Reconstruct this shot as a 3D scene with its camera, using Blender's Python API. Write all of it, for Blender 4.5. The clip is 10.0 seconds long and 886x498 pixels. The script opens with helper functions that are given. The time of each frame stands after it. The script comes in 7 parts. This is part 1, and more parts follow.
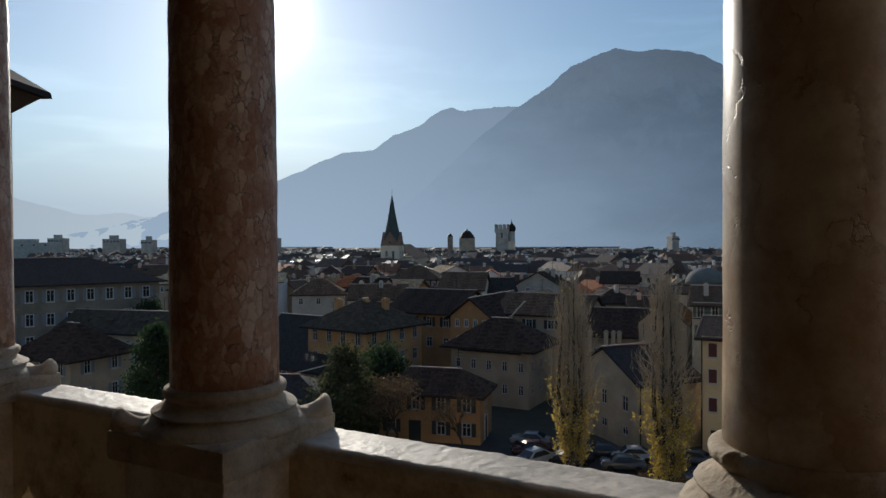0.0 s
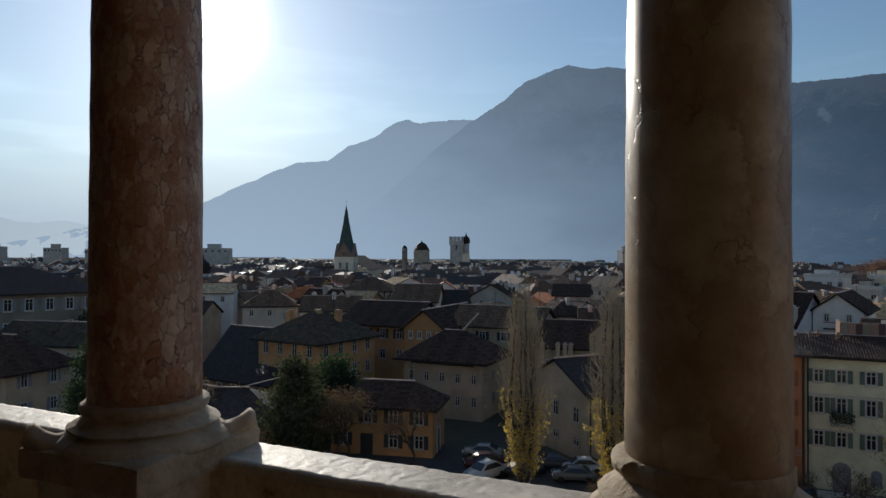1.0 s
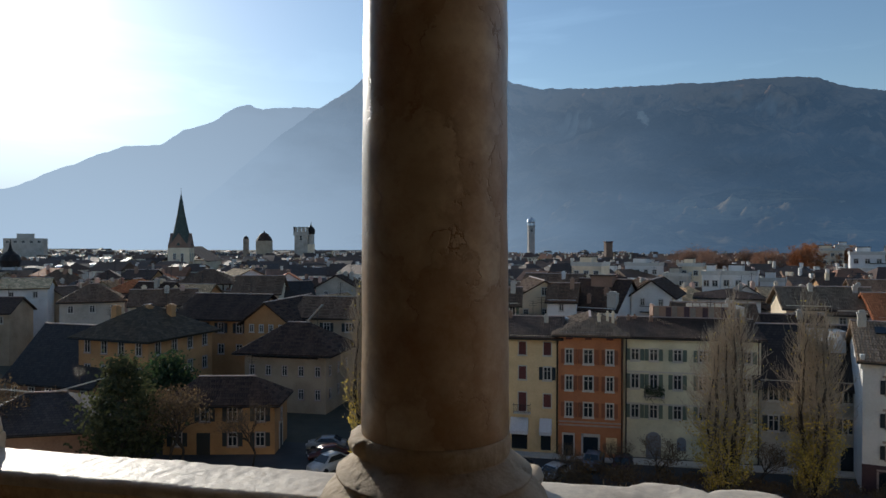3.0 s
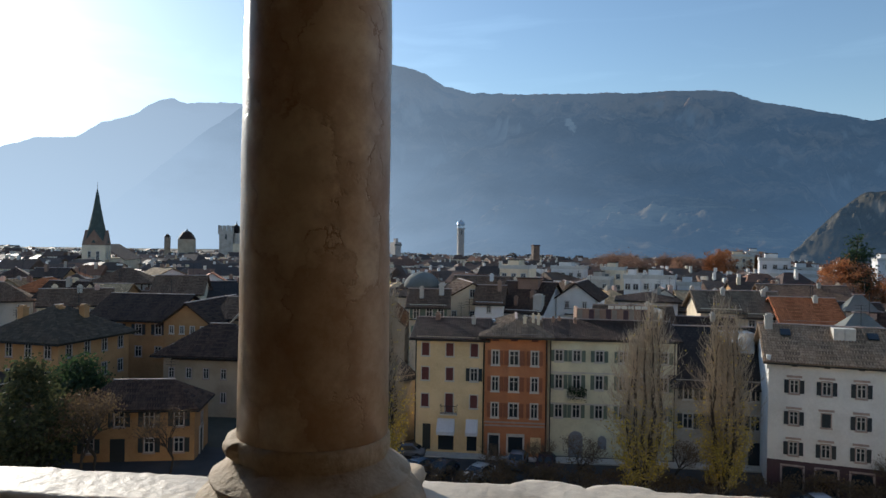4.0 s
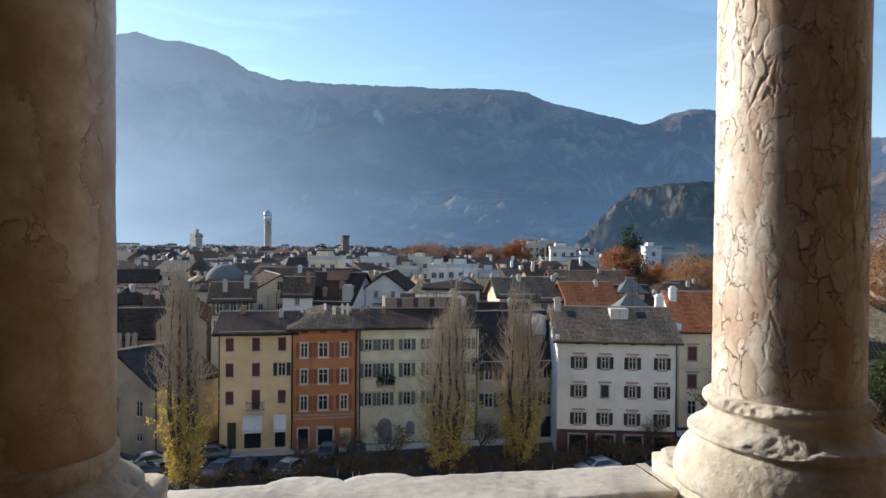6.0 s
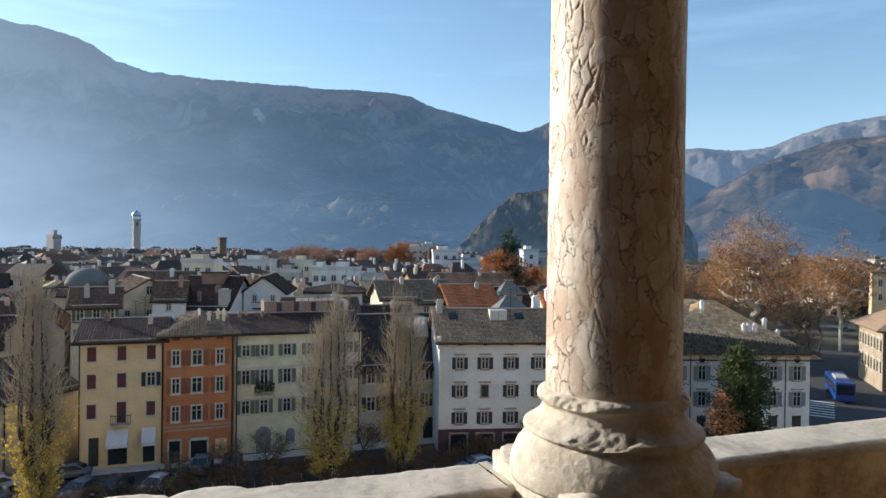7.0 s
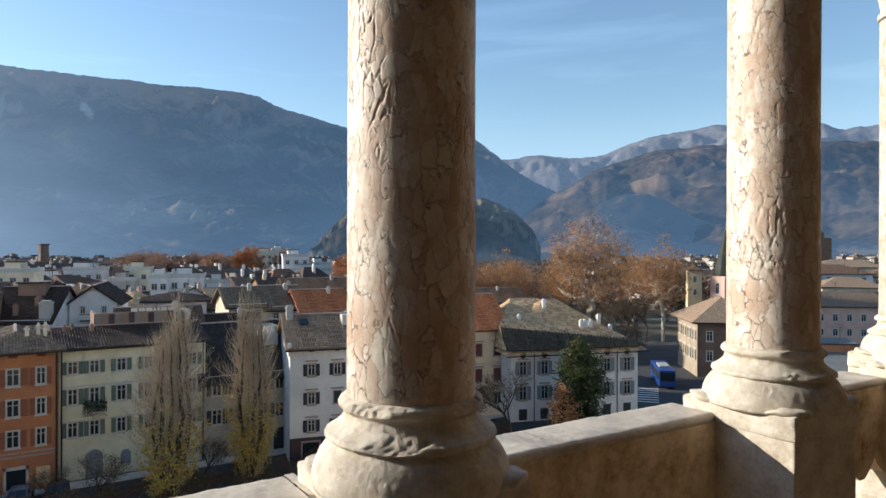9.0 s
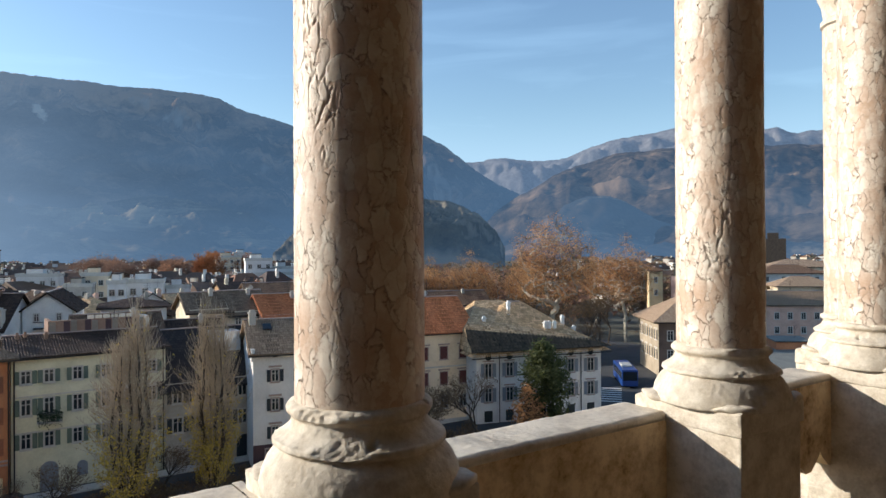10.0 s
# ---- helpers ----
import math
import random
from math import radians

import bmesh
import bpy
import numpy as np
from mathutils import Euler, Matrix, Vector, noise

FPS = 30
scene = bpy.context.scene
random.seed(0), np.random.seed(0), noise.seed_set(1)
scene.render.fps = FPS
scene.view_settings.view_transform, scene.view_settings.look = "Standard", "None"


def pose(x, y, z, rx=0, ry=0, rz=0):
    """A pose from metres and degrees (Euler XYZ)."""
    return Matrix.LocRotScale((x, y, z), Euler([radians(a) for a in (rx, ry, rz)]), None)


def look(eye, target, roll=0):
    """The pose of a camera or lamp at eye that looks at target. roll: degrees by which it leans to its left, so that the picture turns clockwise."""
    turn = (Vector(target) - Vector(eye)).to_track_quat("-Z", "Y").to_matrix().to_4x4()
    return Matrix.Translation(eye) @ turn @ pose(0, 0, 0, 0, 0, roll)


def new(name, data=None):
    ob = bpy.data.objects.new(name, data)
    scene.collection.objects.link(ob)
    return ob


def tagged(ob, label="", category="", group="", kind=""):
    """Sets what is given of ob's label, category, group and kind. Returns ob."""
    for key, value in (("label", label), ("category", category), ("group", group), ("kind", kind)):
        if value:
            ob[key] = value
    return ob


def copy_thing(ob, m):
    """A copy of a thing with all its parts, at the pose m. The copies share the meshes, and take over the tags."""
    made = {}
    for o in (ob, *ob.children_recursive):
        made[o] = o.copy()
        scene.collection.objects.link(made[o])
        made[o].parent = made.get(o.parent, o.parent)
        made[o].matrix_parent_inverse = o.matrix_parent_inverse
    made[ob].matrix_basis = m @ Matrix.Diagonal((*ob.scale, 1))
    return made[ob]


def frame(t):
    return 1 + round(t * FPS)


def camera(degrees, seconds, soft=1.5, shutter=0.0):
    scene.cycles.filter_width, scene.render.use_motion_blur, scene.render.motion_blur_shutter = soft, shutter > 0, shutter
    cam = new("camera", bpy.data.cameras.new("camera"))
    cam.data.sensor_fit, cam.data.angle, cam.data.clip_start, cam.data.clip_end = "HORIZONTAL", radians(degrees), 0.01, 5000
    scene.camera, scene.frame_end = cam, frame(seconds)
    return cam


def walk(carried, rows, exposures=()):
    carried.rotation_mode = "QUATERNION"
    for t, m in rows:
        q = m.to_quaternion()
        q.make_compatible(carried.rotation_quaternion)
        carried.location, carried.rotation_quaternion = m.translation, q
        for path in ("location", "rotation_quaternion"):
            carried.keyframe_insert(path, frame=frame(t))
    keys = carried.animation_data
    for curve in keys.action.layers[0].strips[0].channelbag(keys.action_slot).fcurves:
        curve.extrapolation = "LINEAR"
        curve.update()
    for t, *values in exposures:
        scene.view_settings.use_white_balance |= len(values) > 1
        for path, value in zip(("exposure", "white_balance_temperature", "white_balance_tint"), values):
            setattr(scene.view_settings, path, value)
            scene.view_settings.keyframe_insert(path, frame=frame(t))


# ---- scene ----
cam = camera(66.69, 10.0, soft=1.5)
PATH = [
    (0.0, pose(0.000, -1.392, 1.595, 89.39, 0.35, 28.65)),
    (0.5, pose(0.059, -1.381, 1.600, 89.53, -0.56, 25.10)),
    (1.0, pose(0.084, -1.377, 1.603, 90.39, -0.13, 24.79)),
    (1.5, pose(0.151, -1.375, 1.605, 90.40, -0.24, 21.30)),
    (2.0, pose(0.216, -1.367, 1.605, 90.02, -0.36, 16.76)),
    (2.5, pose(0.255, -1.352, 1.601, 89.61, -0.07, 13.88)),
    (4.0, pose(0.393, -1.329, 1.597, 89.81, -0.88, 5.81)),
    (4.5, pose(0.439, -1.319, 1.594, 89.28, -1.00, 2.15)),
    (5.0, pose(0.477, -1.312, 1.595, 89.30, -0.82, 1.77)),
    (5.5, pose(0.509, -1.299, 1.599, 89.08, -0.26, -4.51)),
    (6.0, pose(0.518, -1.305, 1.600, 89.21, -0.54, -10.28)),
    (7.5, pose(0.670, -1.306, 1.595, 89.68, -0.59, -24.30)),
    (8.0, pose(0.687, -1.332, 1.600, 89.81, -0.31, -27.55)),
    (8.5, pose(0.708, -1.364, 1.605, 89.90, 0.07, -30.46)),
    (9.0, pose(0.725, -1.372, 1.611, 89.97, -0.13, -32.66)),
    (9.5, pose(0.749, -1.381, 1.609, 90.09, 0.35, -34.22)),
    (10.0, pose(0.758, -1.393, 1.611, 90.21, 0.29, -35.64)),
]
EXPOSURES = [(0.0, -0.75), (1.1, -0.74), (1.6, -0.58), (2.5, -0.48), (4.0, -0.05), (4.6, 0.22), (5.5, 0.43), (10.0, 0.38)]
walk(cam, PATH, EXPOSURES)

# ---------------------------------------------------------------- light
SUN_AZ, SUN_EL = -44.5, 18.2          # degrees right of +Y, and above the horizon
world = bpy.data.worlds.new("sky")
scene.world = world
world.use_nodes = True
wt = world.node_tree
sky = wt.nodes.new("ShaderNodeTexSky")
sky.sky_type, sky.sun_disc = "NISHITA", False
sky.sun_elevation, sky.sun_rotation = radians(SUN_EL), radians(SUN_AZ)
sky.altitude, sky.air_density, sky.dust_density, sky.ozone_density = 300, 1.2, 0.15, 3.2
wt.nodes["Background"].inputs["Strength"].default_value = 0.15
# thin cirrus over the sunny side of the sky
wc = wt.nodes.new("ShaderNodeTexCoord")
wm = wt.nodes.new("ShaderNodeMapping")
wm.inputs["Scale"].default_value = (2.0, 2.0, 14.0)
wm.inputs["Rotation"].default_value = (radians(8), radians(-6), 0)
wn = wt.nodes.new("ShaderNodeTexNoise")
wn.inputs["Scale"].default_value, wn.inputs["Detail"].default_value = 1.6, 7
wn.inputs["Distortion"].default_value = 0.6
wr = wt.nodes.new("ShaderNodeMapRange")
wr.inputs["From Min"].default_value, wr.inputs["From Max"].default_value = 0.52, 0.85
wr.inputs["To Max"].default_value = 0.35
wx = wt.nodes.new("ShaderNodeMix")
wx.data_type = "RGBA"
wx.blend_type = "MIX"
wb = wt.nodes.new("ShaderNodeMix")
wb.data_type, wb.blend_type = "RGBA", "MULTIPLY"
wb.inputs[0].default_value = 1.0
wb.inputs[7].default_value = (1.9, 1.75, 1.6, 1)
wt.links.new(wc.outputs["Generated"], wm.inputs["Vector"])
wt.links.new(wm.outputs["Vector"], wn.inputs["Vector"])
wt.links.new(wn.outputs["Fac"], wr.inputs["Value"])
wt.links.new(wr.outputs["Result"], wx.inputs[0])
wt.links.new(sky.outputs["Color"], wx.inputs[6])
wt.links.new(sky.outputs["Color"], wb.inputs[6])
wt.links.new(wb.outputs[2], wx.inputs[7])
# haze: a pale aureole round the sun and a milky band along the horizon
a, e = radians(SUN_AZ), radians(SUN_EL)
SUN_DIR = Vector((math.sin(a) * math.cos(e), math.cos(a) * math.cos(e), math.sin(e)))


def world_math(op, x, y):
    n = wt.nodes.new("ShaderNodeMath")
    n.operation = op
    for i, q in enumerate((x, y)):
        if isinstance(q, (int, float)):
            n.inputs[i].default_value = q
        else:
            wt.links.new(q, n.inputs[i])
    return n.outputs[0]


wd = wt.nodes.new("ShaderNodeVectorMath")
wd.operation = "DOT_PRODUCT"
wt.links.new(wc.outputs["Generated"], wd.inputs[0])
wd.inputs[1].default_value = SUN_DIR
near = world_math("MAXIMUM", wd.outputs["Value"], 0.0)
aureole = world_math("ADD", world_math("ADD", world_math("MULTIPLY", world_math("POWER", near, 900.0), 60.0), world_math("MULTIPLY", world_math("POWER", near, 90.0), 3.0)), world_math("ADD", world_math("MULTIPLY", world_math("POWER", near, 14.0), 1.7), world_math("MULTIPLY", world_math("POWER", near, 6.0), 0.5)))
ws = wt.nodes.new("ShaderNodeSeparateXYZ")
wt.links.new(wc.outputs["Generated"], ws.inputs[0])
wl = wt.nodes.new("ShaderNodeMapRange")
wl.inputs["From Min"].default_value, wl.inputs["From Max"].default_value = 0.0, 0.22
wl.inputs["To Min"].default_value, wl.inputs["To Max"].default_value = 0.92, 0.0
wl.interpolation_type = "SMOOTHSTEP"
wt.links.new(ws.outputs["Z"], wl.inputs["Value"])
wh = wt.nodes.new("ShaderNodeMix")
wh.data_type = "RGBA"
wt.links.new(wl.outputs["Result"], wh.inputs[0])
wt.links.new(wx.outputs[2], wh.inputs[6])
wh.inputs[7].default_value = (2.5, 3.85, 5.95, 1)
wg = wt.nodes.new("ShaderNodeMix")
wg.data_type, wg.blend_type = "RGBA", "ADD"
wg.inputs[0].default_value = 1.0
wt.links.new(wh.outputs[2], wg.inputs[6])
wcol = wt.nodes.new("ShaderNodeVectorMath")
wcol.operation = "SCALE"
wcol.inputs[0].default_value = (0.95, 0.98, 1.02)
wt.links.new(aureole, wcol.inputs["Scale"])
wt.links.new(wcol.outputs[0], wg.inputs[7])
wt.links.new(wg.outputs[2], wt.nodes["Background"].inputs["Color"])

sun_light = bpy.data.lights.new("sun", "SUN")
sun_light.energy, sun_light.angle, sun_light.color = 4.6, radians(0.53), (1.0, 0.93, 0.82)
sun = new("sun", sun_light)
sun.matrix_world = look((0, 0, 60), Vector((0, 0, 60)) - SUN_DIR)


# ---------------------------------------------------------------- materials
def material(name):
    m = bpy.data.materials.new(name)
    m.use_nodes = True
    return m, m.node_tree, m.node_tree.nodes["Principled BSDF"]


def node(t, kind, **values):
    n = t.nodes.new(kind)
    for k, v in values.items():
        n.inputs[k.replace("_", " ")].default_value = v
    return n


def coords(t, world_space):
    if world_space:
        return t.nodes.new("ShaderNodeNewGeometry").outputs["Position"]
    return t.nodes.new("ShaderNodeTexCoord").outputs["Object"]


def ramp(t, fac, stops):
    r = t.nodes.new("ShaderNodeValToRGB")
    while len(r.color_ramp.elements) < len(stops):
        r.color_ramp.elements.new(0.5)
    for el, (p, c) in zip(r.color_ramp.elements, stops):
        el.position, el.color = p, (*c, 1)
    t.links.new(fac, r.inputs["Fac"])
    return r.outputs["Color"]


def bump(t, b, height, strength, distance):
    n = node(t, "ShaderNodeBump", Strength=strength, Distance=distance)
    t.links.new(height, n.inputs["Height"])
    t.links.new(n.outputs["Normal"], b.inputs["Normal"])


def mixed(name, dark, light, scale, fine, rough=0.85, bump_at=0.01, world_space=True, stain=None, spread=(0.3, 0.7), random=0.0, metal=0.0):
    """A two-scale mottled surface: broad patches, fine grain and a fine relief."""
    m, t, b = material(name)
    co = coords(t, world_space)
    n1 = node(t, "ShaderNodeTexNoise", Scale=scale, Detail=6.0, Roughness=0.6)
    n2 = node(t, "ShaderNodeTexNoise", Scale=fine, Detail=4.0, Roughness=0.7)
    for n in (n1, n2):
        t.links.new(co, n.inputs["Vector"])
    add = t.nodes.new("ShaderNodeMath")
    add.operation = "MULTIPLY_ADD"
    t.links.new(n2.outputs["Fac"], add.inputs[0])
    add.inputs[1].default_value = 0.45
    t.links.new(n1.outputs["Fac"], add.inputs[2])
    sub = t.nodes.new("ShaderNodeMath")
    sub.operation = "SUBTRACT"
    t.links.new(add.outputs[0], sub.inputs[0])
    sub.inputs[1].default_value = 0.22
    stops = [(spread[0], dark), (spread[1], light)]
    if stain:
        stops = [(spread[0] - 0.12, stain)] + stops
    col = ramp(t, sub.outputs[0], stops)
    if random:
        oi = t.nodes.new("ShaderNodeObjectInfo")
        hs = t.nodes.new("ShaderNodeHueSaturation")
        mr = node(t, "ShaderNodeMapRange", To_Min=1 - random, To_Max=1 + random)
        t.links.new(oi.outputs["Random"], mr.inputs["Value"])
        t.links.new(mr.outputs["Result"], hs.inputs["Value"])
        t.links.new(col, hs.inputs["Color"])
        col = hs.outputs["Color"]
    t.links.new(col, b.inputs["Base Color"])
    b.inputs["Roughness"].default_value, b.inputs["Metallic"].default_value = rough, metal
    if bump_at:
        bump(t, b, add.outputs[0], 0.6, bump_at)
    return m


def plain(name, col, rough=0.6, metal=0.0):
    m, t, b = material(name)
    n = node(t, "ShaderNodeTexNoise", Scale=9.0, Detail=3.0)
    t.links.new(coords(t, False), n.inputs["Vector"])
    lo, hi = [c * 0.85 for c in col], [min(1, c * 1.12) for c in col]
    t.links.new(ramp(t, n.outputs["Fac"], [(0.3, lo), (0.7, hi)]), b.inputs["Base Color"])
    b.inputs["Roughness"].default_value, b.inputs["Metallic"].default_value = rough, metal
    return m


def marble(name, pale, red, crack, nodule, vein, relief=0.012, rough=0.55):
    """Nodular red-and-cream limestone: pale nodules in wavy reddish seams, weathered open along cracks."""
    m, t, b = material(name)
    co = coords(t, False)

    def math_node(op, x, y, z=None):
        n = t.nodes.new("ShaderNodeMath")
        n.operation = op
        for i, q in enumerate((x, y, z)):
            if q is None:
                continue
            if isinstance(q, (int, float)):
                n.inputs[i].default_value = q
            else:
                t.links.new(q, n.inputs[i])
        return n.outputs[0]

    warp = node(t, "ShaderNodeTexNoise", Scale=nodule * 0.7, Detail=6.0, Roughness=0.62)
    t.links.new(co, warp.inputs["Vector"])
    mul = t.nodes.new("ShaderNodeVectorMath")
    mul.operation = "SCALE"
    mul.inputs["Scale"].default_value = 2.0 / nodule
    t.links.new(warp.outputs["Color"], mul.inputs[0])
    addv = t.nodes.new("ShaderNodeVectorMath")
    addv.operation = "ADD"
    t.links.new(co, addv.inputs[0])
    t.links.new(mul.outputs[0], addv.inputs[1])
    mp = node(t, "ShaderNodeMapping", Scale=(1.0, 1.0, 0.42))
    t.links.new(addv.outputs[0], mp.inputs["Vector"])
    edge = node(t, "ShaderNodeTexVoronoi", Scale=nodule, Randomness=1.0)
    edge.feature = "DISTANCE_TO_EDGE"
    cell = node(t, "ShaderNodeTexVoronoi", Scale=nodule, Randomness=1.0)
    for vo in (edge, cell):
        t.links.new(mp.outputs["Vector"], vo.inputs["Vector"])
    dist = edge.outputs["Distance"]
    sepc = t.nodes.new("ShaderNodeSeparateColor")
    t.links.new(cell.outputs["Color"], sepc.inputs[0])
    big = node(t, "ShaderNodeTexNoise", Scale=6.0, Detail=9.0, Roughness=0.75)
    t.links.new(co, big.inputs["Vector"])
    # nodules differ among themselves, and the stone clouds over wider patches
    blend = math_node("MULTIPLY_ADD", sepc.outputs[0], 0.22, math_node("MULTIPLY_ADD", big.outputs["Fac"], 1.0, -0.11))
    tone = ramp(t, blend, [(0.34, red), (0.5, [(p + q) / 2 for p, q in zip(pale, red)]), (0.62, pale)])
    wide = math_node("ADD", math_node("MULTIPLY", warp.outputs["Fac"], vein * 2.2), -vein * 0.7)
    soft = t.nodes.new("ShaderNodeMapRange")
    soft.inputs["To Min"].default_value, soft.inputs["To Max"].default_value = 0.42, 0.0
    t.links.new(dist, soft.inputs["Value"])
    t.links.new(wide, soft.inputs["From Max"])
    mx = t.nodes.new("ShaderNodeMix")
    mx.data_type = "RGBA"
    t.links.new(soft.outputs["Result"], mx.inputs[0])
    t.links.new(tone, mx.inputs[6])
    mx.inputs[7].default_value = (*[c * 0.8 for c in red], 1)
    # open cracks here and there along the seams
    where = node(t, "ShaderNodeTexNoise", Scale=24.0, Detail=3.0)
    t.links.new(co, where.inputs["Vector"])
    gate = ramp(t, where.outputs["Fac"], [(0.48, (0, 0, 0)), (0.62, (1, 1, 1))])
    thin = ramp(t, dist, [(0.0, (1, 1, 1)), (0.028, (0, 0, 0))])
    crk = math_node("MULTIPLY", gate, thin)
    mc = t.nodes.new("ShaderNodeMix")
    mc.data_type = "RGBA"
    t.links.new(crk, mc.inputs[0])
    t.links.new(mx.outputs[2], mc.inputs[6])
    mc.inputs[7].default_value = (*crack, 1)
    t.links.new(mc.outputs[2], b.inputs["Base Color"])
    fine = node(t, "ShaderNodeTexNoise", Scale=60.0, Detail=5.0, Roughness=0.7)
    t.links.new(co, fine.inputs["Vector"])
    dome = ramp(t, dist, [(0.0, (0, 0, 0)), (0.22, (1, 1, 1))])
    high = math_node("MULTIPLY_ADD", dome, 0.05, math_node("MULTIPLY", fine.outputs["Fac"], 0.2))
    bump(t, b, math_node("MULTIPLY_ADD", crk, -1.0, high), 1.0, relief)
    b.inputs["Roughness"].default_value = rough
    return m


def tiles(name, dark, light, across, rows, rough=0.75, moss=(0.13, 0.09, 0.058)):
    """Clay or stone roofing in courses that follow the slope of the roof (UV map in metres)."""
    m, t, b = material(name)
    uv = t.nodes.new("ShaderNodeTexCoord").outputs["UV"]
    br = t.nodes.new("ShaderNodeTexBrick")
    br.inputs["Color1"].default_value, br.inputs["Color2"].default_value = (*dark, 1), (*light, 1)
    br.inputs["Mortar"].default_value = (*[c * 0.62 for c in dark], 1)
    br.inputs["Scale"].default_value, br.inputs["Mortar Size"].default_value = 1.0, 0.035
    br.inputs["Brick Width"].default_value, br.inputs["Row Height"].default_value = across, rows
    br.inputs["Mortar Smooth"].default_value = 0.6
    t.links.new(uv, br.inputs["Vector"])
    n = node(t, "ShaderNodeTexNoise", Scale=0.7, Detail=6.0, Roughness=0.65)
    t.links.new(coords(t, True), n.inputs["Vector"])
    mx = t.nodes.new("ShaderNodeMix")
    mx.data_type = "RGBA"
    t.links.new(ramp(t, n.outputs["Fac"], [(0.5, (0, 0, 0)), (0.75, (0.7, 0.7, 0.7))]), mx.inputs[0])
    t.links.new(br.outputs["Color"], mx.inputs[6])
    mx.inputs[7].default_value = (*moss, 1)
    oi = t.nodes.new("ShaderNodeObjectInfo")
    mr = node(t, "ShaderNodeMapRange", To_Min=0.75, To_Max=1.3)
    t.links.new(oi.outputs["Random"], mr.inputs["Value"])
    hs = t.nodes.new("ShaderNodeHueSaturation")
    t.links.new(mr.outputs["Result"], hs.inputs["Value"])
    t.links.new(mx.outputs[2], hs.inputs["Color"])
    t.links.new(hs.outputs["Color"], b.inputs["Base Color"])
    b.inputs["Roughness"].default_value = rough
    b.inputs["Specular IOR Level"].default_value = 0.2
    bump(t, b, br.outputs["Fac"], -0.7, 0.06)
    return m


M = {}
M["marble_red"] = marble("nodular_marble", (0.76, 0.56, 0.42), (0.43, 0.20, 0.11), (0.24, 0.12, 0.075), 42.0, 0.34)
M["marble_pale"] = marble("pale_nodular_marble", (0.86, 0.77, 0.65), (0.60, 0.41, 0.285), (0.46, 0.29, 0.19), 34.0, 0.24, 0.006)
M["marble_cream"] = marble("cream_marble", (0.82, 0.70, 0.53), (0.52, 0.345, 0.215), (0.42, 0.26, 0.155), 9.0, 0.62, 0.001, 0.34)
M["stone"] = mixed("cream_limestone", (0.50, 0.415, 0.31), (0.76, 0.68, 0.56), 11.0, 70, 0.8, 0.009, False, (0.3, 0.22, 0.15), (0.33, 0.62))
M["stone_brown"] = mixed("stained_limestone", (0.36, 0.27, 0.175), (0.58, 0.475, 0.345), 9.0, 70, 0.8, 0.014, False, (0.2, 0.13, 0.075), (0.33, 0.62))
M["coping"] = mixed("worn_coping_stone", (0.47, 0.405, 0.32), (0.69, 0.61, 0.495), 7.0, 55, 0.55, 0.010, True, (0.36, 0.3, 0.22), (0.36, 0.6))
M["panel"] = mixed("stained_parapet_stone", (0.58, 0.40, 0.22), (0.86, 0.68, 0.44), 7.0, 40, 0.85, 0.006, True, (0.26, 0.145, 0.075), (0.40, 0.60))
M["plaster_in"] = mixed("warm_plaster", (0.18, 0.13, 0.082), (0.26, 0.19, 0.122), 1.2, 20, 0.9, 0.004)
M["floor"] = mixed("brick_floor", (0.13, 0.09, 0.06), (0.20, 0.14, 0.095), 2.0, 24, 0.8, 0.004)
WALLS = {
    "yellow": ((0.66, 0.49, 0.27), (0.80, 0.62, 0.37)),
    "orange": ((0.40, 0.155, 0.07), (0.53, 0.225, 0.105)),
    "green": ((0.60, 0.57, 0.41), (0.77, 0.73, 0.54)),
    "white": ((0.62, 0.60, 0.57), (0.75, 0.73, 0.70)),
    "cream": ((0.64, 0.52, 0.36), (0.80, 0.67, 0.49)),
    "ochre": ((0.36, 0.195, 0.085), (0.48, 0.275, 0.125)),
    "sand": ((0.34, 0.27, 0.19), (0.46, 0.37, 0.265)),
    "umber": ((0.12, 0.08, 0.06), (0.18, 0.122, 0.092)),
    "grey": ((0.36, 0.33, 0.28), (0.50, 0.46, 0.40)),
    "pink": ((0.52, 0.33, 0.26), (0.66, 0.45, 0.36)),
    "dun": ((0.20, 0.165, 0.125), (0.30, 0.25, 0.20)),
    "brown": ((0.22, 0.13, 0.09), (0.32, 0.20, 0.14)),
}
for k, (d, l) in WALLS.items():
    M[k] = mixed(k + "_plaster", d, l, 0.35, 5.0, 0.9, 0.01, True, [c * 0.72 for c in d], (0.34, 0.62), 0.06)
M["roof_brown"] = tiles("brown_clay_tiles", (0.14, 0.078, 0.047), (0.25, 0.15, 0.092), 0.24, 0.42)
M["roof_dark"] = tiles("dark_clay_tiles", (0.058, 0.033, 0.023), (0.112, 0.066, 0.045), 0.24, 0.42, 0.7, (0.085, 0.055, 0.036))
M["roof_tan"] = tiles("sun_bleached_clay_tiles", (0.25, 0.165, 0.105), (0.40, 0.28, 0.185), 0.24, 0.42, 0.8, (0.24, 0.175, 0.115))
M["roof_red"] = tiles("red_clay_tiles", (0.50, 0.155, 0.058), (0.68, 0.245, 0.10), 0.24, 0.42, 0.8, (0.42, 0.15, 0.065))
M["roof_stone"] = tiles("mossy_stone_tiles", (0.40, 0.255, 0.135), (0.80, 0.55, 0.32), 0.5, 0.5, 0.9, (0.45, 0.30, 0.165))
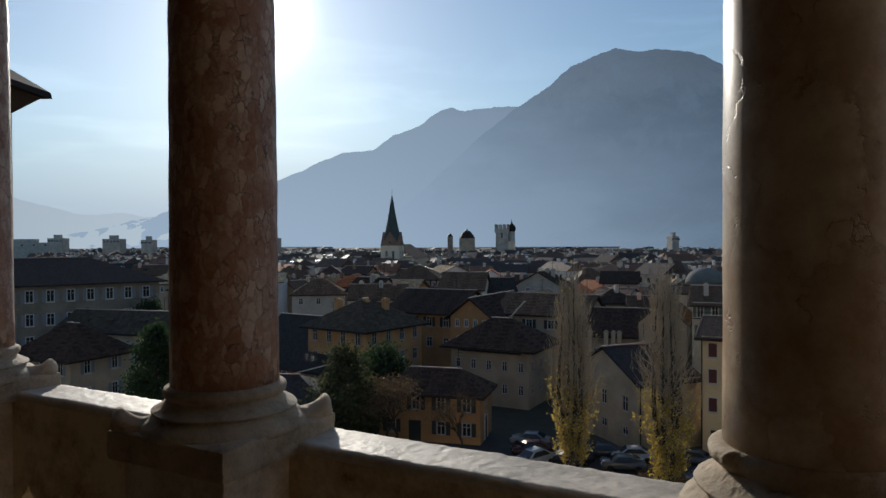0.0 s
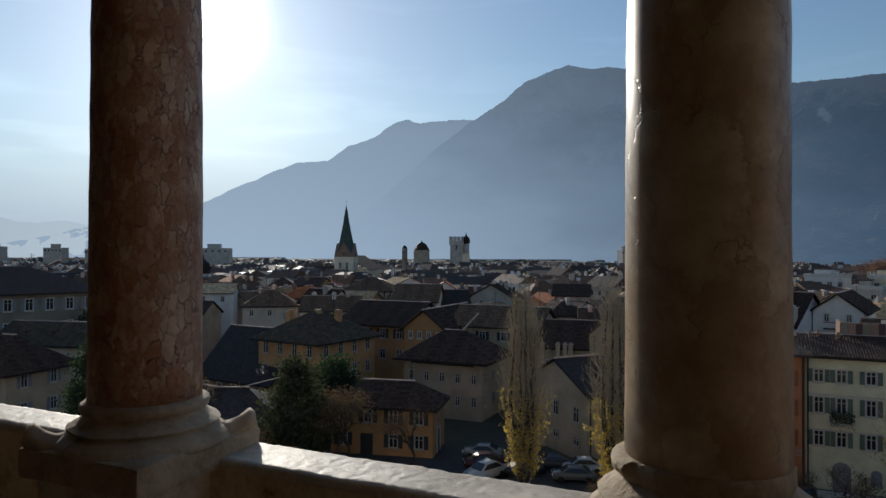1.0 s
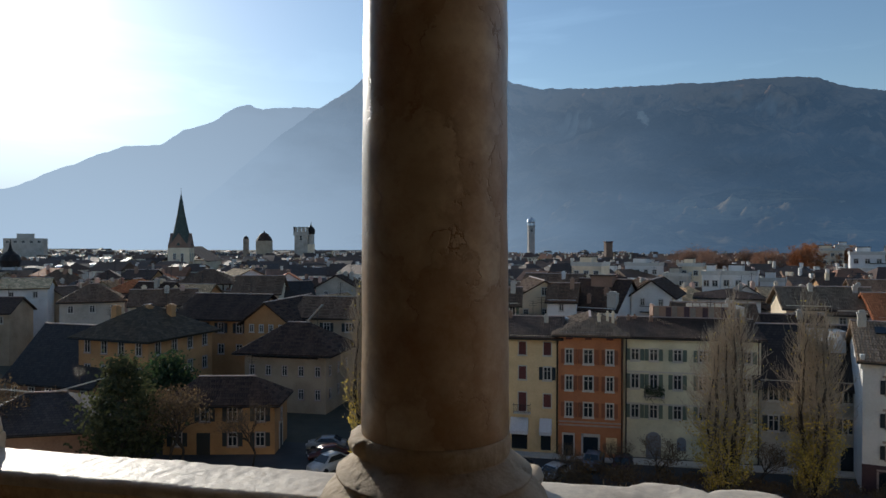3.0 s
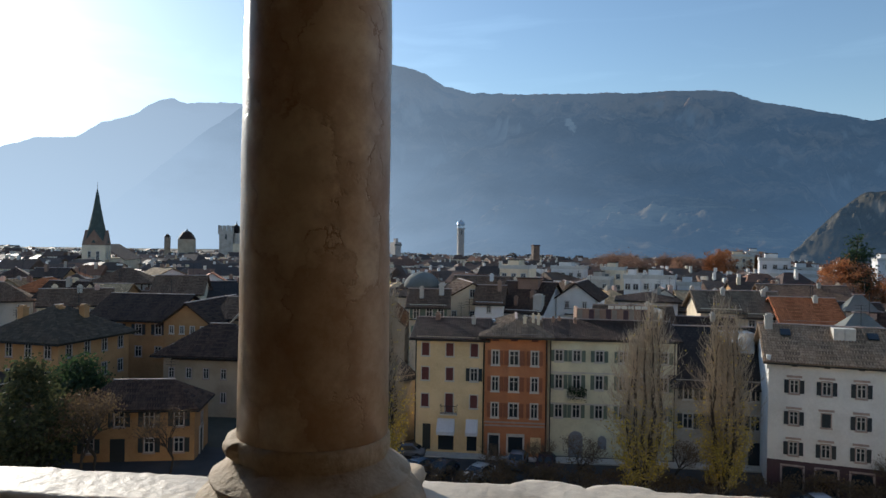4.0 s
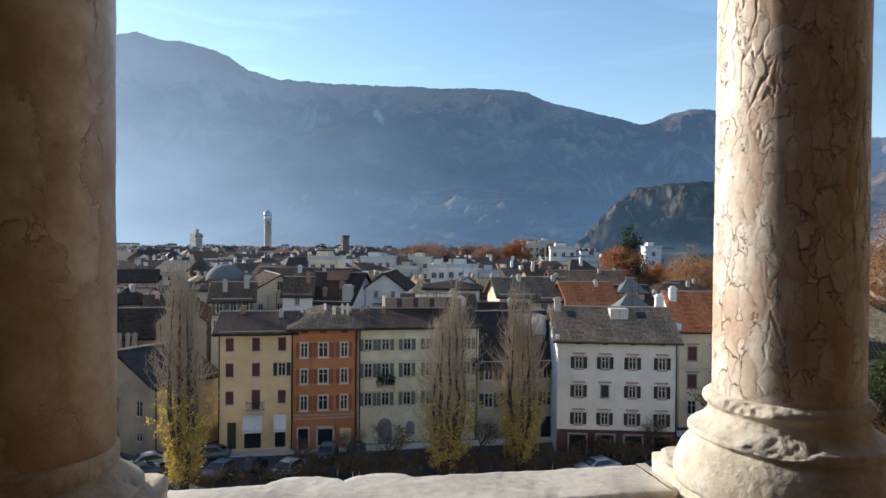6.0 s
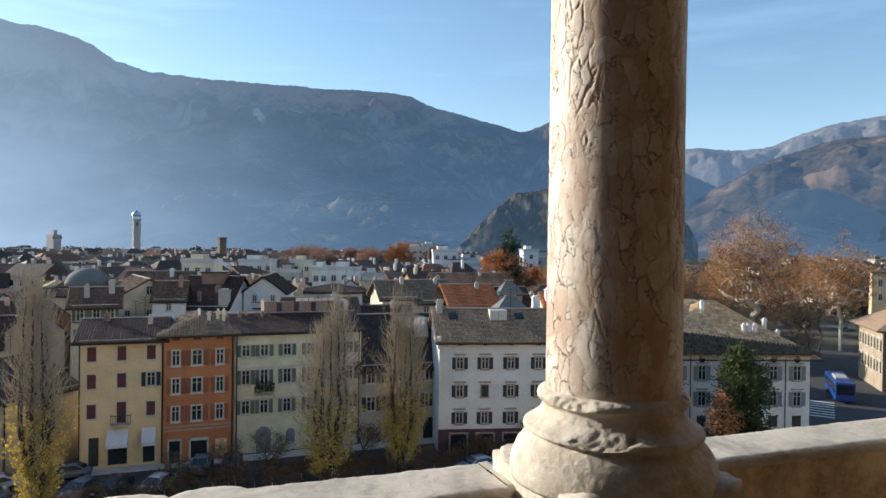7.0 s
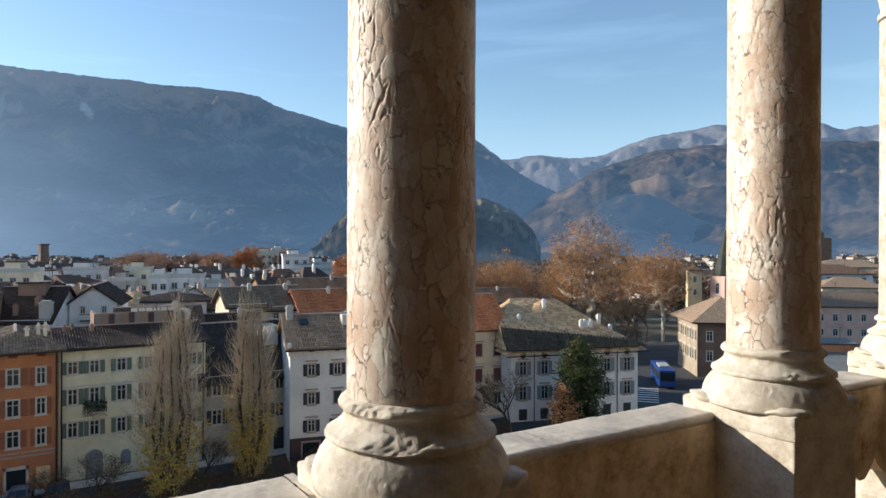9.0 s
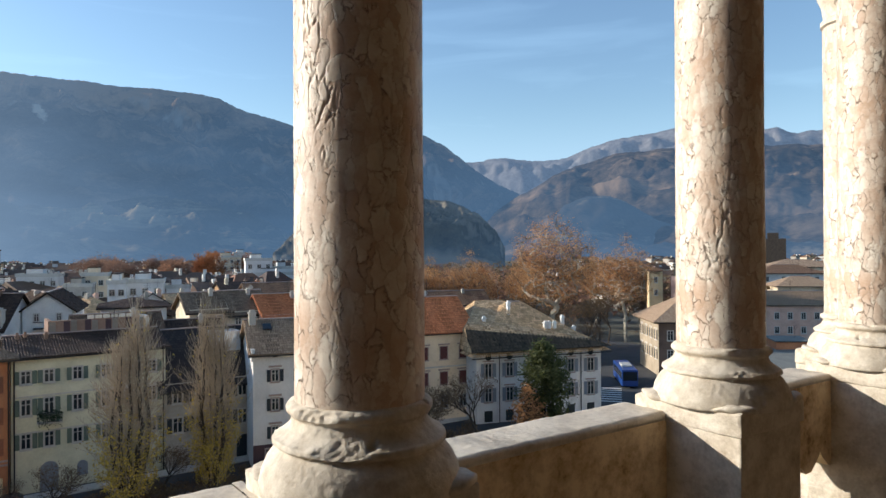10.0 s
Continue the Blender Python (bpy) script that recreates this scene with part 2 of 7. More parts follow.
M["roof_patch"] = tiles("patched_stone_tiles", (0.055, 0.042, 0.027), (0.13, 0.095, 0.06), 0.5, 0.5, 0.55, (0.09, 0.07, 0.045))
M["roof_black"] = tiles("slate_roof", (0.03, 0.025, 0.023), (0.056, 0.045, 0.04), 0.4, 0.35, 0.6, (0.05, 0.038, 0.03))
M["roof_green"] = tiles("green_copper_spire_tiles", (0.024, 0.035, 0.028), (0.05, 0.062, 0.05), 0.3, 0.3, 0.5)
# patina green, lightened: the far spire's haze is put into the colour
M["roof_copper"] = tiles("weathered_hazed_copper", (0.10, 0.135, 0.115), (0.17, 0.21, 0.18), 0.3, 0.3, 0.6, (0.13, 0.155, 0.135))
M["roof_metal"] = plain("pale_sheet_metal", (0.5, 0.52, 0.54), 0.3, 0.7)
M["roof_flat"] = mixed("grey_roofing_felt", (0.13, 0.135, 0.12), (0.2, 0.2, 0.18), 0.4, 6, 0.9, 0.01)
M["trim"] = mixed("pale_stone_trim", (0.48, 0.45, 0.4), (0.62, 0.59, 0.53), 2.0, 20, 0.85, 0.0)
M["trim_red"] = mixed("reddish_stone_trim", (0.32, 0.24, 0.21), (0.44, 0.35, 0.31), 2.0, 20, 0.85, 0.0)
M["timber"] = plain("dark_eaves_timber", (0.07, 0.045, 0.03), 0.8)
M["shutter_red"] = plain("dark_red_shutters", (0.13, 0.035, 0.03), 0.6)
M["shutter_green"] = plain("green_grey_shutters", (0.13, 0.17, 0.13), 0.6)
M["shutter_dark"] = plain("near_black_green_shutters", (0.025, 0.03, 0.03), 0.55)
M["shutter_orange"] = plain("rust_shutters", (0.28, 0.1, 0.045), 0.6)
M["shutter_grey"] = plain("grey_blue_shutters", (0.22, 0.24, 0.27), 0.6)
M["sash"] = plain("white_painted_sash", (0.50, 0.48, 0.44), 0.5)
M["iron"] = plain("dark_iron", (0.03, 0.03, 0.032), 0.5, 0.6)
M["awning"] = plain("pale_canvas", (0.62, 0.64, 0.68), 0.8)
# stone for far towers, with the haze put into its base colour
M["hazed_stone"] = mixed("hazed_grey_stone", (0.27, 0.255, 0.245), (0.38, 0.35, 0.32), 0.6, 8, 0.9, 0.0)
M["maroon"] = mixed("dark_maroon_render", (0.055, 0.03, 0.035), (0.09, 0.05, 0.055), 0.6, 8, 0.8, 0.0)
gm_, gt_, gb_ = material("window_glass")
gb_.inputs["Base Color"].default_value = (0.025, 0.03, 0.035, 1)
gb_.inputs["Roughness"].default_value = 0.08
M["glass"] = gm_
M["asphalt"] = mixed("asphalt", (0.035, 0.036, 0.038), (0.065, 0.065, 0.066), 0.25, 12, 0.9, 0.01)
M["ground"] = mixed("valley_ground", (0.05, 0.05, 0.035), (0.10, 0.095, 0.07), 0.02, 0.6, 0.95, 0.0)
M["lawn"] = mixed("winter_grass", (0.055, 0.07, 0.025), (0.12, 0.125, 0.05), 0.3, 8, 0.95, 0.02)
M["paint_white"] = plain("road_paint", (0.7, 0.7, 0.68), 0.7)
M["bark"] = mixed("bark", (0.03, 0.023, 0.018), (0.07, 0.053, 0.04), 1.5, 18, 0.95, 0.02)
M["bark_pale"] = mixed("pale_plane_bark", (0.26, 0.225, 0.17), (0.55, 0.49, 0.39), 0.8, 8, 0.9, 0.02)
M["twig_dark"] = mixed("brown_twigs", (0.085, 0.062, 0.045), (0.17, 0.125, 0.09), 0.5, 6, 0.95, 0.0)
M["twig"] = mixed("grey_brown_twigs", (0.34, 0.27, 0.195), (0.52, 0.42, 0.31), 0.5, 6, 0.95, 0.0)


def leaf(name, dark, light):
    m, t, b = material(name)
    gi = t.nodes.new("ShaderNodeNewGeometry")
    t.links.new(ramp(t, gi.outputs["Random Per Island"], [(0.0, dark), (1.0, light)]), b.inputs["Base Color"])
    b.inputs["Roughness"].default_value = 0.7
    tr = t.nodes.new("ShaderNodeBsdfTranslucent")
    t.links.new(ramp(t, gi.outputs["Random Per Island"], [(0.0, dark), (1.0, light)]), tr.inputs["Color"])
    ms = t.nodes.new("ShaderNodeMixShader")
    ms.inputs[0].default_value = 0.5
    t.links.new(b.outputs[0], ms.inputs[1])
    t.links.new(tr.outputs[0], ms.inputs[2])
    t.links.new(ms.outputs[0], t.nodes["Material Output"].inputs["Surface"])
    return m


def islands(name, colours, rough):
    """Many small pieces in one mesh, each with its own tone, and fine blotches over them."""
    m, t, b = material(name)
    gi = t.nodes.new("ShaderNodeNewGeometry")
    n = node(t, "ShaderNodeTexNoise", Scale=0.9, Detail=5.0, Roughness=0.7)
    t.links.new(gi.outputs["Position"], n.inputs["Vector"])
    col = ramp(t, gi.outputs["Random Per Island"], [(k / (len(colours) - 1), c) for k, c in enumerate(colours)])
    hs = t.nodes.new("ShaderNodeHueSaturation")
    mr = node(t, "ShaderNodeMapRange", From_Min=0.3, From_Max=0.7, To_Min=0.7, To_Max=1.25)
    t.links.new(n.outputs["Fac"], mr.inputs["Value"])
    t.links.new(mr.outputs["Result"], hs.inputs["Value"])
    t.links.new(col, hs.inputs["Color"])
    t.links.new(hs.outputs["Color"], b.inputs["Base Color"])
    b.inputs["Roughness"].default_value = rough
    b.inputs["Specular IOR Level"].default_value = 0.25
    return m


M["far_roof"] = islands("mixed_far_roof_tiles", [(0.05, 0.034, 0.027), (0.13, 0.078, 0.05), (0.075, 0.047, 0.034), (0.20, 0.115, 0.07), (0.045, 0.036, 0.033), (0.26, 0.12, 0.065), (0.09, 0.06, 0.045)], 0.6)
M["far_wall"] = islands("mixed_far_plaster", [(0.62, 0.50, 0.35), (0.84, 0.80, 0.73), (0.40, 0.35, 0.29), (0.76, 0.66, 0.50), (0.50, 0.33, 0.18), (0.82, 0.78, 0.72), (0.58, 0.42, 0.33)], 0.9)
M["far_white"] = islands("mixed_far_white_plaster", [(0.84, 0.81, 0.76), (0.74, 0.69, 0.60), (0.86, 0.84, 0.80), (0.66, 0.60, 0.50)], 0.9)
M["leaf_yellow"] = leaf("yellow_poplar_leaves", (0.34, 0.24, 0.045), (0.88, 0.66, 0.14))
M["leaf_rust"] = leaf("rust_plane_leaves", (0.30, 0.145, 0.06), (0.70, 0.385, 0.17))
M["leaf_russet"] = leaf("russet_far_leaves", (0.15, 0.08, 0.055), (0.36, 0.20, 0.13))
M["leaf_orange"] = leaf("orange_autumn_leaves", (0.26, 0.09, 0.035), (0.56, 0.23, 0.085))
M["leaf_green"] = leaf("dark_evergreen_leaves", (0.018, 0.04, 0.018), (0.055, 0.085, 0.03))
# brighter copy of the evergreen leaves, with sunlight put into the colour
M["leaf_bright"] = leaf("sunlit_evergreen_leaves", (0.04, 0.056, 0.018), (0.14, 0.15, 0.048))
M["leaf_olive"] = leaf("olive_green_leaves", (0.03, 0.04, 0.018), (0.09, 0.095, 0.04))
M["leaf_dry"] = leaf("dry_brown_leaves", (0.09, 0.06, 0.034), (0.21, 0.14, 0.07))


def distance(name, dark, light, grass, rock, air, near_sun, amount, crest=None, stretch=1.4, mist_sun=(0.47, 0.63, 0.82), scar=None):
    """Far slopes: forest, grass and rock; the lit air of many kilometres is painted on as emission."""
    m, t, b = material(name)
    pos = coords(t, True)
    n1 = node(t, "ShaderNodeTexNoise", Scale=0.0045, Detail=10.0, Roughness=0.68, Distortion=0.6)
    n2 = node(t, "ShaderNodeTexNoise", Scale=0.03, Detail=8.0, Roughness=0.75)
    mp = node(t, "ShaderNodeMapping", Scale=(1, 1, stretch))
    t.links.new(pos, mp.inputs["Vector"])
    t.links.new(mp.outputs["Vector"], n1.inputs["Vector"])
    t.links.new(pos, n2.inputs["Vector"])
    base = ramp(t, n2.outputs["Fac"], [(0.35, dark), (0.68, light)])
    mx = t.nodes.new("ShaderNodeMix")
    mx.data_type = "RGBA"
    meadow = n1.outputs["Fac"]
    if crest:                                            # open pasture along the top, its sunlit warmth put into the colour
        zs = t.nodes.new("ShaderNodeSeparateXYZ")
        t.links.new(pos, zs.inputs[0])
        zr = node(t, "ShaderNodeMapRange", From_Min=crest[0], From_Max=crest[1], To_Min=0.0, To_Max=0.20)
        t.links.new(zs.outputs["Z"], zr.inputs["Value"])
        za = t.nodes.new("ShaderNodeMath")
        za.operation = "ADD"
        t.links.new(meadow, za.inputs[0])
        t.links.new(zr.outputs["Result"], za.inputs[1])
        meadow = za.outputs[0]
    t.links.new(ramp(t, meadow, [(0.50, (0, 0, 0)), (0.66, (1, 1, 1))]), mx.inputs[0])
    t.links.new(base, mx.inputs[6])
    mx.inputs[7].default_value = (*grass, 1)
    # bare rock where it is steep
    nrm = t.nodes.new("ShaderNodeNewGeometry")
    sp = t.nodes.new("ShaderNodeSeparateXYZ")
    t.links.new(nrm.outputs["Normal"], sp.inputs[0])
    mr = t.nodes.new("ShaderNodeMix")
    mr.data_type = "RGBA"
    t.links.new(ramp(t, sp.outputs["Z"], [(0.20, (1, 1, 1)), (0.42, (0, 0, 0))]), mr.inputs[0])
    t.links.new(mx.outputs[2], mr.inputs[6])
    mr.inputs[7].default_value = (*rock, 1)
    top = mr.outputs[2]
    if scar:                                             # one pale rock face, its sunlit tone put into the colour
        off = t.nodes.new("ShaderNodeVectorMath")
        off.operation = "SUBTRACT"
        t.links.new(pos, off.inputs[0])
        off.inputs[1].default_value = scar
        flat = node(t, "ShaderNodeMapping", Scale=(1.7, 0.1, 0.5))
        t.links.new(off.outputs[0], flat.inputs["Vector"])
        far = t.nodes.new("ShaderNodeVectorMath")
        far.operation = "LENGTH"
        t.links.new(flat.outputs["Vector"], far.inputs[0])
        rag = t.nodes.new("ShaderNodeMath")
        rag.operation = "MULTIPLY_ADD"
        t.links.new(n2.outputs["Fac"], rag.inputs[0])
        rag.inputs[1].default_value = 46.0
        t.links.new(far.outputs["Value"], rag.inputs[2])
        sc = t.nodes.new("ShaderNodeMix")
        sc.data_type = "RGBA"
        cut_at = node(t, "ShaderNodeMapRange", From_Min=44.0, From_Max=56.0, To_Min=1.0, To_Max=0.0)
        t.links.new(rag.outputs[0], cut_at.inputs["Value"])
        t.links.new(cut_at.outputs["Result"], sc.inputs[0])
        t.links.new(top, sc.inputs[6])
        sc.inputs[7].default_value = (0.80, 0.66, 0.50, 1)
        top = sc.outputs[2]
    t.links.new(top, b.inputs["Base Color"])
    b.inputs["Roughness"].default_value = 1.0
    b.inputs["Specular IOR Level"].default_value = 0.0
    # air: haze painted as a glow on the slope, stronger towards the sun
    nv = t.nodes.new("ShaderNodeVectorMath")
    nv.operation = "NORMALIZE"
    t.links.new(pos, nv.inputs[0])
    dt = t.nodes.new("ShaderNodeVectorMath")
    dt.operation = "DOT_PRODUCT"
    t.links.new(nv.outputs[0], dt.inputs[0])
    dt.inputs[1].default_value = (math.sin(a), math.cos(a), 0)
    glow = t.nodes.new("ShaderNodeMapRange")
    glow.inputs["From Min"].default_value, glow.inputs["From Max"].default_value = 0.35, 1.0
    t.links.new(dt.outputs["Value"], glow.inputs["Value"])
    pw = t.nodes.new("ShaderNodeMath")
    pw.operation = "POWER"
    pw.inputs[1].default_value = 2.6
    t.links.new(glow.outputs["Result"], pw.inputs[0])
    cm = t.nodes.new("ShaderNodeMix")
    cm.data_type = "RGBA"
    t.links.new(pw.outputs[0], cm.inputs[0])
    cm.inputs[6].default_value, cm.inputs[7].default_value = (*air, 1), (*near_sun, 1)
    # the valley's mist as a painted glow colour, the same on every slope
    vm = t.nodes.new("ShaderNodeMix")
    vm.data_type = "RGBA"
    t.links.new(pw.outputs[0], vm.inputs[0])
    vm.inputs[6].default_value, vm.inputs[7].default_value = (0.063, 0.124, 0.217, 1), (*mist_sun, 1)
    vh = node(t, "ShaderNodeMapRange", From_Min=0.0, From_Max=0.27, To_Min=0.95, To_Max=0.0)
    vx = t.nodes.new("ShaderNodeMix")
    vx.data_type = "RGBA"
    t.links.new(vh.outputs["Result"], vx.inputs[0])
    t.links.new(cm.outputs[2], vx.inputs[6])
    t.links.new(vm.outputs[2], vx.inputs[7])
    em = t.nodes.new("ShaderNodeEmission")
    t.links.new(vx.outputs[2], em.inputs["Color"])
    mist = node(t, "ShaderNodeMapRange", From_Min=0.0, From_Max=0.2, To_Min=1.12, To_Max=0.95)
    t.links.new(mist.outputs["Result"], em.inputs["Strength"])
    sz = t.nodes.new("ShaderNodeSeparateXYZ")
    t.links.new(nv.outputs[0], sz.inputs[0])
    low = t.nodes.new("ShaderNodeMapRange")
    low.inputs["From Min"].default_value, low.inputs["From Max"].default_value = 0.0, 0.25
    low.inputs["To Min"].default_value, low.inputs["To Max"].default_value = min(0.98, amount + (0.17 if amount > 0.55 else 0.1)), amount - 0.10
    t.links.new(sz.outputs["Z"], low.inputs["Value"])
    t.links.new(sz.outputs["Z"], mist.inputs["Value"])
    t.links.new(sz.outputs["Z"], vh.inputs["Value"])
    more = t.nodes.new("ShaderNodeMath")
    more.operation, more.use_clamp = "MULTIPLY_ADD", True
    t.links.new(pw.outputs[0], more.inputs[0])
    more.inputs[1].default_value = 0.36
    # noise thickens and thins the painted haze in wisps
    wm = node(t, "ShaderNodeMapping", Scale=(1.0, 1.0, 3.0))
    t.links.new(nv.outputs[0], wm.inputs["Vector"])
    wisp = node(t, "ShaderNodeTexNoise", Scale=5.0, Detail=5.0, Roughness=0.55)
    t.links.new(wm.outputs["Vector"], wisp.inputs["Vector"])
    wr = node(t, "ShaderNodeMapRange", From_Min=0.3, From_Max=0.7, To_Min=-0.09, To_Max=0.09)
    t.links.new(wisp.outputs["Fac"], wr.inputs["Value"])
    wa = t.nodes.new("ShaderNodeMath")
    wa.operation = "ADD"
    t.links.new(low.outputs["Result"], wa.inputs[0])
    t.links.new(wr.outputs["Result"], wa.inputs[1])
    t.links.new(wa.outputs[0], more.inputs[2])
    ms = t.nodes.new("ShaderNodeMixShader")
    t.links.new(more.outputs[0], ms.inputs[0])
    t.links.new(b.outputs[0], ms.inputs[1])
    t.links.new(em.outputs[0], ms.inputs[2])
    t.links.new(ms.outputs[0], t.nodes["Material Output"].inputs["Surface"])
    return m


FOREST, SCRUB, GRASS, ROCK = (0.028, 0.028, 0.024), (0.15, 0.115, 0.08), (0.50, 0.31, 0.18), (0.50, 0.45, 0.38)
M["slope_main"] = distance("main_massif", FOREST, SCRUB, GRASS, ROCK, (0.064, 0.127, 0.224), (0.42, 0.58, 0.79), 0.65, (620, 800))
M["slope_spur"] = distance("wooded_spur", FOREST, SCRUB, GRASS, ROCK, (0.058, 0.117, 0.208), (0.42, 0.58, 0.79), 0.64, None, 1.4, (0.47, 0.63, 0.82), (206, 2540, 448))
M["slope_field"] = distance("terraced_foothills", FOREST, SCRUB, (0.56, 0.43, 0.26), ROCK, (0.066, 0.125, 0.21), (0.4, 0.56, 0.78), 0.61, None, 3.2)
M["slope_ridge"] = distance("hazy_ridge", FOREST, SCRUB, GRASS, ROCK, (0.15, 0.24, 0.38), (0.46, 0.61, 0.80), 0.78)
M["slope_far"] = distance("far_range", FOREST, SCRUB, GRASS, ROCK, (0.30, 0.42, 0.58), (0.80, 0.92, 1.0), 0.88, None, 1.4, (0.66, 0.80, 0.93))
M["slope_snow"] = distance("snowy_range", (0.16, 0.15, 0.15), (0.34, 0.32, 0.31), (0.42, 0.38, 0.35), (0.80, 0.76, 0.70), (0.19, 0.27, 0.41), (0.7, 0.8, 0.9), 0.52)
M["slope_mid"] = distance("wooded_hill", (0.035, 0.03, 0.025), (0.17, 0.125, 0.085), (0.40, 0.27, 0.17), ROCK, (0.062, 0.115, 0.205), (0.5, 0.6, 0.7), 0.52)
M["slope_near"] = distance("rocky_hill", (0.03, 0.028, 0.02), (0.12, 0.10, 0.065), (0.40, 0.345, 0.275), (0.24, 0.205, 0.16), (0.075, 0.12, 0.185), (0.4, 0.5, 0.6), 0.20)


# ---------------------------------------------------------------- mesh helpers
def link(name, bm, mat, parent=None, label="", smooth=False):
    me = bpy.data.meshes.new(name)
    bm.to_mesh(me)
    bm.free()
    if smooth:
        me.polygons.foreach_set("use_smooth", [True] * len(me.polygons))
    return link_mesh(name, me, mat, parent, label)


def link_mesh(name, me, mat, parent=None, label=""):
    for m in mat if isinstance(mat, (list, tuple)) else [mat]:
        if m and m.name not in [x.name for x in me.materials if x]:
            me.materials.append(m)
    ob = new(name, me)
    if parent:
        ob.parent = parent
    return tagged(ob, label)


def part(name, bm, mat, parent, label="", smooth=False):
    return link(name, bm, mat, parent, label, smooth)


def thing(name, m, label, category, group="", kind=""):
    ob = new(name)
    ob.empty_display_size = 0.2
    ob.matrix_world = m
    return tagged(ob, label, category, group, kind)


def again(name, mesh, parent, m=Matrix.Identity(4), label=""):
    """One more object on a mesh that exists."""
    ob = new(name, mesh)
    ob.parent = parent
    ob.matrix_local = m
    return tagged(ob, label)


def box(bm, x0, x1, y0, y1, z0, z1, bevel=0.0):
    r = bmesh.ops.create_cube(bm, size=1)
    for v in r["verts"]:
        v.co = Vector(((x0 + x1) / 2 + v.co.x * (x1 - x0), (y0 + y1) / 2 + v.co.y * (y1 - y0), (z0 + z1) / 2 + v.co.z * (z1 - z0)))
    if bevel:
        bmesh.ops.bevel(bm, geom=list({e for v in r["verts"] for e in v.link_edges}), offset=bevel, segments=2, affect="EDGES", profile=0.6)
    return bm


def boxes(*rows):
    bm = bmesh.new()
    for r in rows:
        box(bm, *r)
    return bm


def lathe(bm, profile, n=48, cx=0.0, cy=0.0):
    """Turn (radius, z) rows round an upright axis; closed at both ends."""
    rings = [[bm.verts.new((cx + r * math.cos(2 * math.pi * i / n), cy + r * math.sin(2 * math.pi * i / n), z)) for i in range(n)] for r, z in profile]
    for lo, hi in zip(rings, rings[1:]):
        for i in range(n):
            bm.faces.new((lo[i], lo[(i + 1) % n], hi[(i + 1) % n], hi[i]))
    bm.faces.new(rings[0][::-1])
    bm.faces.new(rings[-1])
    return bm


def worn(bm, amount, scale, seed):
    """Uneven, weathered surface: push vertices about by smooth noise."""
    for v in bm.verts:
        p = v.co * scale + Vector((seed, seed * 2.3, -seed))
        v.co += amount * noise.noise_vector(p)


def leaves(points, size, r):
    """Small bent leaves, two triangles each, one at each point."""
    v, f = [], []
    for p in points:
        a1 = Vector((r.gauss(0, 1), r.gauss(0, 1), r.gauss(0, 1))).normalized()
        a2 = a1.orthogonal().normalized()
        s = size * r.uniform(0.6, 1.4)
        k = len(v)
        v += [p - a1 * s, p + a2 * s * 0.6 + a1.cross(a2) * s * 0.15, p + a1 * s, p - a2 * s * 0.6 + a1.cross(a2) * s * 0.15]
        f += [(k, k + 1, k + 2, k + 3)]
    me = bpy.data.meshes.new("leaves")
    me.from_pydata(v, [], f)
    return me


# ---------------------------------------------------------------- loggia
RAIL_TOP = 1.04
COLUMNS = (("A", -1.473, 1.20), ("B", 0.0, 1.205), ("C", 1.517, 1.275), ("D", 2.985, 1.275))


def base_profile(top, plinth, deep):
    """Ring, hollow and spreading lower moulding; deep has a bolder ring and a sharper hollow."""
    d = top - plinth
    if deep:
        rows = [(0.150, 0), (0.159, 0.02), (0.167, 0.06), (0.170, 0.13), (0.168, 0.20), (0.161, 0.25), (0.156, 0.285), (0.160, 0.33), (0.170, 0.39), (0.183, 0.45),
                (0.194, 0.50), (0.199, 0.525), (0.199, 0.55), (0.190, 0.575), (0.187, 0.60), (0.194, 0.64), (0.209, 0.71), (0.222, 0.80), (0.230, 0.92), (0.228, 1.0)]
    else:
        rows = [(0.150, 0), (0.159, 0.015), (0.167, 0.045), (0.170, 0.085), (0.168, 0.12), (0.160, 0.15), (0.156, 0.18), (0.158, 0.23), (0.165, 0.29), (0.177, 0.34),
                (0.191, 0.385), (0.198, 0.40), (0.200, 0.42), (0.200, 0.455), (0.197, 0.475), (0.190, 0.485), (0.191, 0.505), (0.202, 0.56), (0.215, 0.65), (0.226, 0.77), (0.231, 0.89), (0.229, 1.0)]
    return [(r, top - k * d) for r, k in rows][::-1]


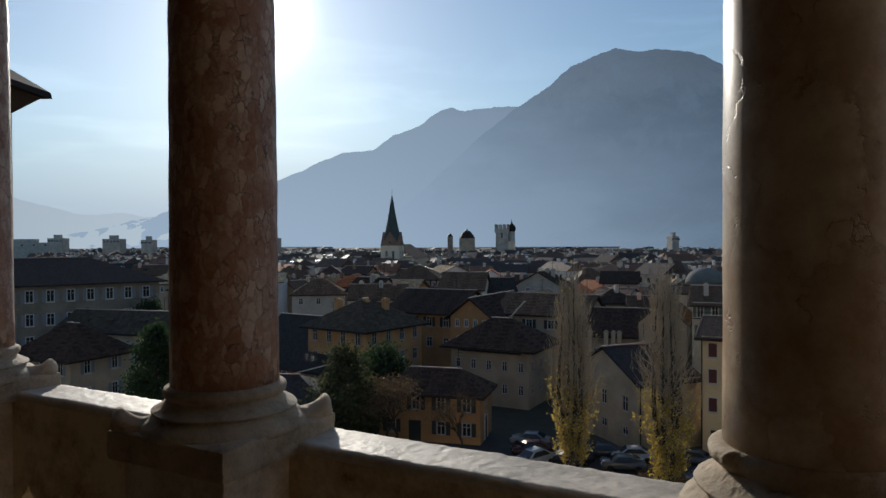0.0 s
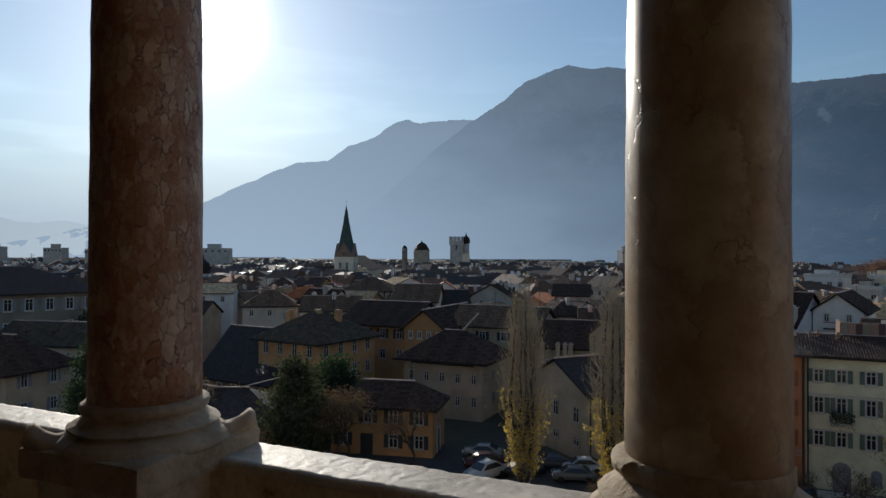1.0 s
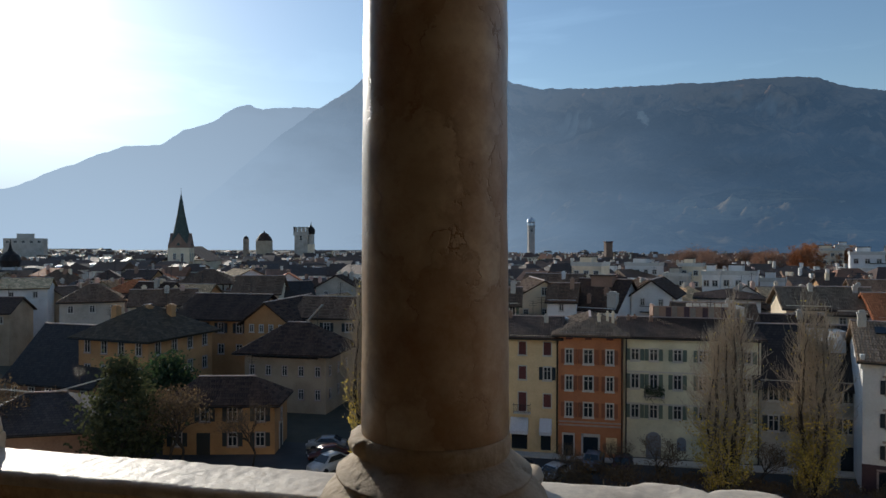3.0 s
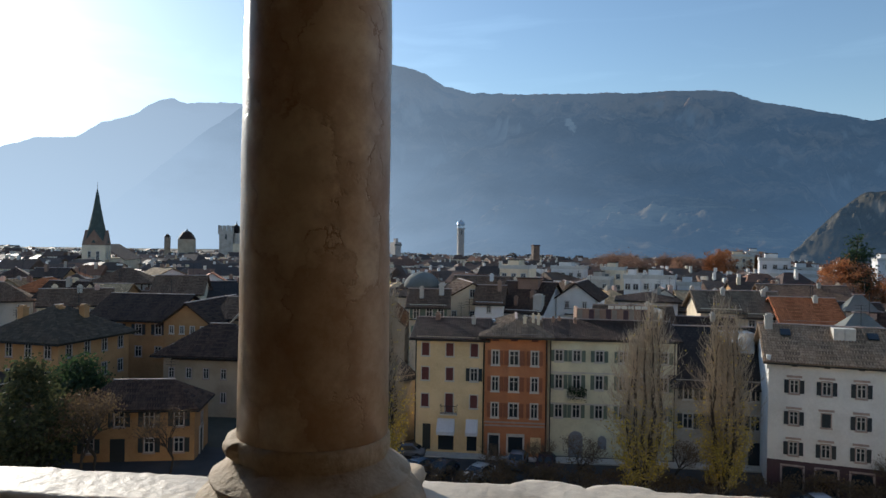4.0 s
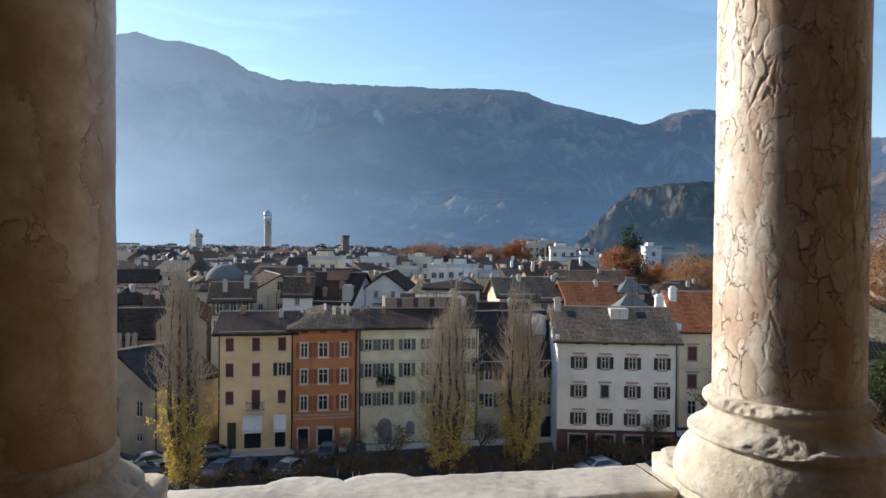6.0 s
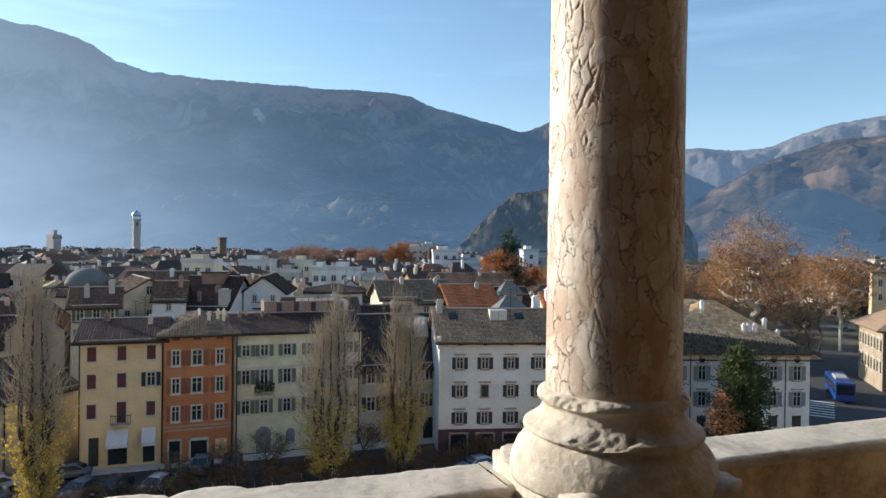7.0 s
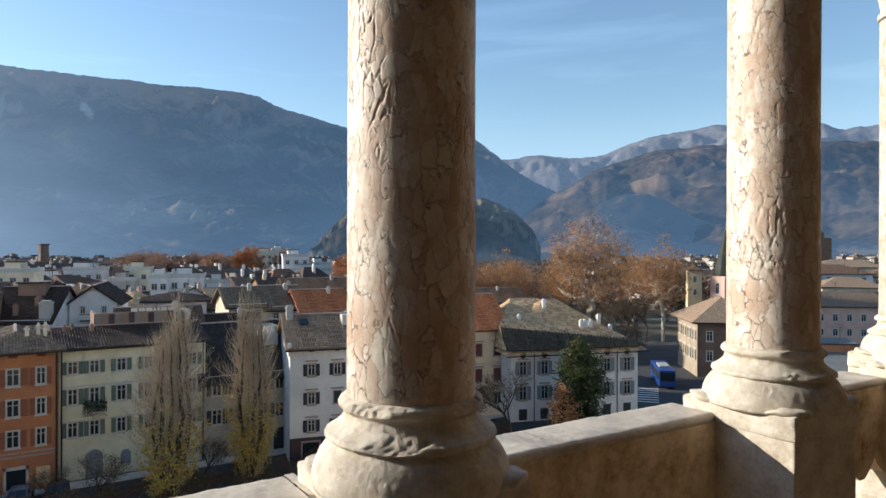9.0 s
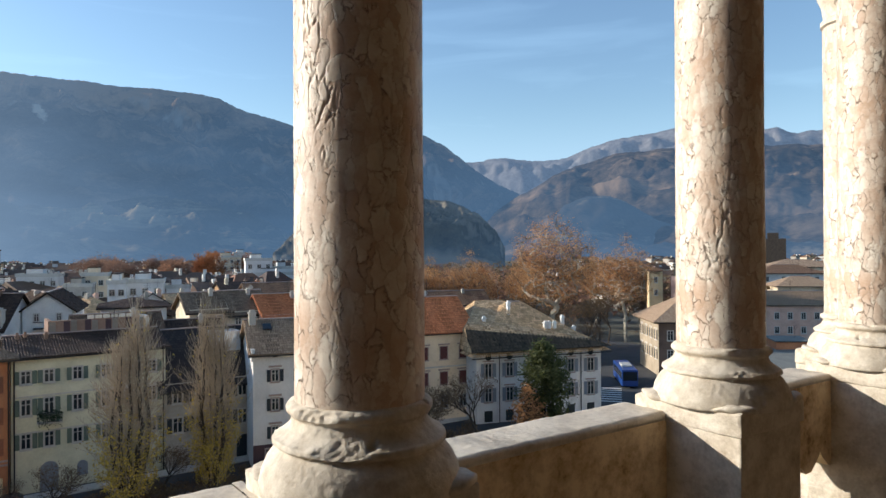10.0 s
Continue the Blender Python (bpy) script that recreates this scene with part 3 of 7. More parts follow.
def cracked_shaft(foot, seed, around, rows):
    """A shaft whose nodules stand unevenly, parted by open wavering cracks."""
    v, f = [], []
    for j in range(rows + 1):
        z = foot + (2.78 - foot) * j / rows
        for i in range(around):
            an = 2 * math.pi * i / around
            q = Vector((math.cos(an) * 3.5, math.sin(an) * 3.5, z * 10.0 + seed * 9))
            q += 0.5 * noise.noise_vector(q * 0.9) + 0.16 * noise.noise_vector(q * 3.1)
            near, spots = noise.voronoi(q)
            edge = near[1] - near[0]
            where = noise.noise(Vector((math.cos(an) * 1.3, math.sin(an) * 1.3, z * 2.6 + seed)))
            depth = 0.0036 * max(0.0, 1.0 - edge / 0.055) * min(1.0, max(0.0, 0.25 + where * 2.2))
            flake = 0.0006 * noise.noise(spots[0] * 5.7)
            pit = 0.004 * max(0.0, noise.noise(q * 1.7 + Vector((7, 0, 0))) - 0.52)
            rad = 0.150 - 0.0008 * (z - foot) + 0.0022 * noise.noise(Vector((math.cos(an), math.sin(an), z * 2 + seed))) - depth + flake - pit
            v.append((rad * math.cos(an), rad * math.sin(an), z))
    for j in range(rows):
        for i in range(around):
            k, q = j * around + i, j * around + (i + 1) % around
            f.append((k, q, q + around, k + around))
    me = bpy.data.meshes.new("shaft")
    me.from_pydata(v, [], f)
    me.polygons.foreach_set("use_smooth", [True] * len(f))
    return me


def column(x, y, foot, mat, label, seed, chips=(), curl=0.006, ring_left=None, lower="stone", relief=None):
    root = thing("column", pose(x, y, 0), label, "column", "columns of the loggia")
    plinth = RAIL_TOP + 0.035
    if relief:
        link_mesh("shaft", cracked_shaft(foot - 0.01, seed, *relief), mat, root)
    bm = bmesh.new()
    rows = [(0.150 + 0.003 * math.sin(k * 3.1) - 0.0006 * k, foot + (2.78 - foot) * k / 14) for k in range(15)]
    if not relief:
        lathe(bm, rows, 64)
        worn(bm, 0.0022, 3.0, seed)
        part("shaft", bm, mat, root, smooth=True)
    else:
        bm.free()
    bm = bmesh.new()
    n = 220
    fine = base_profile(foot, plinth, foot < 1.25)
    prof = []
    for (r0, z0), (r1, z1) in zip(fine, fine[1:]):
        prof += [(r0 + (r1 - r0) * k / 3, z0 + (z1 - z0) * k / 3) for k in range(3)]
    prof.append(fine[-1])
    lathe(bm, prof, n)
    if ring_left:                                        # upper ring worn away but for one stretch
        lo, hi = ring_left
        for v in bm.verts:
            r = math.hypot(v.co.x, v.co.y)
            if v.co.z > foot - 0.30 * (foot - plinth) and r > 0.1:
                an = math.degrees(math.atan2(v.co.y, v.co.x)) % 360
                keep = min(1.0, max(0.0, (an - lo) / 4, 0)) * min(1.0, max(0.0, (hi - an) / 4))
                k = (0.151 + (r - 0.151) * (0.25 + 1.05 * keep) + 0.002 * keep * noise.noise(v.co * 50)) / r
                v.co.x, v.co.y = v.co.x * k, v.co.y * k
    for v in bm.verts:                                   # broken places, struck off flat
        for ang, z, reach, tilt, wide in chips:
            d = Vector((math.cos(radians(ang)) * math.cos(tilt), math.sin(radians(ang)) * math.cos(tilt), math.sin(tilt)))
            over = (v.co - Vector((0, 0, z))).dot(d) - reach
            if over > 0 and abs(v.co.z - z) < wide:
                v.co -= d * (over - 0.003 * noise.noise(v.co * 90))
    for v in bm.verts:                                   # small pits and knocked edges
        q = v.co * 17 + Vector((seed, 0, 0))
        v.co *= 1 - 0.045 * max(0.0, noise.noise(q) * 0.7 + 0.4 * noise.noise(q * 2.7) - 0.42)
    worn(bm, 0.0026, 7.0, seed)
    worn(bm, 0.0012, 26.0, seed + 3)
    worn(bm, 0.0011, 75.0, seed + 3)
    part("base", bm, M[lower], root, "weathered limestone base with worn mouldings", True)
    # four corner leaves, from the lower moulding out to the plinth's corners
    for k in range(4 if curl < 0.01 else 3):              # one is broken off the sunny columns
        bm = bmesh.new()
        bmesh.ops.create_uvsphere(bm, u_segments=20, v_segments=14, radius=1)
        c, s = math.cos(radians(45 + 90 * k)), math.sin(radians(45 + 90 * k))
        for v in bm.verts:
            u = v.co.copy()
            fat = math.sqrt(max(0.0, 1 - abs(u.x) ** 5)) / math.sqrt(max(1e-4, 1 - u.x * u.x))
            along, side, up = u.x, u.y * fat, u.z * fat
            lift = curl * (1.8 * max(0, along) ** 2 + 0.8 * max(0, -along))
            if curl > 0.01:                              # rolled end, out at the plinth's corner
                roll = math.exp(-((along - 0.72) / 0.3) ** 2)
                px = 0.225 + 0.078 * along
                pz = plinth + 0.012 + 0.026 * up * (1.0 + 0.5 * roll) + 0.022 * roll + 0.030 * max(0, -along - 0.2)
                py = 0.052 * side * (1.0 - 0.1 * along)
            else:
                px = 0.200 + 0.070 * along
                pz = plinth + 0.010 + 0.019 * up * (1.0 - 0.15 * along) + lift
                py = 0.070 * side * (1.15 - 0.45 * along)
            v.co = Vector((px * c - py * s, px * s + py * c, pz))
        worn(bm, 0.009, 24.0, seed + k)
        worn(bm, 0.004, 60.0, seed + k)
        part("corner_leaf", bm, M[lower], root, smooth=True)
    out = 0.222 if curl > 0.01 else 0.199
    bm = boxes((-out, out, -out, max(out, 0.225), RAIL_TOP - 0.035, plinth + 0.012, 0.012))
    bmesh.ops.subdivide_edges(bm, edges=bm.edges[:], cuts=4, use_grid_fill=True)
    worn(bm, 0.006, 18.0, seed + 9)
    part("plinth", bm, M[lower], root, smooth=True)
    bm = bmesh.new()
    lathe(bm, [(0.140, 2.78), (0.158, 2.79), (0.158, 2.815), (0.143, 2.825), (0.155, 2.90), (0.20, 3.02), (0.245, 3.08)], 40)
    box(bm, -0.25, 0.25, -0.25, 0.25, 3.08, 3.15, 0.012)
    part("capital", bm, M["stone"], root)
    bm = boxes((-0.19, 0.19, -0.19, 0.225, 0.0, RAIL_TOP - 0.034, 0.006))
    part("pedestal", bm, M["stone"], root, "smooth plastered pedestal block")
    return root


LABEL_RED = "red and cream nodular marble column, cracked, on a worn moulded base"
column(-2.84, 0.0, 1.20, M["marble_red"], LABEL_RED, 11, curl=0.018, lower="stone_brown")
column(-1.473, 0.0, 1.20, M["marble_red"], LABEL_RED, 2, curl=0.018, lower="stone_brown")
column(0.0, 0.0, 1.222, M["marble_cream"], "smooth cream marble column with a chipped base moulding", 5,
       ((350, 1.12, 0.190, 0.5, 0.05),), ring_left=(140, 222), lower="stone_brown")
column(1.517, 0.0, 1.275, M["marble_pale"], "pale cracked nodular marble column on a battered moulded base", 7,
       ((228, 1.192, 0.137, 0.75, 0.03), (205, 1.257, 0.152, 0.3, 0.018), (250, 1.11, 0.222, 0.35, 0.05), (285, 1.257, 0.154, 0.3, 0.018)), relief=(380, 420))
column(2.985, 0.0, 1.275, M["marble_pale"], "pale nodular marble column with a chipped limestone base", 13, ((240, 1.257, 0.152, 0.3, 0.018), (232, 1.192, 0.142, 0.75, 0.03), (262, 1.11, 0.22, 0.35, 0.04)), relief=(260, 280))
column(4.21, -0.02, 1.275, M["marble_pale"], "pale marble column standing at the end of the loggia", 17, relief=(200, 200))
column(4.57, 0.21, 1.275, M["marble_pale"], "pale marble column standing close behind another", 19, relief=(160, 160))


def bay(x0, x1, seed, RAIL_IN, RAIL_OUT, humps=()):
    """One bay of the parapet: a thick coping, a panel pierced by pointed arches, and small colonnettes."""
    root = thing("balustrade", pose(0, 0, 0), "thick stone parapet bay with worn coping and small colonnettes", "balustrade", "parapet bays")
    # coping: long grid box, uneven outer edge
    bm = bmesh.new()
    n, m = 200, 16
    top = []
    for i in range(n + 1):
        x = x0 + (x1 - x0) * i / n
        wav = 0.003 * noise.noise(Vector((x * 5, seed, 0))) + 0.003 * noise.noise(Vector((x * 17, seed, 3))) + 0.002 * noise.noise(Vector((x * 60, seed, 1)))
        for hx, hl, hd in humps:          # places where the outer edge stands out
            if hx < x < hx + hl:
                wav += hd * math.sin(math.pi * (x - hx) / hl) ** 0.6
        row = []
        for j in range(m + 1):
            k = j / m
            y = RAIL_IN + (RAIL_OUT + wav - RAIL_IN) * k + 0.004 * noise.noise(Vector((x * 23, j, seed)))
            z = RAIL_TOP + 0.0025 * noise.noise(Vector((x * 6, y * 6, seed))) + 0.0018 * noise.noise(Vector((x * 40, y * 40, seed)))
            if j in (0, m):
                z -= 0.010
            row.append(bm.verts.new((x, y, z)))
        top.append(row)
    low = [[bm.verts.new((r[0].co.x, RAIL_IN + 0.002, RAIL_TOP - 0.03)), bm.verts.new((r[-1].co.x, RAIL_OUT - 0.01, RAIL_TOP - 0.03))] for r in top]
    for i in range(n):
        for j in range(m):
            bm.faces.new((top[i][j], top[i + 1][j], top[i + 1][j + 1], top[i][j + 1]))
        bm.faces.new((low[i][0], low[i + 1][0], top[i + 1][0], top[i][0]))
        bm.faces.new((top[i][m], top[i + 1][m], low[i + 1][1], low[i][1]))
        bm.faces.new((low[i][1], low[i + 1][1], low[i + 1][0], low[i][0]))
    part("coping", bm, M["coping"], root, "worn pale coping stone, chipped along the edge", True)
    # pierced panel: pillars between arches, with pointed heads
    w = 0.215
    count = max(1, round((x1 - x0) / w))
    w = (x1 - x0) / count
    bm = bmesh.new()
    line = [(x1, RAIL_TOP - 0.03), (x0, RAIL_TOP - 0.03)]
    half = w / 2
    for i in range(count):
        head = [(half * (0.2 + 0.8 * k / 6), RAIL_TOP - 0.34 - 0.08 * (1 - (k / 6) ** 2) ** 0.5 * (1 - 0.6 * k / 6)) for k in range(7)]
        head = [(0.0, head[0][1])] + head
        line += [(x0 + i * w + u, z) for u, z in head] + [(x0 + i * w + w - u, z) for u, z in head[-2::-1]]
        line.pop()
    line.append((x1, RAIL_TOP - 0.42))
    front = [bm.verts.new((px, RAIL_IN + 0.004, pz)) for px, pz in line]
    back = [bm.verts.new((px, RAIL_OUT - 0.012, pz)) for px, pz in line]
    for k in range(len(line)):
        q = (k + 1) % len(line)
        bm.faces.new((front[k], back[k], back[q], front[q]))
    bm.normal_update()
    caps = [bm.faces.new(front), bm.faces.new(back[::-1])]
    for c in caps:
        c.normal_update()
    bmesh.ops.triangulate(bm, faces=caps)
    bmesh.ops.recalc_face_normals(bm, faces=bm.faces[:])
    part("sill", boxes((x0, x1, RAIL_IN + 0.004, RAIL_OUT - 0.012, 0.0, 0.16)), M["panel"], root)
    part("arch_panel", bm, M["panel"], root, "stained yellow-brown stone with pointed arches")
    post = None
    for i in range(count + 1):
        if i in (0, count):
            continue
        x = x0 + i * w
        if post is None:
            bm = bmesh.new()
            lathe(bm, [(0.042, 0.16), (0.042, 0.20), (0.028, 0.22), (0.027, 0.60), (0.036, 0.615), (0.028, 0.63), (0.046, 0.685), (0.046, 0.70)], 16)
            o = part("colonnette", bm, M["stone"], root, smooth=True)
            o.matrix_local = pose(x, (RAIL_IN + RAIL_OUT) / 2, 0)
            post = o.data
        else:
            again("colonnette", post, root, pose(x, (RAIL_IN + RAIL_OUT) / 2, 0))
    return root


bay(-4.4, -3.03, 8, 0.05, 0.225)
bay(-2.65, -1.663, 1, 0.05, 0.225)
bay(-1.283, -0.19, 2, 0.045, 0.225)
bay(0.19, 1.30, 3, 0.07, 0.275, ((0.40, 0.17, 0.045), (0.575, 0.16, 0.04)))
bay(1.304, 1.33, 6, 0.09, 0.285)
bay(1.707, 2.795, 4, 0.088, 0.288)
bay(3.175, 4.02, 5, 0.088, 0.288)

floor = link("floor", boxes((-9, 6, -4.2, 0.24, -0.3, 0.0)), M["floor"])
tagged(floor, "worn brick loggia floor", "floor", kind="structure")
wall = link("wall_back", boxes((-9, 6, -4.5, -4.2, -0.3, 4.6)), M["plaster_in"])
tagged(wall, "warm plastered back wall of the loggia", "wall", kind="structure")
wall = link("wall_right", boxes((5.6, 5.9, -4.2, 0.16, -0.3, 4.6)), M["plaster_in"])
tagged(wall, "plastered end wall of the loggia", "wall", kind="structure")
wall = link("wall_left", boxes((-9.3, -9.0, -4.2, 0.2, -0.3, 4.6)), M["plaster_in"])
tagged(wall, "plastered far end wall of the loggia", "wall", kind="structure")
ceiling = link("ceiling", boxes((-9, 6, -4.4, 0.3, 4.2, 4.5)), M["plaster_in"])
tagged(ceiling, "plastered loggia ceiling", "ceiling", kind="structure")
# arcade wall over the capitals, one round arch a bay
bm = bmesh.new()
edges = [-4.4, -2.84, -1.473, 0.0, 1.517, 2.985, 4.21]
for x0, x1 in zip(edges, edges[1:]):
    cx, r = (x0 + x1) / 2, (x1 - x0) / 2 - 0.16
    arc = [(cx - r * math.cos(math.pi * k / 16), 3.15 + r * math.sin(math.pi * k / 16)) for k in range(17)]
    pts = [(x0, 3.15)] + arc + [(x1, 3.15), (x1, 4.25), (x0, 4.25)]
    lo = [bm.verts.new((px, -0.2, pz)) for px, pz in pts]
    hi = [bm.verts.new((px, 0.2, pz)) for px, pz in pts]
    for k in range(len(pts)):
        q = (k + 1) % len(pts)
        bm.faces.new((lo[k], hi[k], hi[q], lo[q]))
    bm.faces.new(lo)
    bm.faces.new(hi[::-1])
bmesh.ops.triangulate(bm, faces=bm.faces[:])
wall = link("wall_arcade", bm, M["stone"])
tagged(wall, "stone arcade wall over the columns", "wall", kind="structure")
# cream, with an unseen block added on top, to bounce sunlight too
wall = link("wall_below", boxes((-9.3, 6.2, -4.5, 0.262, -20.4, -0.3), (-9.0, -4.4, 0.0, 0.2, -0.3, 4.6), (-9.3, 6.2, -4.5, 0.2, 4.6, 9.0)), M["cream"])
tagged(wall, "tall plastered castle wall below the loggia", "wall", kind="structure")

# unseen on both sides; added to bounce sunlight onto the house fronts
wall = link("wall_castle", boxes((6.3, 75.0, -6.0, -0.4, -20.4, 9.0), (-75.0, -9.4, -6.0, -0.4, -20.4, 9.0)), M["cream"])
tagged(wall, "unseen long wall added beside the loggia to bounce sunlight", "wall", kind="structure")


# ---------------------------------------------------------------- the town
GROUND = -20.4


def roof_slopes(w, d, rise, over, kind):
    """The slopes of a roof over the plan 0..d in y and -w/2..w/2 in x, at height 0: hip, gable with its ridge along x or y, or a lean-to."""
    x0, x1, y0, y1 = -w / 2 - over, w / 2 + over, -over, d + over
    drop = -over * rise / (min(w, d) / 2 + 0.01) * 0.9
    c = [Vector((x0, y0, drop)), Vector((x1, y0, drop)), Vector((x1, y1, drop)), Vector((x0, y1, drop))]
    if kind == "hip":
        if w >= d:
            r = [Vector((x0 + (y1 - y0) / 2 * 0.95, (y0 + y1) / 2, rise)), Vector((x1 - (y1 - y0) / 2 * 0.95, (y0 + y1) / 2, rise))]
            return [(c[0], c[1], r[1], r[0]), (c[1], c[2], r[1]), (c[2], c[3], r[0], r[1]), (c[3], c[0], r[0])]
        r = [Vector(((x0 + x1) / 2, y0 + (x1 - x0) / 2 * 0.95, rise)), Vector(((x0 + x1) / 2, y1 - (x1 - x0) / 2 * 0.95, rise))]
        return [(c[0], c[1], r[0]), (c[1], c[2], r[1], r[0]), (c[2], c[3], r[1]), (c[3], c[0], r[0], r[1])]
    if kind == "gable_x":
        r = [Vector((x0, (y0 + y1) / 2, rise)), Vector((x1, (y0 + y1) / 2, rise))]
        return [(c[0], c[1], r[1], r[0]), (c[2], c[3], r[0], r[1])]
    if kind == "gable_y":
        r = [Vector(((x0 + x1) / 2, y0, rise)), Vector(((x0 + x1) / 2, y1, rise))]
        return [(c[1], c[2], r[1], r[0]), (c[3], c[0], r[0], r[1])]
    return [(c[0], c[1], Vector((x1, y1, rise)), Vector((x0, y1, rise)))]


def roof_faces(bm, uv, slopes, thick=0.22):
    """Solid roof slabs with UVs in metres along the eaves and up the slope."""
    for f in slopes:
        e = (f[1] - f[0]).normalized()
        up = (f[1] - f[0]).cross(f[-1] - f[0]).normalized().cross(e)
        lo = [bm.verts.new(p - Vector((0, 0, thick))) for p in f]
        hi = [bm.verts.new(p) for p in f]
        face = bm.faces.new(hi)
        for l, p in zip(face.loops, f):
            l[uv].uv = ((p - f[0]).dot(e), (p - f[0]).dot(up))
        bm.faces.new(lo[::-1])
        for k in range(len(f)):
            q = (k + 1) % len(f)
            bm.faces.new((lo[k], lo[q], hi[q], hi[k]))


def cover_tiles(slopes, seed, pitch=0.25, course=0.42, proud=0.058, gap=0.015):
    """Curved cover tiles in columns up each slope, every one a little off its line."""
    r = random.Random(seed)
    v, f, uvs = [], [], []
    for p in slopes:
        e = (p[1] - p[0]).normalized()
        nrm = (p[1] - p[0]).cross(p[-1] - p[0]).normalized()
        up = nrm.cross(e)
        flat = [((q - p[0]).dot(e), (q - p[0]).dot(up)) for q in p]
        u = min(a for a, _ in flat) + pitch * 0.6
        while u < max(a for a, _ in flat) - pitch * 0.4:
            cross = []
            for (a0, b0), (a1, b1) in zip(flat, flat[1:] + flat[:1]):
                if (a0 - u) * (a1 - u) < 0:
                    cross.append(b0 + (b1 - b0) * (u - a0) / (a1 - a0))
            if len(cross) == 2:
                w, top = min(cross), max(cross)
                while w < top - course * 0.4:
                    n = min(w + course + 0.05, top)
                    off, lift, k = r.gauss(0, 0.010), r.gauss(0, 0.007), len(v)
                    for b, half, high in ((w, pitch * 0.36, proud + 0.018 + lift), (n, pitch * 0.30, proud - 0.012 + lift)):
                        for a, z in ((-half, gap), (-half * 0.5, high * 0.86), (half * 0.5, high * 0.86), (half, gap)):
                            v.append(p[0] + e * (u + off + a) + up * b + nrm * z)
                            uvs.append((u + off, b if b == w else n - 0.06))
                    f += [(k, k + 1, k + 5, k + 4), (k + 1, k + 2, k + 6, k + 5), (k + 2, k + 3, k + 7, k + 6), (k + 3, k + 2, k + 1, k)]
                    w += course
            u += pitch
    me = bpy.data.meshes.new("cover_tiles")
    me.from_pydata(v, [], f)
    layer = me.uv_layers.new(name="UVMap")
    layer.data.foreach_set("uv", [c for lp in me.loops for c in uvs[lp.vertex_index]])
    return me


def roof_mesh(w, d, rise, over, kind):
    bm = bmesh.new()
    uv = bm.loops.layers.uv.new("UVMap")
    roof_faces(bm, uv, roof_slopes(w, d, rise, over, kind))
    return bm


def walls_mesh(w, d, h, rise, kind):
    """Closed wall block with gables where the roof has them."""
    bm = boxes((-w / 2, w / 2, 0, d, 0, h))
    tops = []
    if kind == "gable_y":
        tops = [[(-w / 2, y, h), (w / 2, y, h), (0, y, h + rise * 0.97)] for y in (0.0, d)]
    elif kind == "gable_x":
        tops = [[(x, 0, h), (x, d, h), (x, d / 2, h + rise * 0.97)] for x in (-w / 2, w / 2)]
    elif kind == "lean":
        tops = [[(x, 0, h), (x, d, h), (x, d, h + rise * 0.95)] for x in (-w / 2, w / 2)] + [[(-w / 2, d, h), (w / 2, d, h), (w / 2, d, h + rise * 0.95), (-w / 2, d, h + rise * 0.95)]]
    for t in tops:
        bm.faces.new([bm.verts.new(p) for p in t])
    bmesh.ops.recalc_face_normals(bm, faces=bm.faces[:])
    return bm


WINDOW = {}


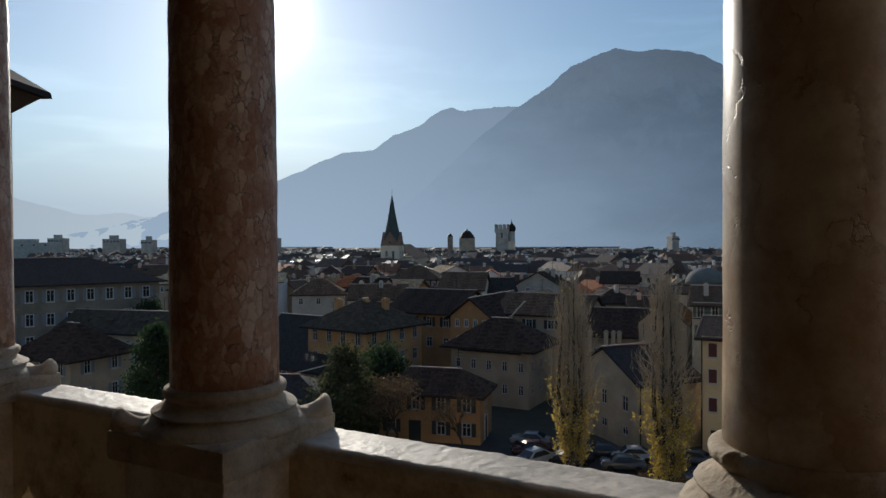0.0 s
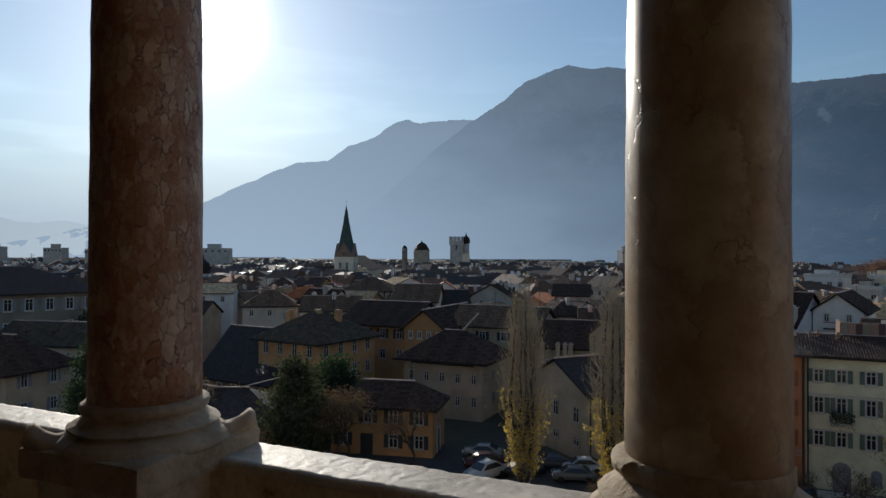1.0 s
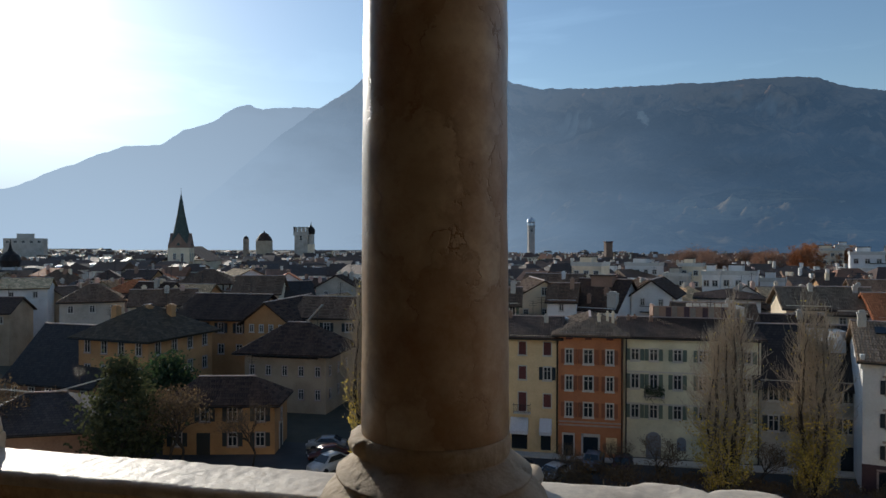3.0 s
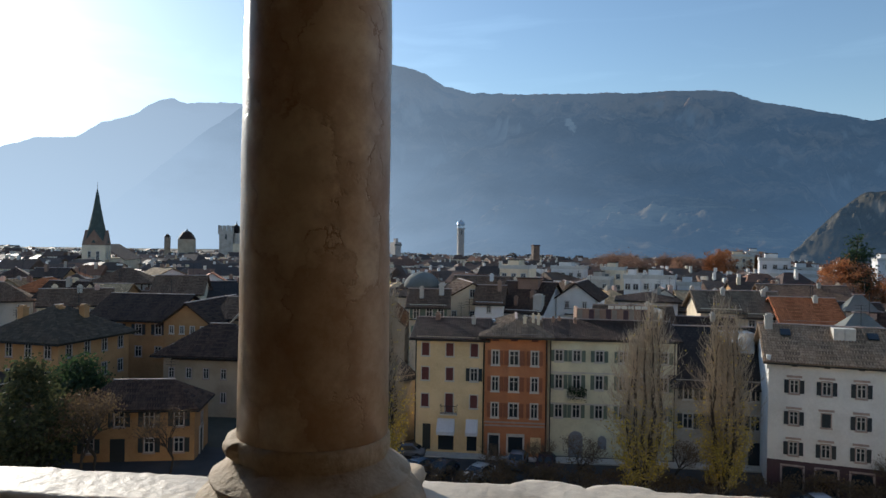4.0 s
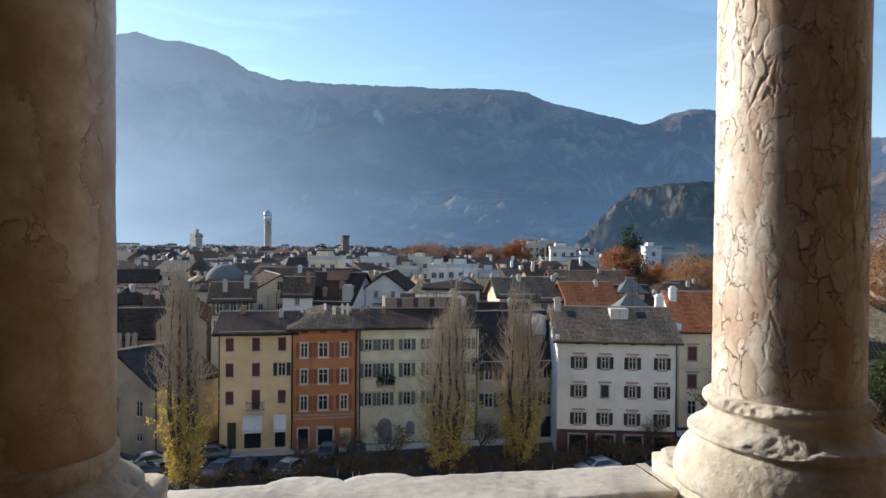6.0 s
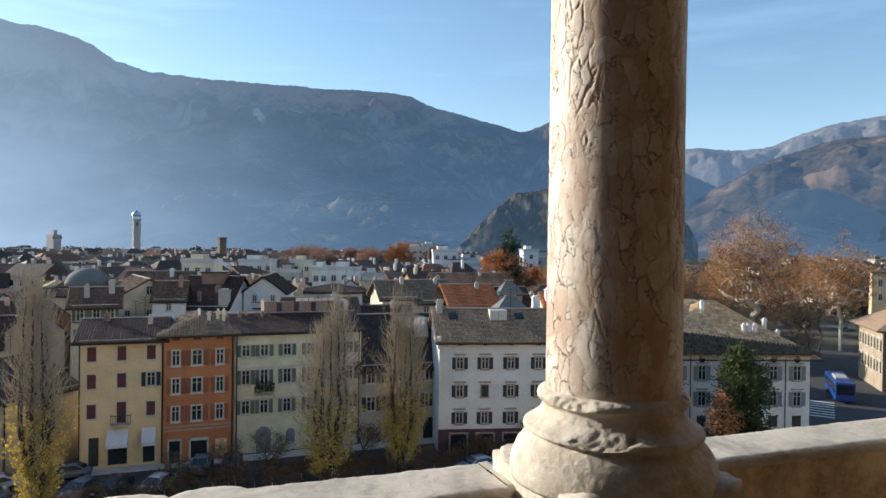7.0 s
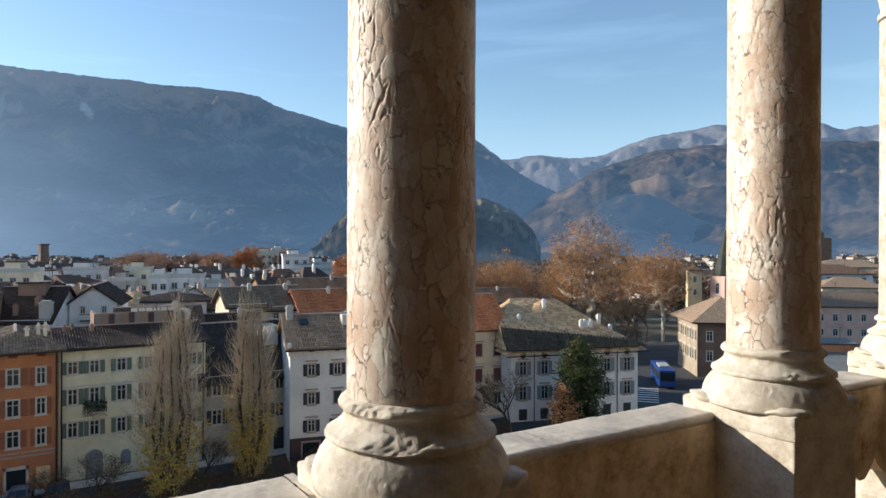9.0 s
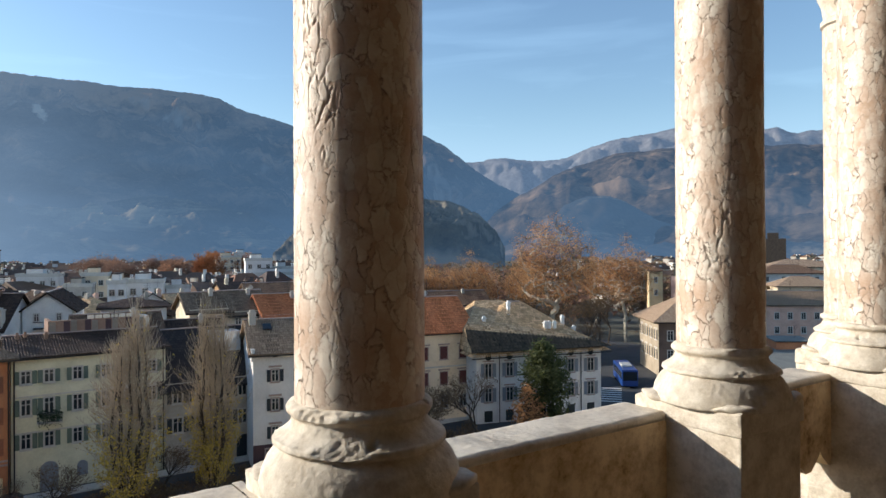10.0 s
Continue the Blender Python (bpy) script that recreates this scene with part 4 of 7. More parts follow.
def window(parent, x, z, w, h, style, flip=False, m=None):
    """A window on a front wall (plane y = 0, facing -y): surround, glass with sash bars, and shutters open beside or closed over it."""
    key = (round(w, 2), round(h, 2), style)
    if key not in WINDOW:
        trim, shut, closed, lintel = style
        bm = bmesh.new()
        k = 0.09
        box(bm, -w / 2 - k, -w / 2, -0.07, 0.02, -k, h + k)
        box(bm, w / 2, w / 2 + k, -0.07, 0.02, -k, h + k)
        box(bm, -w / 2, w / 2, -0.07, 0.02, h, h + k)
        box(bm, -w / 2 - k - 0.05, w / 2 + k + 0.05, -0.13, 0.02, -k - 0.06, 0)
        if lintel:
            box(bm, -w / 2 - 0.28, w / 2 + 0.28, -0.14, 0.02, h + 0.22, h + 0.40)
        sur = bpy.data.meshes.new("surround")
        bm.to_mesh(sur), bm.free()
        sur.materials.append(M[trim])
        bm = boxes((-w / 2, w / 2, -0.012, 0.02, 0, h))
        pane = bpy.data.meshes.new("pane")
        bm.to_mesh(pane), bm.free()
        pane.materials.append(M["glass"])
        bm = boxes((-0.05, 0.05, -0.04, 0, 0, h), (-w / 2, w / 2, -0.04, 0, h * 0.66, h * 0.66 + 0.06), (-w / 2, -w / 2 + 0.07, -0.04, 0, 0, h), (w / 2 - 0.07, w / 2, -0.04, 0, 0, h), (-w / 2, w / 2, -0.04, 0, h - 0.07, h), (-w / 2, w / 2, -0.04, 0, 0, 0.08))
        sash = bpy.data.meshes.new("sash")
        bm.to_mesh(sash), bm.free()
        sash.materials.append(M["sash"])
        leafs = None
        if shut:
            bm = bmesh.new()
            sw = w / 2
            steps = int(h / 0.09)                        # louvred leaf, one zigzag face
            prof = [(-0.07, 0.0)] + [(-0.10 - 0.022 * (q % 2), h * q / (2 * steps)) for q in range(2 * steps + 1)] + [(-0.07, h)]
            lf = [bm.verts.new((0, py, pz)) for py, pz in prof]
            rt = [bm.verts.new((sw, py, pz)) for py, pz in prof]
            for q in range(len(prof)):
                e = (q + 1) % len(prof)
                bm.faces.new((lf[q], lf[e], rt[e], rt[q]))
            bm.faces.new(lf[::-1])
            bm.faces.new(rt)
            bmesh.ops.recalc_face_normals(bm, faces=bm.faces[:])
            leafs = bpy.data.meshes.new("shutter")
            bm.to_mesh(leafs), bm.free()
            leafs.materials.append(M[shut])
        WINDOW[key] = sur, pane, sash, leafs
    sur, pane, sash, leafs = WINDOW[key]
    o = again("window", sur, parent, (m or Matrix.Identity(4)) @ pose(x, -0.004, z))
    closed = style[2]
    again("pane", pane, o)
    if not closed:
        again("sash", sash, o)
    if leafs:
        if closed:
            again("shutter", leafs, o, pose(-w / 2, 0.07, 0))
            again("shutter", leafs, o, pose(0.005, 0.07, 0))
        else:
            again("shutter", leafs, o, pose(-w - 0.10, -0.004, 0))
            again("shutter", leafs, o, pose(w / 2 + 0.10, -0.004, 0))
    return o


CHIMNEY = {}


def chimney(parent, x, y, z, h, size=0.6, mat="pink"):
    key = (round(h, 1), size, mat)
    if key not in CHIMNEY:
        s = size / 2
        bm = boxes((-s, s, -s, s, -1.0, h, 0.03), (-s - 0.08, s + 0.08, -s - 0.08, s + 0.08, h, h + 0.12), (-s * 0.7, s * 0.7, -s * 0.7, s * 0.7, h + 0.12, h + 0.35))
        CHIMNEY[key] = bpy.data.meshes.new("chimney")
        bm.to_mesh(CHIMNEY[key]), bm.free()
        CHIMNEY[key].materials.append(M[mat])
    return again("chimney", CHIMNEY[key], parent, pose(x, y, z))


def house(x, y, w, d, eave, rise, kind, wall, roof, label, yaw=0.0, over=0.6, base=GROUND, group="", category="house", name="house", detail=True):
    """A house whose front wall's middle stands at (x, y); yaw turns it to the left. Returns its root and wall height."""
    root = thing(name, pose(x, y, base, 0, 0, yaw), label, category, group)
    h = eave - base
    part("wall", walls_mesh(w, d, h, rise, kind), M[wall], root)
    rf = part("roof", roof_mesh(w, d, rise, over, kind), M[roof], root)
    rf.matrix_local = pose(0, 0, h + 0.02)
    if y < 128 and abs(x) < 100 and roof not in ("roof_flat", "roof_black", "roof_metal"):
        me = cover_tiles(roof_slopes(w, d, rise, over, kind), x * 7 + y)
        tagged(link_mesh("cover_tiles", me, M[roof], rf), kind="stuff")
    if detail:
        long = w >= d
        if kind == "hip":
            run = abs(w - d) / 2 + 0.4
        else:
            run = (w if kind == "gable_x" else d) / 2 + over
        if kind == "gable_x" or (kind == "hip" and long):
            bx = (-run, run, d / 2 - 0.14, d / 2 + 0.14)
        else:
            bx = (-0.14, 0.14, d / 2 - run, d / 2 + run)
        if kind != "lean":
            part("ridge", boxes((*bx, h + rise - 0.02, h + rise + 0.12, 0.04)), M["trim_red"], root)
        if kind != "gable_y":
            dz = h - over * rise / (min(w, d) / 2 + 0.01) * 0.9
            part("gutter", boxes((-w / 2 - over, w / 2 + over, -over - 0.12, -over + 0.0, dz - 0.2, dz - 0.06)), M["iron"], root)
        ax, ay = w * 0.22, d * 0.55
        bm = boxes((ax - 0.025, ax + 0.025, ay - 0.025, ay + 0.025, h + rise * 0.5, h + rise + 2.2), *[(ax - 0.5, ax + 0.5, ay - 0.015, ay + 0.015, h + rise + q, h + rise + q + 0.03) for q in (1.5, 1.8, 2.1)])
        part("antenna", bm, M["iron"], root)
    return root, h


def row_of(root, w, z, cols, ww, wh, style, margin=None, skip=(), m=None):
    margin = w / cols / 2 if margin is None else margin
    for i in range(cols):
        if i in skip:
            continue
        xx = -w / 2 + margin + (w - 2 * margin) * (i / max(1, cols - 1))
        window(root, xx, z, ww, wh, style, m=m)


def pipe(root, x, h, r=0.06):
    bm = bmesh.new()
    lathe(bm, [(r, 0), (r, h)], 8, x, -0.12)
    part("drainpipe", bm, M["iron"], root)


def cornice(root, w, z, mat, t=0.16):
    part("cornice", boxes((-w / 2 - 0.02, w / 2 + 0.02, -t, 0.02, z, z + 0.28)), M[mat], root)


RED_CLOSED = ("trim", "shutter_red", True, False)
RUST_OPEN = ("trim", "shutter_orange", False, False)
GREEN_OPEN = ("trim", "shutter_green", False, False)
DARK_OPEN = ("trim_red", "shutter_dark", False, True)
BARE = ("trim", "", False, False)
GREY_OPEN = ("trim_red", "shutter_grey", False, True)

# --- yellow house: closed dark red shutters, balcony, pale awnings
root, h = house(-5.95, 70, 7.4, 10.5, -7.95, 1.45, "gable_x", "yellow", "roof_dark", "yellow plastered house with closed dark red shutters")
for z in (10.4, 7.8, 4.95):
    row_of(root, 7.4, z, 3, 0.76, 1.35, RED_CLOSED, 1.1, skip=(2,) if z == 7.8 else (1,) if z == 4.95 else ())
window(root, 2.6, 7.8, 0.76, 1.35, ("trim", "shutter_dark", False, False))
window(root, 0, 4.4, 0.8, 2.0, RED_CLOSED)
bal = part("balcony", boxes((-0.9, 0.9, -0.8, 0, 4.25, 4.37)), M["trim"], root, "small balcony with an iron rail")
for k in range(13):
    part("bar", boxes((-0.88 + k * 0.145, -0.85 + k * 0.145, -0.8, -0.77, 4.36, 5.2)), M["iron"], bal)
part("handrail", boxes((-0.9, 0.9, -0.81, -0.76, 5.2, 5.25), (-0.9, -0.86, -0.8, 0, 5.2, 5.25), (0.86, 0.9, -0.8, 0, 5.2, 5.25)), M["iron"], bal)
part("door", boxes((-2.8, -1.95, -0.05, 0.02, 0.4, 3.1)), M["shutter_dark"], root)
for xa, ww in ((-0.3, 1.85), (2.45, 1.25)):
    bm = bmesh.new()
    vs = [bm.verts.new(p) for p in ((xa - ww / 2, -0.05, 3.75), (xa + ww / 2, -0.05, 3.75), (xa + ww / 2, -1.2, 2.6), (xa - ww / 2, -1.2, 2.6), (xa - ww / 2, -1.2, 2.25), (xa + ww / 2, -1.2, 2.25), (xa - ww / 2, -0.05, 2.3), (xa + ww / 2, -0.05, 2.3))]
    for f in ((0, 3, 2, 1), (3, 4, 5, 2), (0, 6, 4, 3), (1, 2, 5, 7)):
        bm.faces.new([vs[i] for i in f])
    part("awning", bm, M["awning"], root, "pale canvas awning")
    part("shop_window", boxes((xa - ww / 2 + 0.1, xa + ww / 2 - 0.1, -0.03, 0.02, 0.4, 2.6)), M["glass"], root)
pipe(root, -3.62, h)
pipe(root, 3.62, h)
cornice(root, 7.4, h - 0.3, "yellow")
chimney(root, 2.3, 3.6, h + 0.9, 0.7, 0.45, "grey")
chimney(root, -1.8, 4.6, h + 1.0, 0.8, 0.5, "brown")
part("skylight", boxes((2.2, 4.6, 7.4, 9.0, h + 0.75, h + 1.0), (2.3, 3.3, 7.5, 8.9, h + 1.0, h + 1.08), (3.5, 4.5, 7.5, 8.9, h + 1.0, h + 1.08)), M["roof_metal"], root, "low sheet-metal rooflights")

# --- orange house
root, h = house(1.05, 69.6, 6.5, 13.0, -7.45, 1.25, "hip", "orange", "roof_tan", "orange-red plastered narrow house with white sashes", over=0.7)
for z in (9.7, 6.95, 4.2):
    for xx, ww in ((-2.15, 0.72), (-0.2, 0.95), (1.95, 0.72)):
        window(root, xx, z, ww, 1.5, RUST_OPEN)
for z in (3.25, 3.6):
    part("band", boxes((-3.2, 3.2, -0.06, 0.02, z, z + 0.16)), M["trim_red"], root)
part("attic_vent", boxes((-0.55, 0.15, -0.03, 0.02, h - 0.75, h - 0.4)), M["shutter_red"], root)
part("attic_vent", boxes((1.6, 2.3, -0.03, 0.02, h - 0.75, h - 0.4)), M["shutter_red"], root)
part("attic_vent", boxes((-2.5, -1.8, -0.03, 0.02, h - 0.75, h - 0.4)), M["shutter_red"], root)
part("shop_door", boxes((-2.7, -1.7, -0.04, 0.02, 0, 2.3)), M["glass"], root)
part("shop_frame", boxes((-2.85, -2.7, -0.1, 0.02, 0, 2.5), (-1.7, -1.55, -0.1, 0.02, 0, 2.5), (-2.85, -1.55, -0.1, 0.02, 2.3, 2.5)), M["trim"], root)
part("shop_window", boxes((-0.7, 0.8, -0.04, 0.02, 0.5, 2.2)), M["glass"], root)
part("shop_surround", boxes((-0.9, -0.7, -0.1, 0.02, 0, 2.5), (0.8, 1.0, -0.1, 0.02, 0, 2.5), (-0.9, 1.0, -0.1, 0.02, 2.2, 2.5), (-0.9, 1.0, -0.1, 0.02, 0, 0.5)), M["trim"], root)
# the shop's lamplight put into a plain yellow panel
part("lit_shop", boxes((1.6, 2.7, -0.04, 0.02, 0.6, 2.2)), M["yellow"], root)
cornice(root, 6.4, h - 0.25, "trim_red")
chimney(root, 0.9, 2.2, h + 0.8, 0.7, 0.35, "cream")
chimney(root, 1.9, 5.6, h + 0.9, 0.5, 0.3, "cream")
chimney(root, 2.5, 5.8, h + 0.9, 0.5, 0.3, "cream")
pipe(root, 3.15, h)

# --- pale green house, wide
root, h = house(11.1, 71.0, 13.3, 11.0, -7.8, 1.35, "gable_x", "green", "roof_dark", "pale green plastered house with green-grey shutters", over=0.5)
for z, hh in ((10.05, 1.2), (7.15, 1.5), (4.1, 1.4)):
    for xx in (-5.5, -3.65, -1.3, 1.15, 3.2, 5.35):
        if z > 6 or xx != 3.2:
            window(root, xx, z, 0.8, hh, GREEN_OPEN)
for xx in (-3.65,):
    bal = part("balcony", boxes((xx - 1.0, xx + 1.0, -0.8, 0, 6.3, 6.42)), M["trim"], root, "balcony with an iron rail and hanging plants")
    for k in range(14):
        part("bar", boxes((xx - 0.97 + k * 0.148, xx - 0.94 + k * 0.148, -0.8, -0.77, 6.4, 7.3)), M["iron"], bal)
    part("handrail", boxes((xx - 1.0, xx + 1.0, -0.82, -0.75, 7.3, 7.35)), M["iron"], bal)
    rb = random.Random(3)
    plants = link_mesh("hanging_plant", leaves([Vector((xx + rb.uniform(-1.0, 1.0), -0.78 + rb.gauss(0, 0.12), 6.9 + rb.gauss(0, 0.35))) for _ in range(420)], 0.09, rb), M["leaf_green"], bal, "dark green plants hanging over the rail")
    tagged(plants, "dark green plants hanging over the rail", kind="stuff")
for z in (5.5, 8.8):
    part("band", boxes((-6.5, 6.5, -0.05, 0.02, z, z + 0.14)), M["trim"], root)
for xx, ww, hh in ((-3.65, 1.5, 2.7), (4.0, 1.3, 2.4), (-0.9, 0.9, 1.4)):
    bm = bmesh.new()
    pts = [(-ww / 2, 0), (ww / 2, 0)] + [(ww / 2 * math.cos(math.pi * k / 10), hh - ww / 2 + ww / 2 * math.sin(math.pi * k / 10)) for k in range(11)]
    f0 = [bm.verts.new((xx + p, -0.03, z + (0.9 if ww < 1 else 0))) for p, z in pts]
    bm.faces.new(f0[::-1])
    bmesh.ops.recalc_face_normals(bm, faces=bm.faces[:])
    ex = bmesh.ops.extrude_face_region(bm, geom=bm.faces[:])
    bmesh.ops.translate(bm, verts=[v for v in ex["geom"] if isinstance(v, bmesh.types.BMVert)], vec=(0, -0.05, 0))
    part("arched_door", bm, M["shutter_grey"], root)
pipe(root, -6.4, h)
pipe(root, 6.4, h)
part("roof_terrace", boxes((-3.2, 5.3, 5.6, 5.9, h + 0.6, h + 2.6), (-3.2, -2.9, 5.9, 9.5, h + 0.3, h + 2.6), (5.0, 5.3, 5.9, 9.5, h + 0.3, h + 2.6)), M["brown"], root, "brown boarded parapet of a roof terrace")
for k in range(13):
    part("terrace_board", boxes((-3.1 + k * 0.64, -2.55 + k * 0.64, 5.56, 5.62, h + 0.7, h + 2.5 + 0.1 * (k % 2))), M[("dun", "brown", "maroon")[k % 3]], root)
for k in range(6):
    part("glass_panel", boxes((0.4 + k * 0.75, 1.05 + k * 0.75, 6.2, 6.3, h + 1.2, h + 2.95)), M["roof_metal"], root)
part("glass_roof", boxes((5.9, 9.4 - 3.0, 6.0, 8.6, h + 1.0, h + 2.6)), M["roof_metal"], root)
for xx, yy in ((-5.9, 4.4), (-5.2, 4.9), (-3.5, 4.2), (6.0, 4.6)):
    chimney(root, xx, yy, h + 0.9, 0.5, 0.32, "brown")

# --- narrow lower house between, steep dark roof
root, h = house(22.15, 70.5, 9.1, 12.0, -11.75, 4.9, "gable_x", "grey", "roof_black", "lower grey house with a steep dark roof", over=0.7)
for z in (6.6, 3.6):
    row_of(root, 9.1, z, 4, 0.95, 1.55, ("sash", "shutter_dark", False, False), 1.2)
# flat dark face stands in for the shade inside the gateway
bm = bmesh.new()
pts = [(-0.9, 0), (0.9, 0)] + [(0.9 * math.cos(math.pi * k / 10), 1.5 + 0.9 * math.sin(math.pi * k / 10)) for k in range(11)]
bm.faces.new([bm.verts.new((3.6 + p, -0.04, z)) for p, z in pts])
part("archway", bm, M["glass"], root, "arched gateway with its inner shade as a flat dark face")
part("roof_terrace", boxes((1.2, 4.2, 3.0, 6.0, h + 2.2, h + 4.6)), M["roof_metal"], root, "small glazed roof terrace")

# --- white house with dark shutters and maroon ground floor
root, h = house(30.25, 62.74, 12.0, 10.5, -8.35, 2.75, "gable_x", "white", "roof_tan", "white plastered house with black-green shutters and maroon ground floor", yaw=-14, over=0.5)
for z in (9.0, 6.1, 3.3):
    for k, xx in enumerate((-3.85, -1.2, 1.55, 4.5)):
        st = ("trim_red", "shutter_dark", True, True) if (k, z) == (1, 6.1) else DARK_OPEN
        window(root, xx, z, 0.72, 1.22, st)
part("ground_floor", boxes((-6.02, 6.02, -0.08, 0.02, 0, 2.75)), M["maroon"], root, "dark maroon rendered ground floor")
for xx in (-3.9, -1.1, 1.7, 4.6):
    bm = bmesh.new()
    pts = [(-0.85, 0), (0.85, 0)] + [(0.85 * math.cos(math.pi * k / 10), 1.85 + 0.4 * math.sin(math.pi * k / 10)) for k in range(11)]
    bm.faces.new([bm.verts.new((xx + p, -0.10, z)) for p, z in pts])
    part("shop_window", bm, M["glass"], root)
    part("shop_frame", boxes((xx - 1.02, xx - 0.85, -0.14, 0.02, 0, 2.2), (xx + 0.85, xx + 1.02, -0.14, 0.02, 0, 2.2), (xx - 1.02, xx + 1.02, -0.14, 0.02, 2.26, 2.42)), M["trim_red"], root)
for xx in (-3.85, -1.2, 1.55, 4.5):
    part("attic_vent", boxes((xx - 0.25, xx + 0.25, -0.03, 0.02, h - 0.6, h - 0.38)), M["shutter_dark"], root)
dz = h + 0.02
part("dormer", boxes((-0.15, 0.75, 3.1, 4.6, dz + 1.5, dz + 2.75), (0.8, 1.7, 3.1, 4.6, dz + 1.5, dz + 2.75)), M["trim"], root, "pale twin roof hatch")
for xx in (-4.2, 3.2):
    bm = boxes((-0.45, 0.45, -0.5, 0.5, 0.0, 0.14))
    o = part("skylight", bm, M["glass"], root)
    o.matrix_local = pose(xx, 3.7, dz + 3.7 * 2.75 / 5.25 + 0.1, 27.6, 0, 0)
    part("skylight_frame", boxes((-0.52, 0.52, -0.57, -0.5, 0, 0.18), (-0.52, 0.52, 0.5, 0.57, 0, 0.18), (-0.52, -0.45, -0.5, 0.5, 0, 0.18), (0.45, 0.52, -0.5, 0.5, 0, 0.18)), M["iron"], root).matrix_local = o.matrix_local.copy()
pipe(root, 5.9, h)
chimney(root, -5.6, 4.6, h + 2.2, 1.3, 0.7, "grey")
chimney(root, 5.5, 5.6, h + 2.4, 1.5, 0.8, "white")
part("gable_parapet", boxes((-6.2, -5.85, -0.3, 0.2, h - 0.9, h + 0.35)), M["white"], root)

# --- cream house with red roof
root, h = house(49.3, 70.6, 14.0, 12.0, -8.7, 4.0, "gable_x", "cream", "roof_red", "cream plastered house with a bright red tiled roof", yaw=-12, over=0.5)
for z, st in ((8.0, ("trim_red", "shutter_red", True, True)), (4.7, ("trim_red", "shutter_red", True, True)), (1.6, BARE)):
    row_of(root, 14.0, z, 5, 1.0, 1.6, st, 1.5)
part("gable_parapet", boxes((-7.3, -6.9, -0.3, 12.3, h - 0.5, h + 0.6)), M["white"], root)
part("band", boxes((-7.0, 7.0, -0.06, 0.02, 6.9, 7.1)), M["trim"], root)
chimney(root, -6.5, 4.6, h + 3.0, 1.4, 0.8, "white")
chimney(root, 2.0, 7.6, h + 2.8, 1.6, 0.5, "white")
chimney(root, 3.2, 7.6, h + 2.8, 1.6, 0.5, "white")
pipe(root, 6.9, h)

# --- long white palace with stone-tiled hip roof
root, h = house(62.6, 63.0, 18.0, 17.0, -11.2, 5.6, "hip", "white", "roof_stone", "long white palace with grey shutters and a mossy stone roof", yaw=-17.5, over=1.0, name="palace")
for z, hh in ((5.9, 1.75), (2.75, 1.75)):
    row_of(root, 18.0, z, 6, 0.95, hh, GREY_OPEN, 1.6)
for k in range(6):
    xx = -9.0 + 1.6 + 14.8 * k / 5
    bm = bmesh.new()
    lathe(bm, [(0.42, 0), (0.42, 0.06)], 20)
    o = part("round_window", bm, M["glass"], root)
    o.matrix_local = pose(xx, 0.0, h - 0.75, 90, 0, 0)
    bm = boxes((xx - 0.55, xx + 0.55, -0.05, 0.02, 0.2, 1.6))
    part("ground_window", bm, M["shutter_dark"], root)
for xx in (-5.9, 0.1, 5.9):
    pipe(root, xx, h)
cornice(root, 18.0, h - 0.35, "timber", 0.4)
for xx, yy, zz in ((-6, 5.0, 2.6), (-1.5, 7.0, 4.4), (2.4, 3.4, 1.8), (3.0, 3.4, 1.8), (3.8, 3.4, 1.8), (5.6, 4.5, 2.4), (-9.2, 9.5, 1.2), (-8.4, 9.5, 1.2), (9.6, 8.5, 0.4)):
    chimney(root, xx, yy, h + zz, 1.1, 0.45, "white")
part("dormer", boxes((-5.6, -4.4, 3.4, 5.4, h + 1.2, h + 2.2)), M["timber"], root)

old = next(o for o in root.children if o.name.startswith("roof"))
bm = bmesh.new()
uv = bm.loops.layers.uv.new("UVMap")
E = [(-10, -1, 0), (10, -1, 0), (10, 18, 0), (-10, 18, 0)]
B = [(-9.6, 2.6, 2.6), (8.6, 0.4, 0.55)]
R = [(-5.0, 11.0, 5.6), (-1.0, 11.0, 5.6)]
for face in ((B[0], B[1], R[1], R[0]), (B[1], E[1], E[2], R[1]), (E[2], E[3], R[0], R[1]), (E[3], E[0], B[0], R[0])):
    f = bm.faces.new([bm.verts.new(q) for q in face])
    f.normal_update()
    along = (Vector(face[1]) - Vector(face[0])).normalized()
    for lp in f.loops:
        d = lp.vert.co - Vector(face[0])
        lp[uv].uv = (d.dot(along), d.dot(f.normal.cross(along)))
bmesh.ops.recalc_face_normals(bm, faces=bm.faces[:])
bmesh.ops.solidify(bm, geom=bm.faces[:], thickness=0.12)
bm.to_mesh(old.data)
bm.free()
slabs = [[Vector(q) for q in face] for face in ((B[0], B[1], R[1], R[0]),)]
tagged(link_mesh("stone_slabs", cover_tiles(slabs, 5, 0.46, 0.5, 0.045, 0.02), M["roof_stone"], old, "uneven pale stone roof slabs"), "uneven pale stone roof slabs", kind="stuff")
bm = bmesh.new()
uv = bm.loops.layers.uv.new("UVMap")
f = bm.faces.new([bm.verts.new(q) for q in (E[0], E[1], B[1], B[0])])
for lp in f.loops:
    lp[uv].uv = (lp.vert.co.x, lp.vert.co.z * 1.5)
bmesh.ops.solidify(bm, geom=bm.faces[:], thickness=0.12)
# lower front slope in darker tiles than the rest of the roof
eaves = part("eaves_slope", bm, M["roof_patch"], root, "dark lower slope of the roof")
eaves.matrix_local = pose(0, 0, h + 0.02)
low = cover_tiles([[Vector(q) for q in (E[0], E[1], B[1], B[0])]], 6, 0.44, 0.45, 0.05, 0.03)
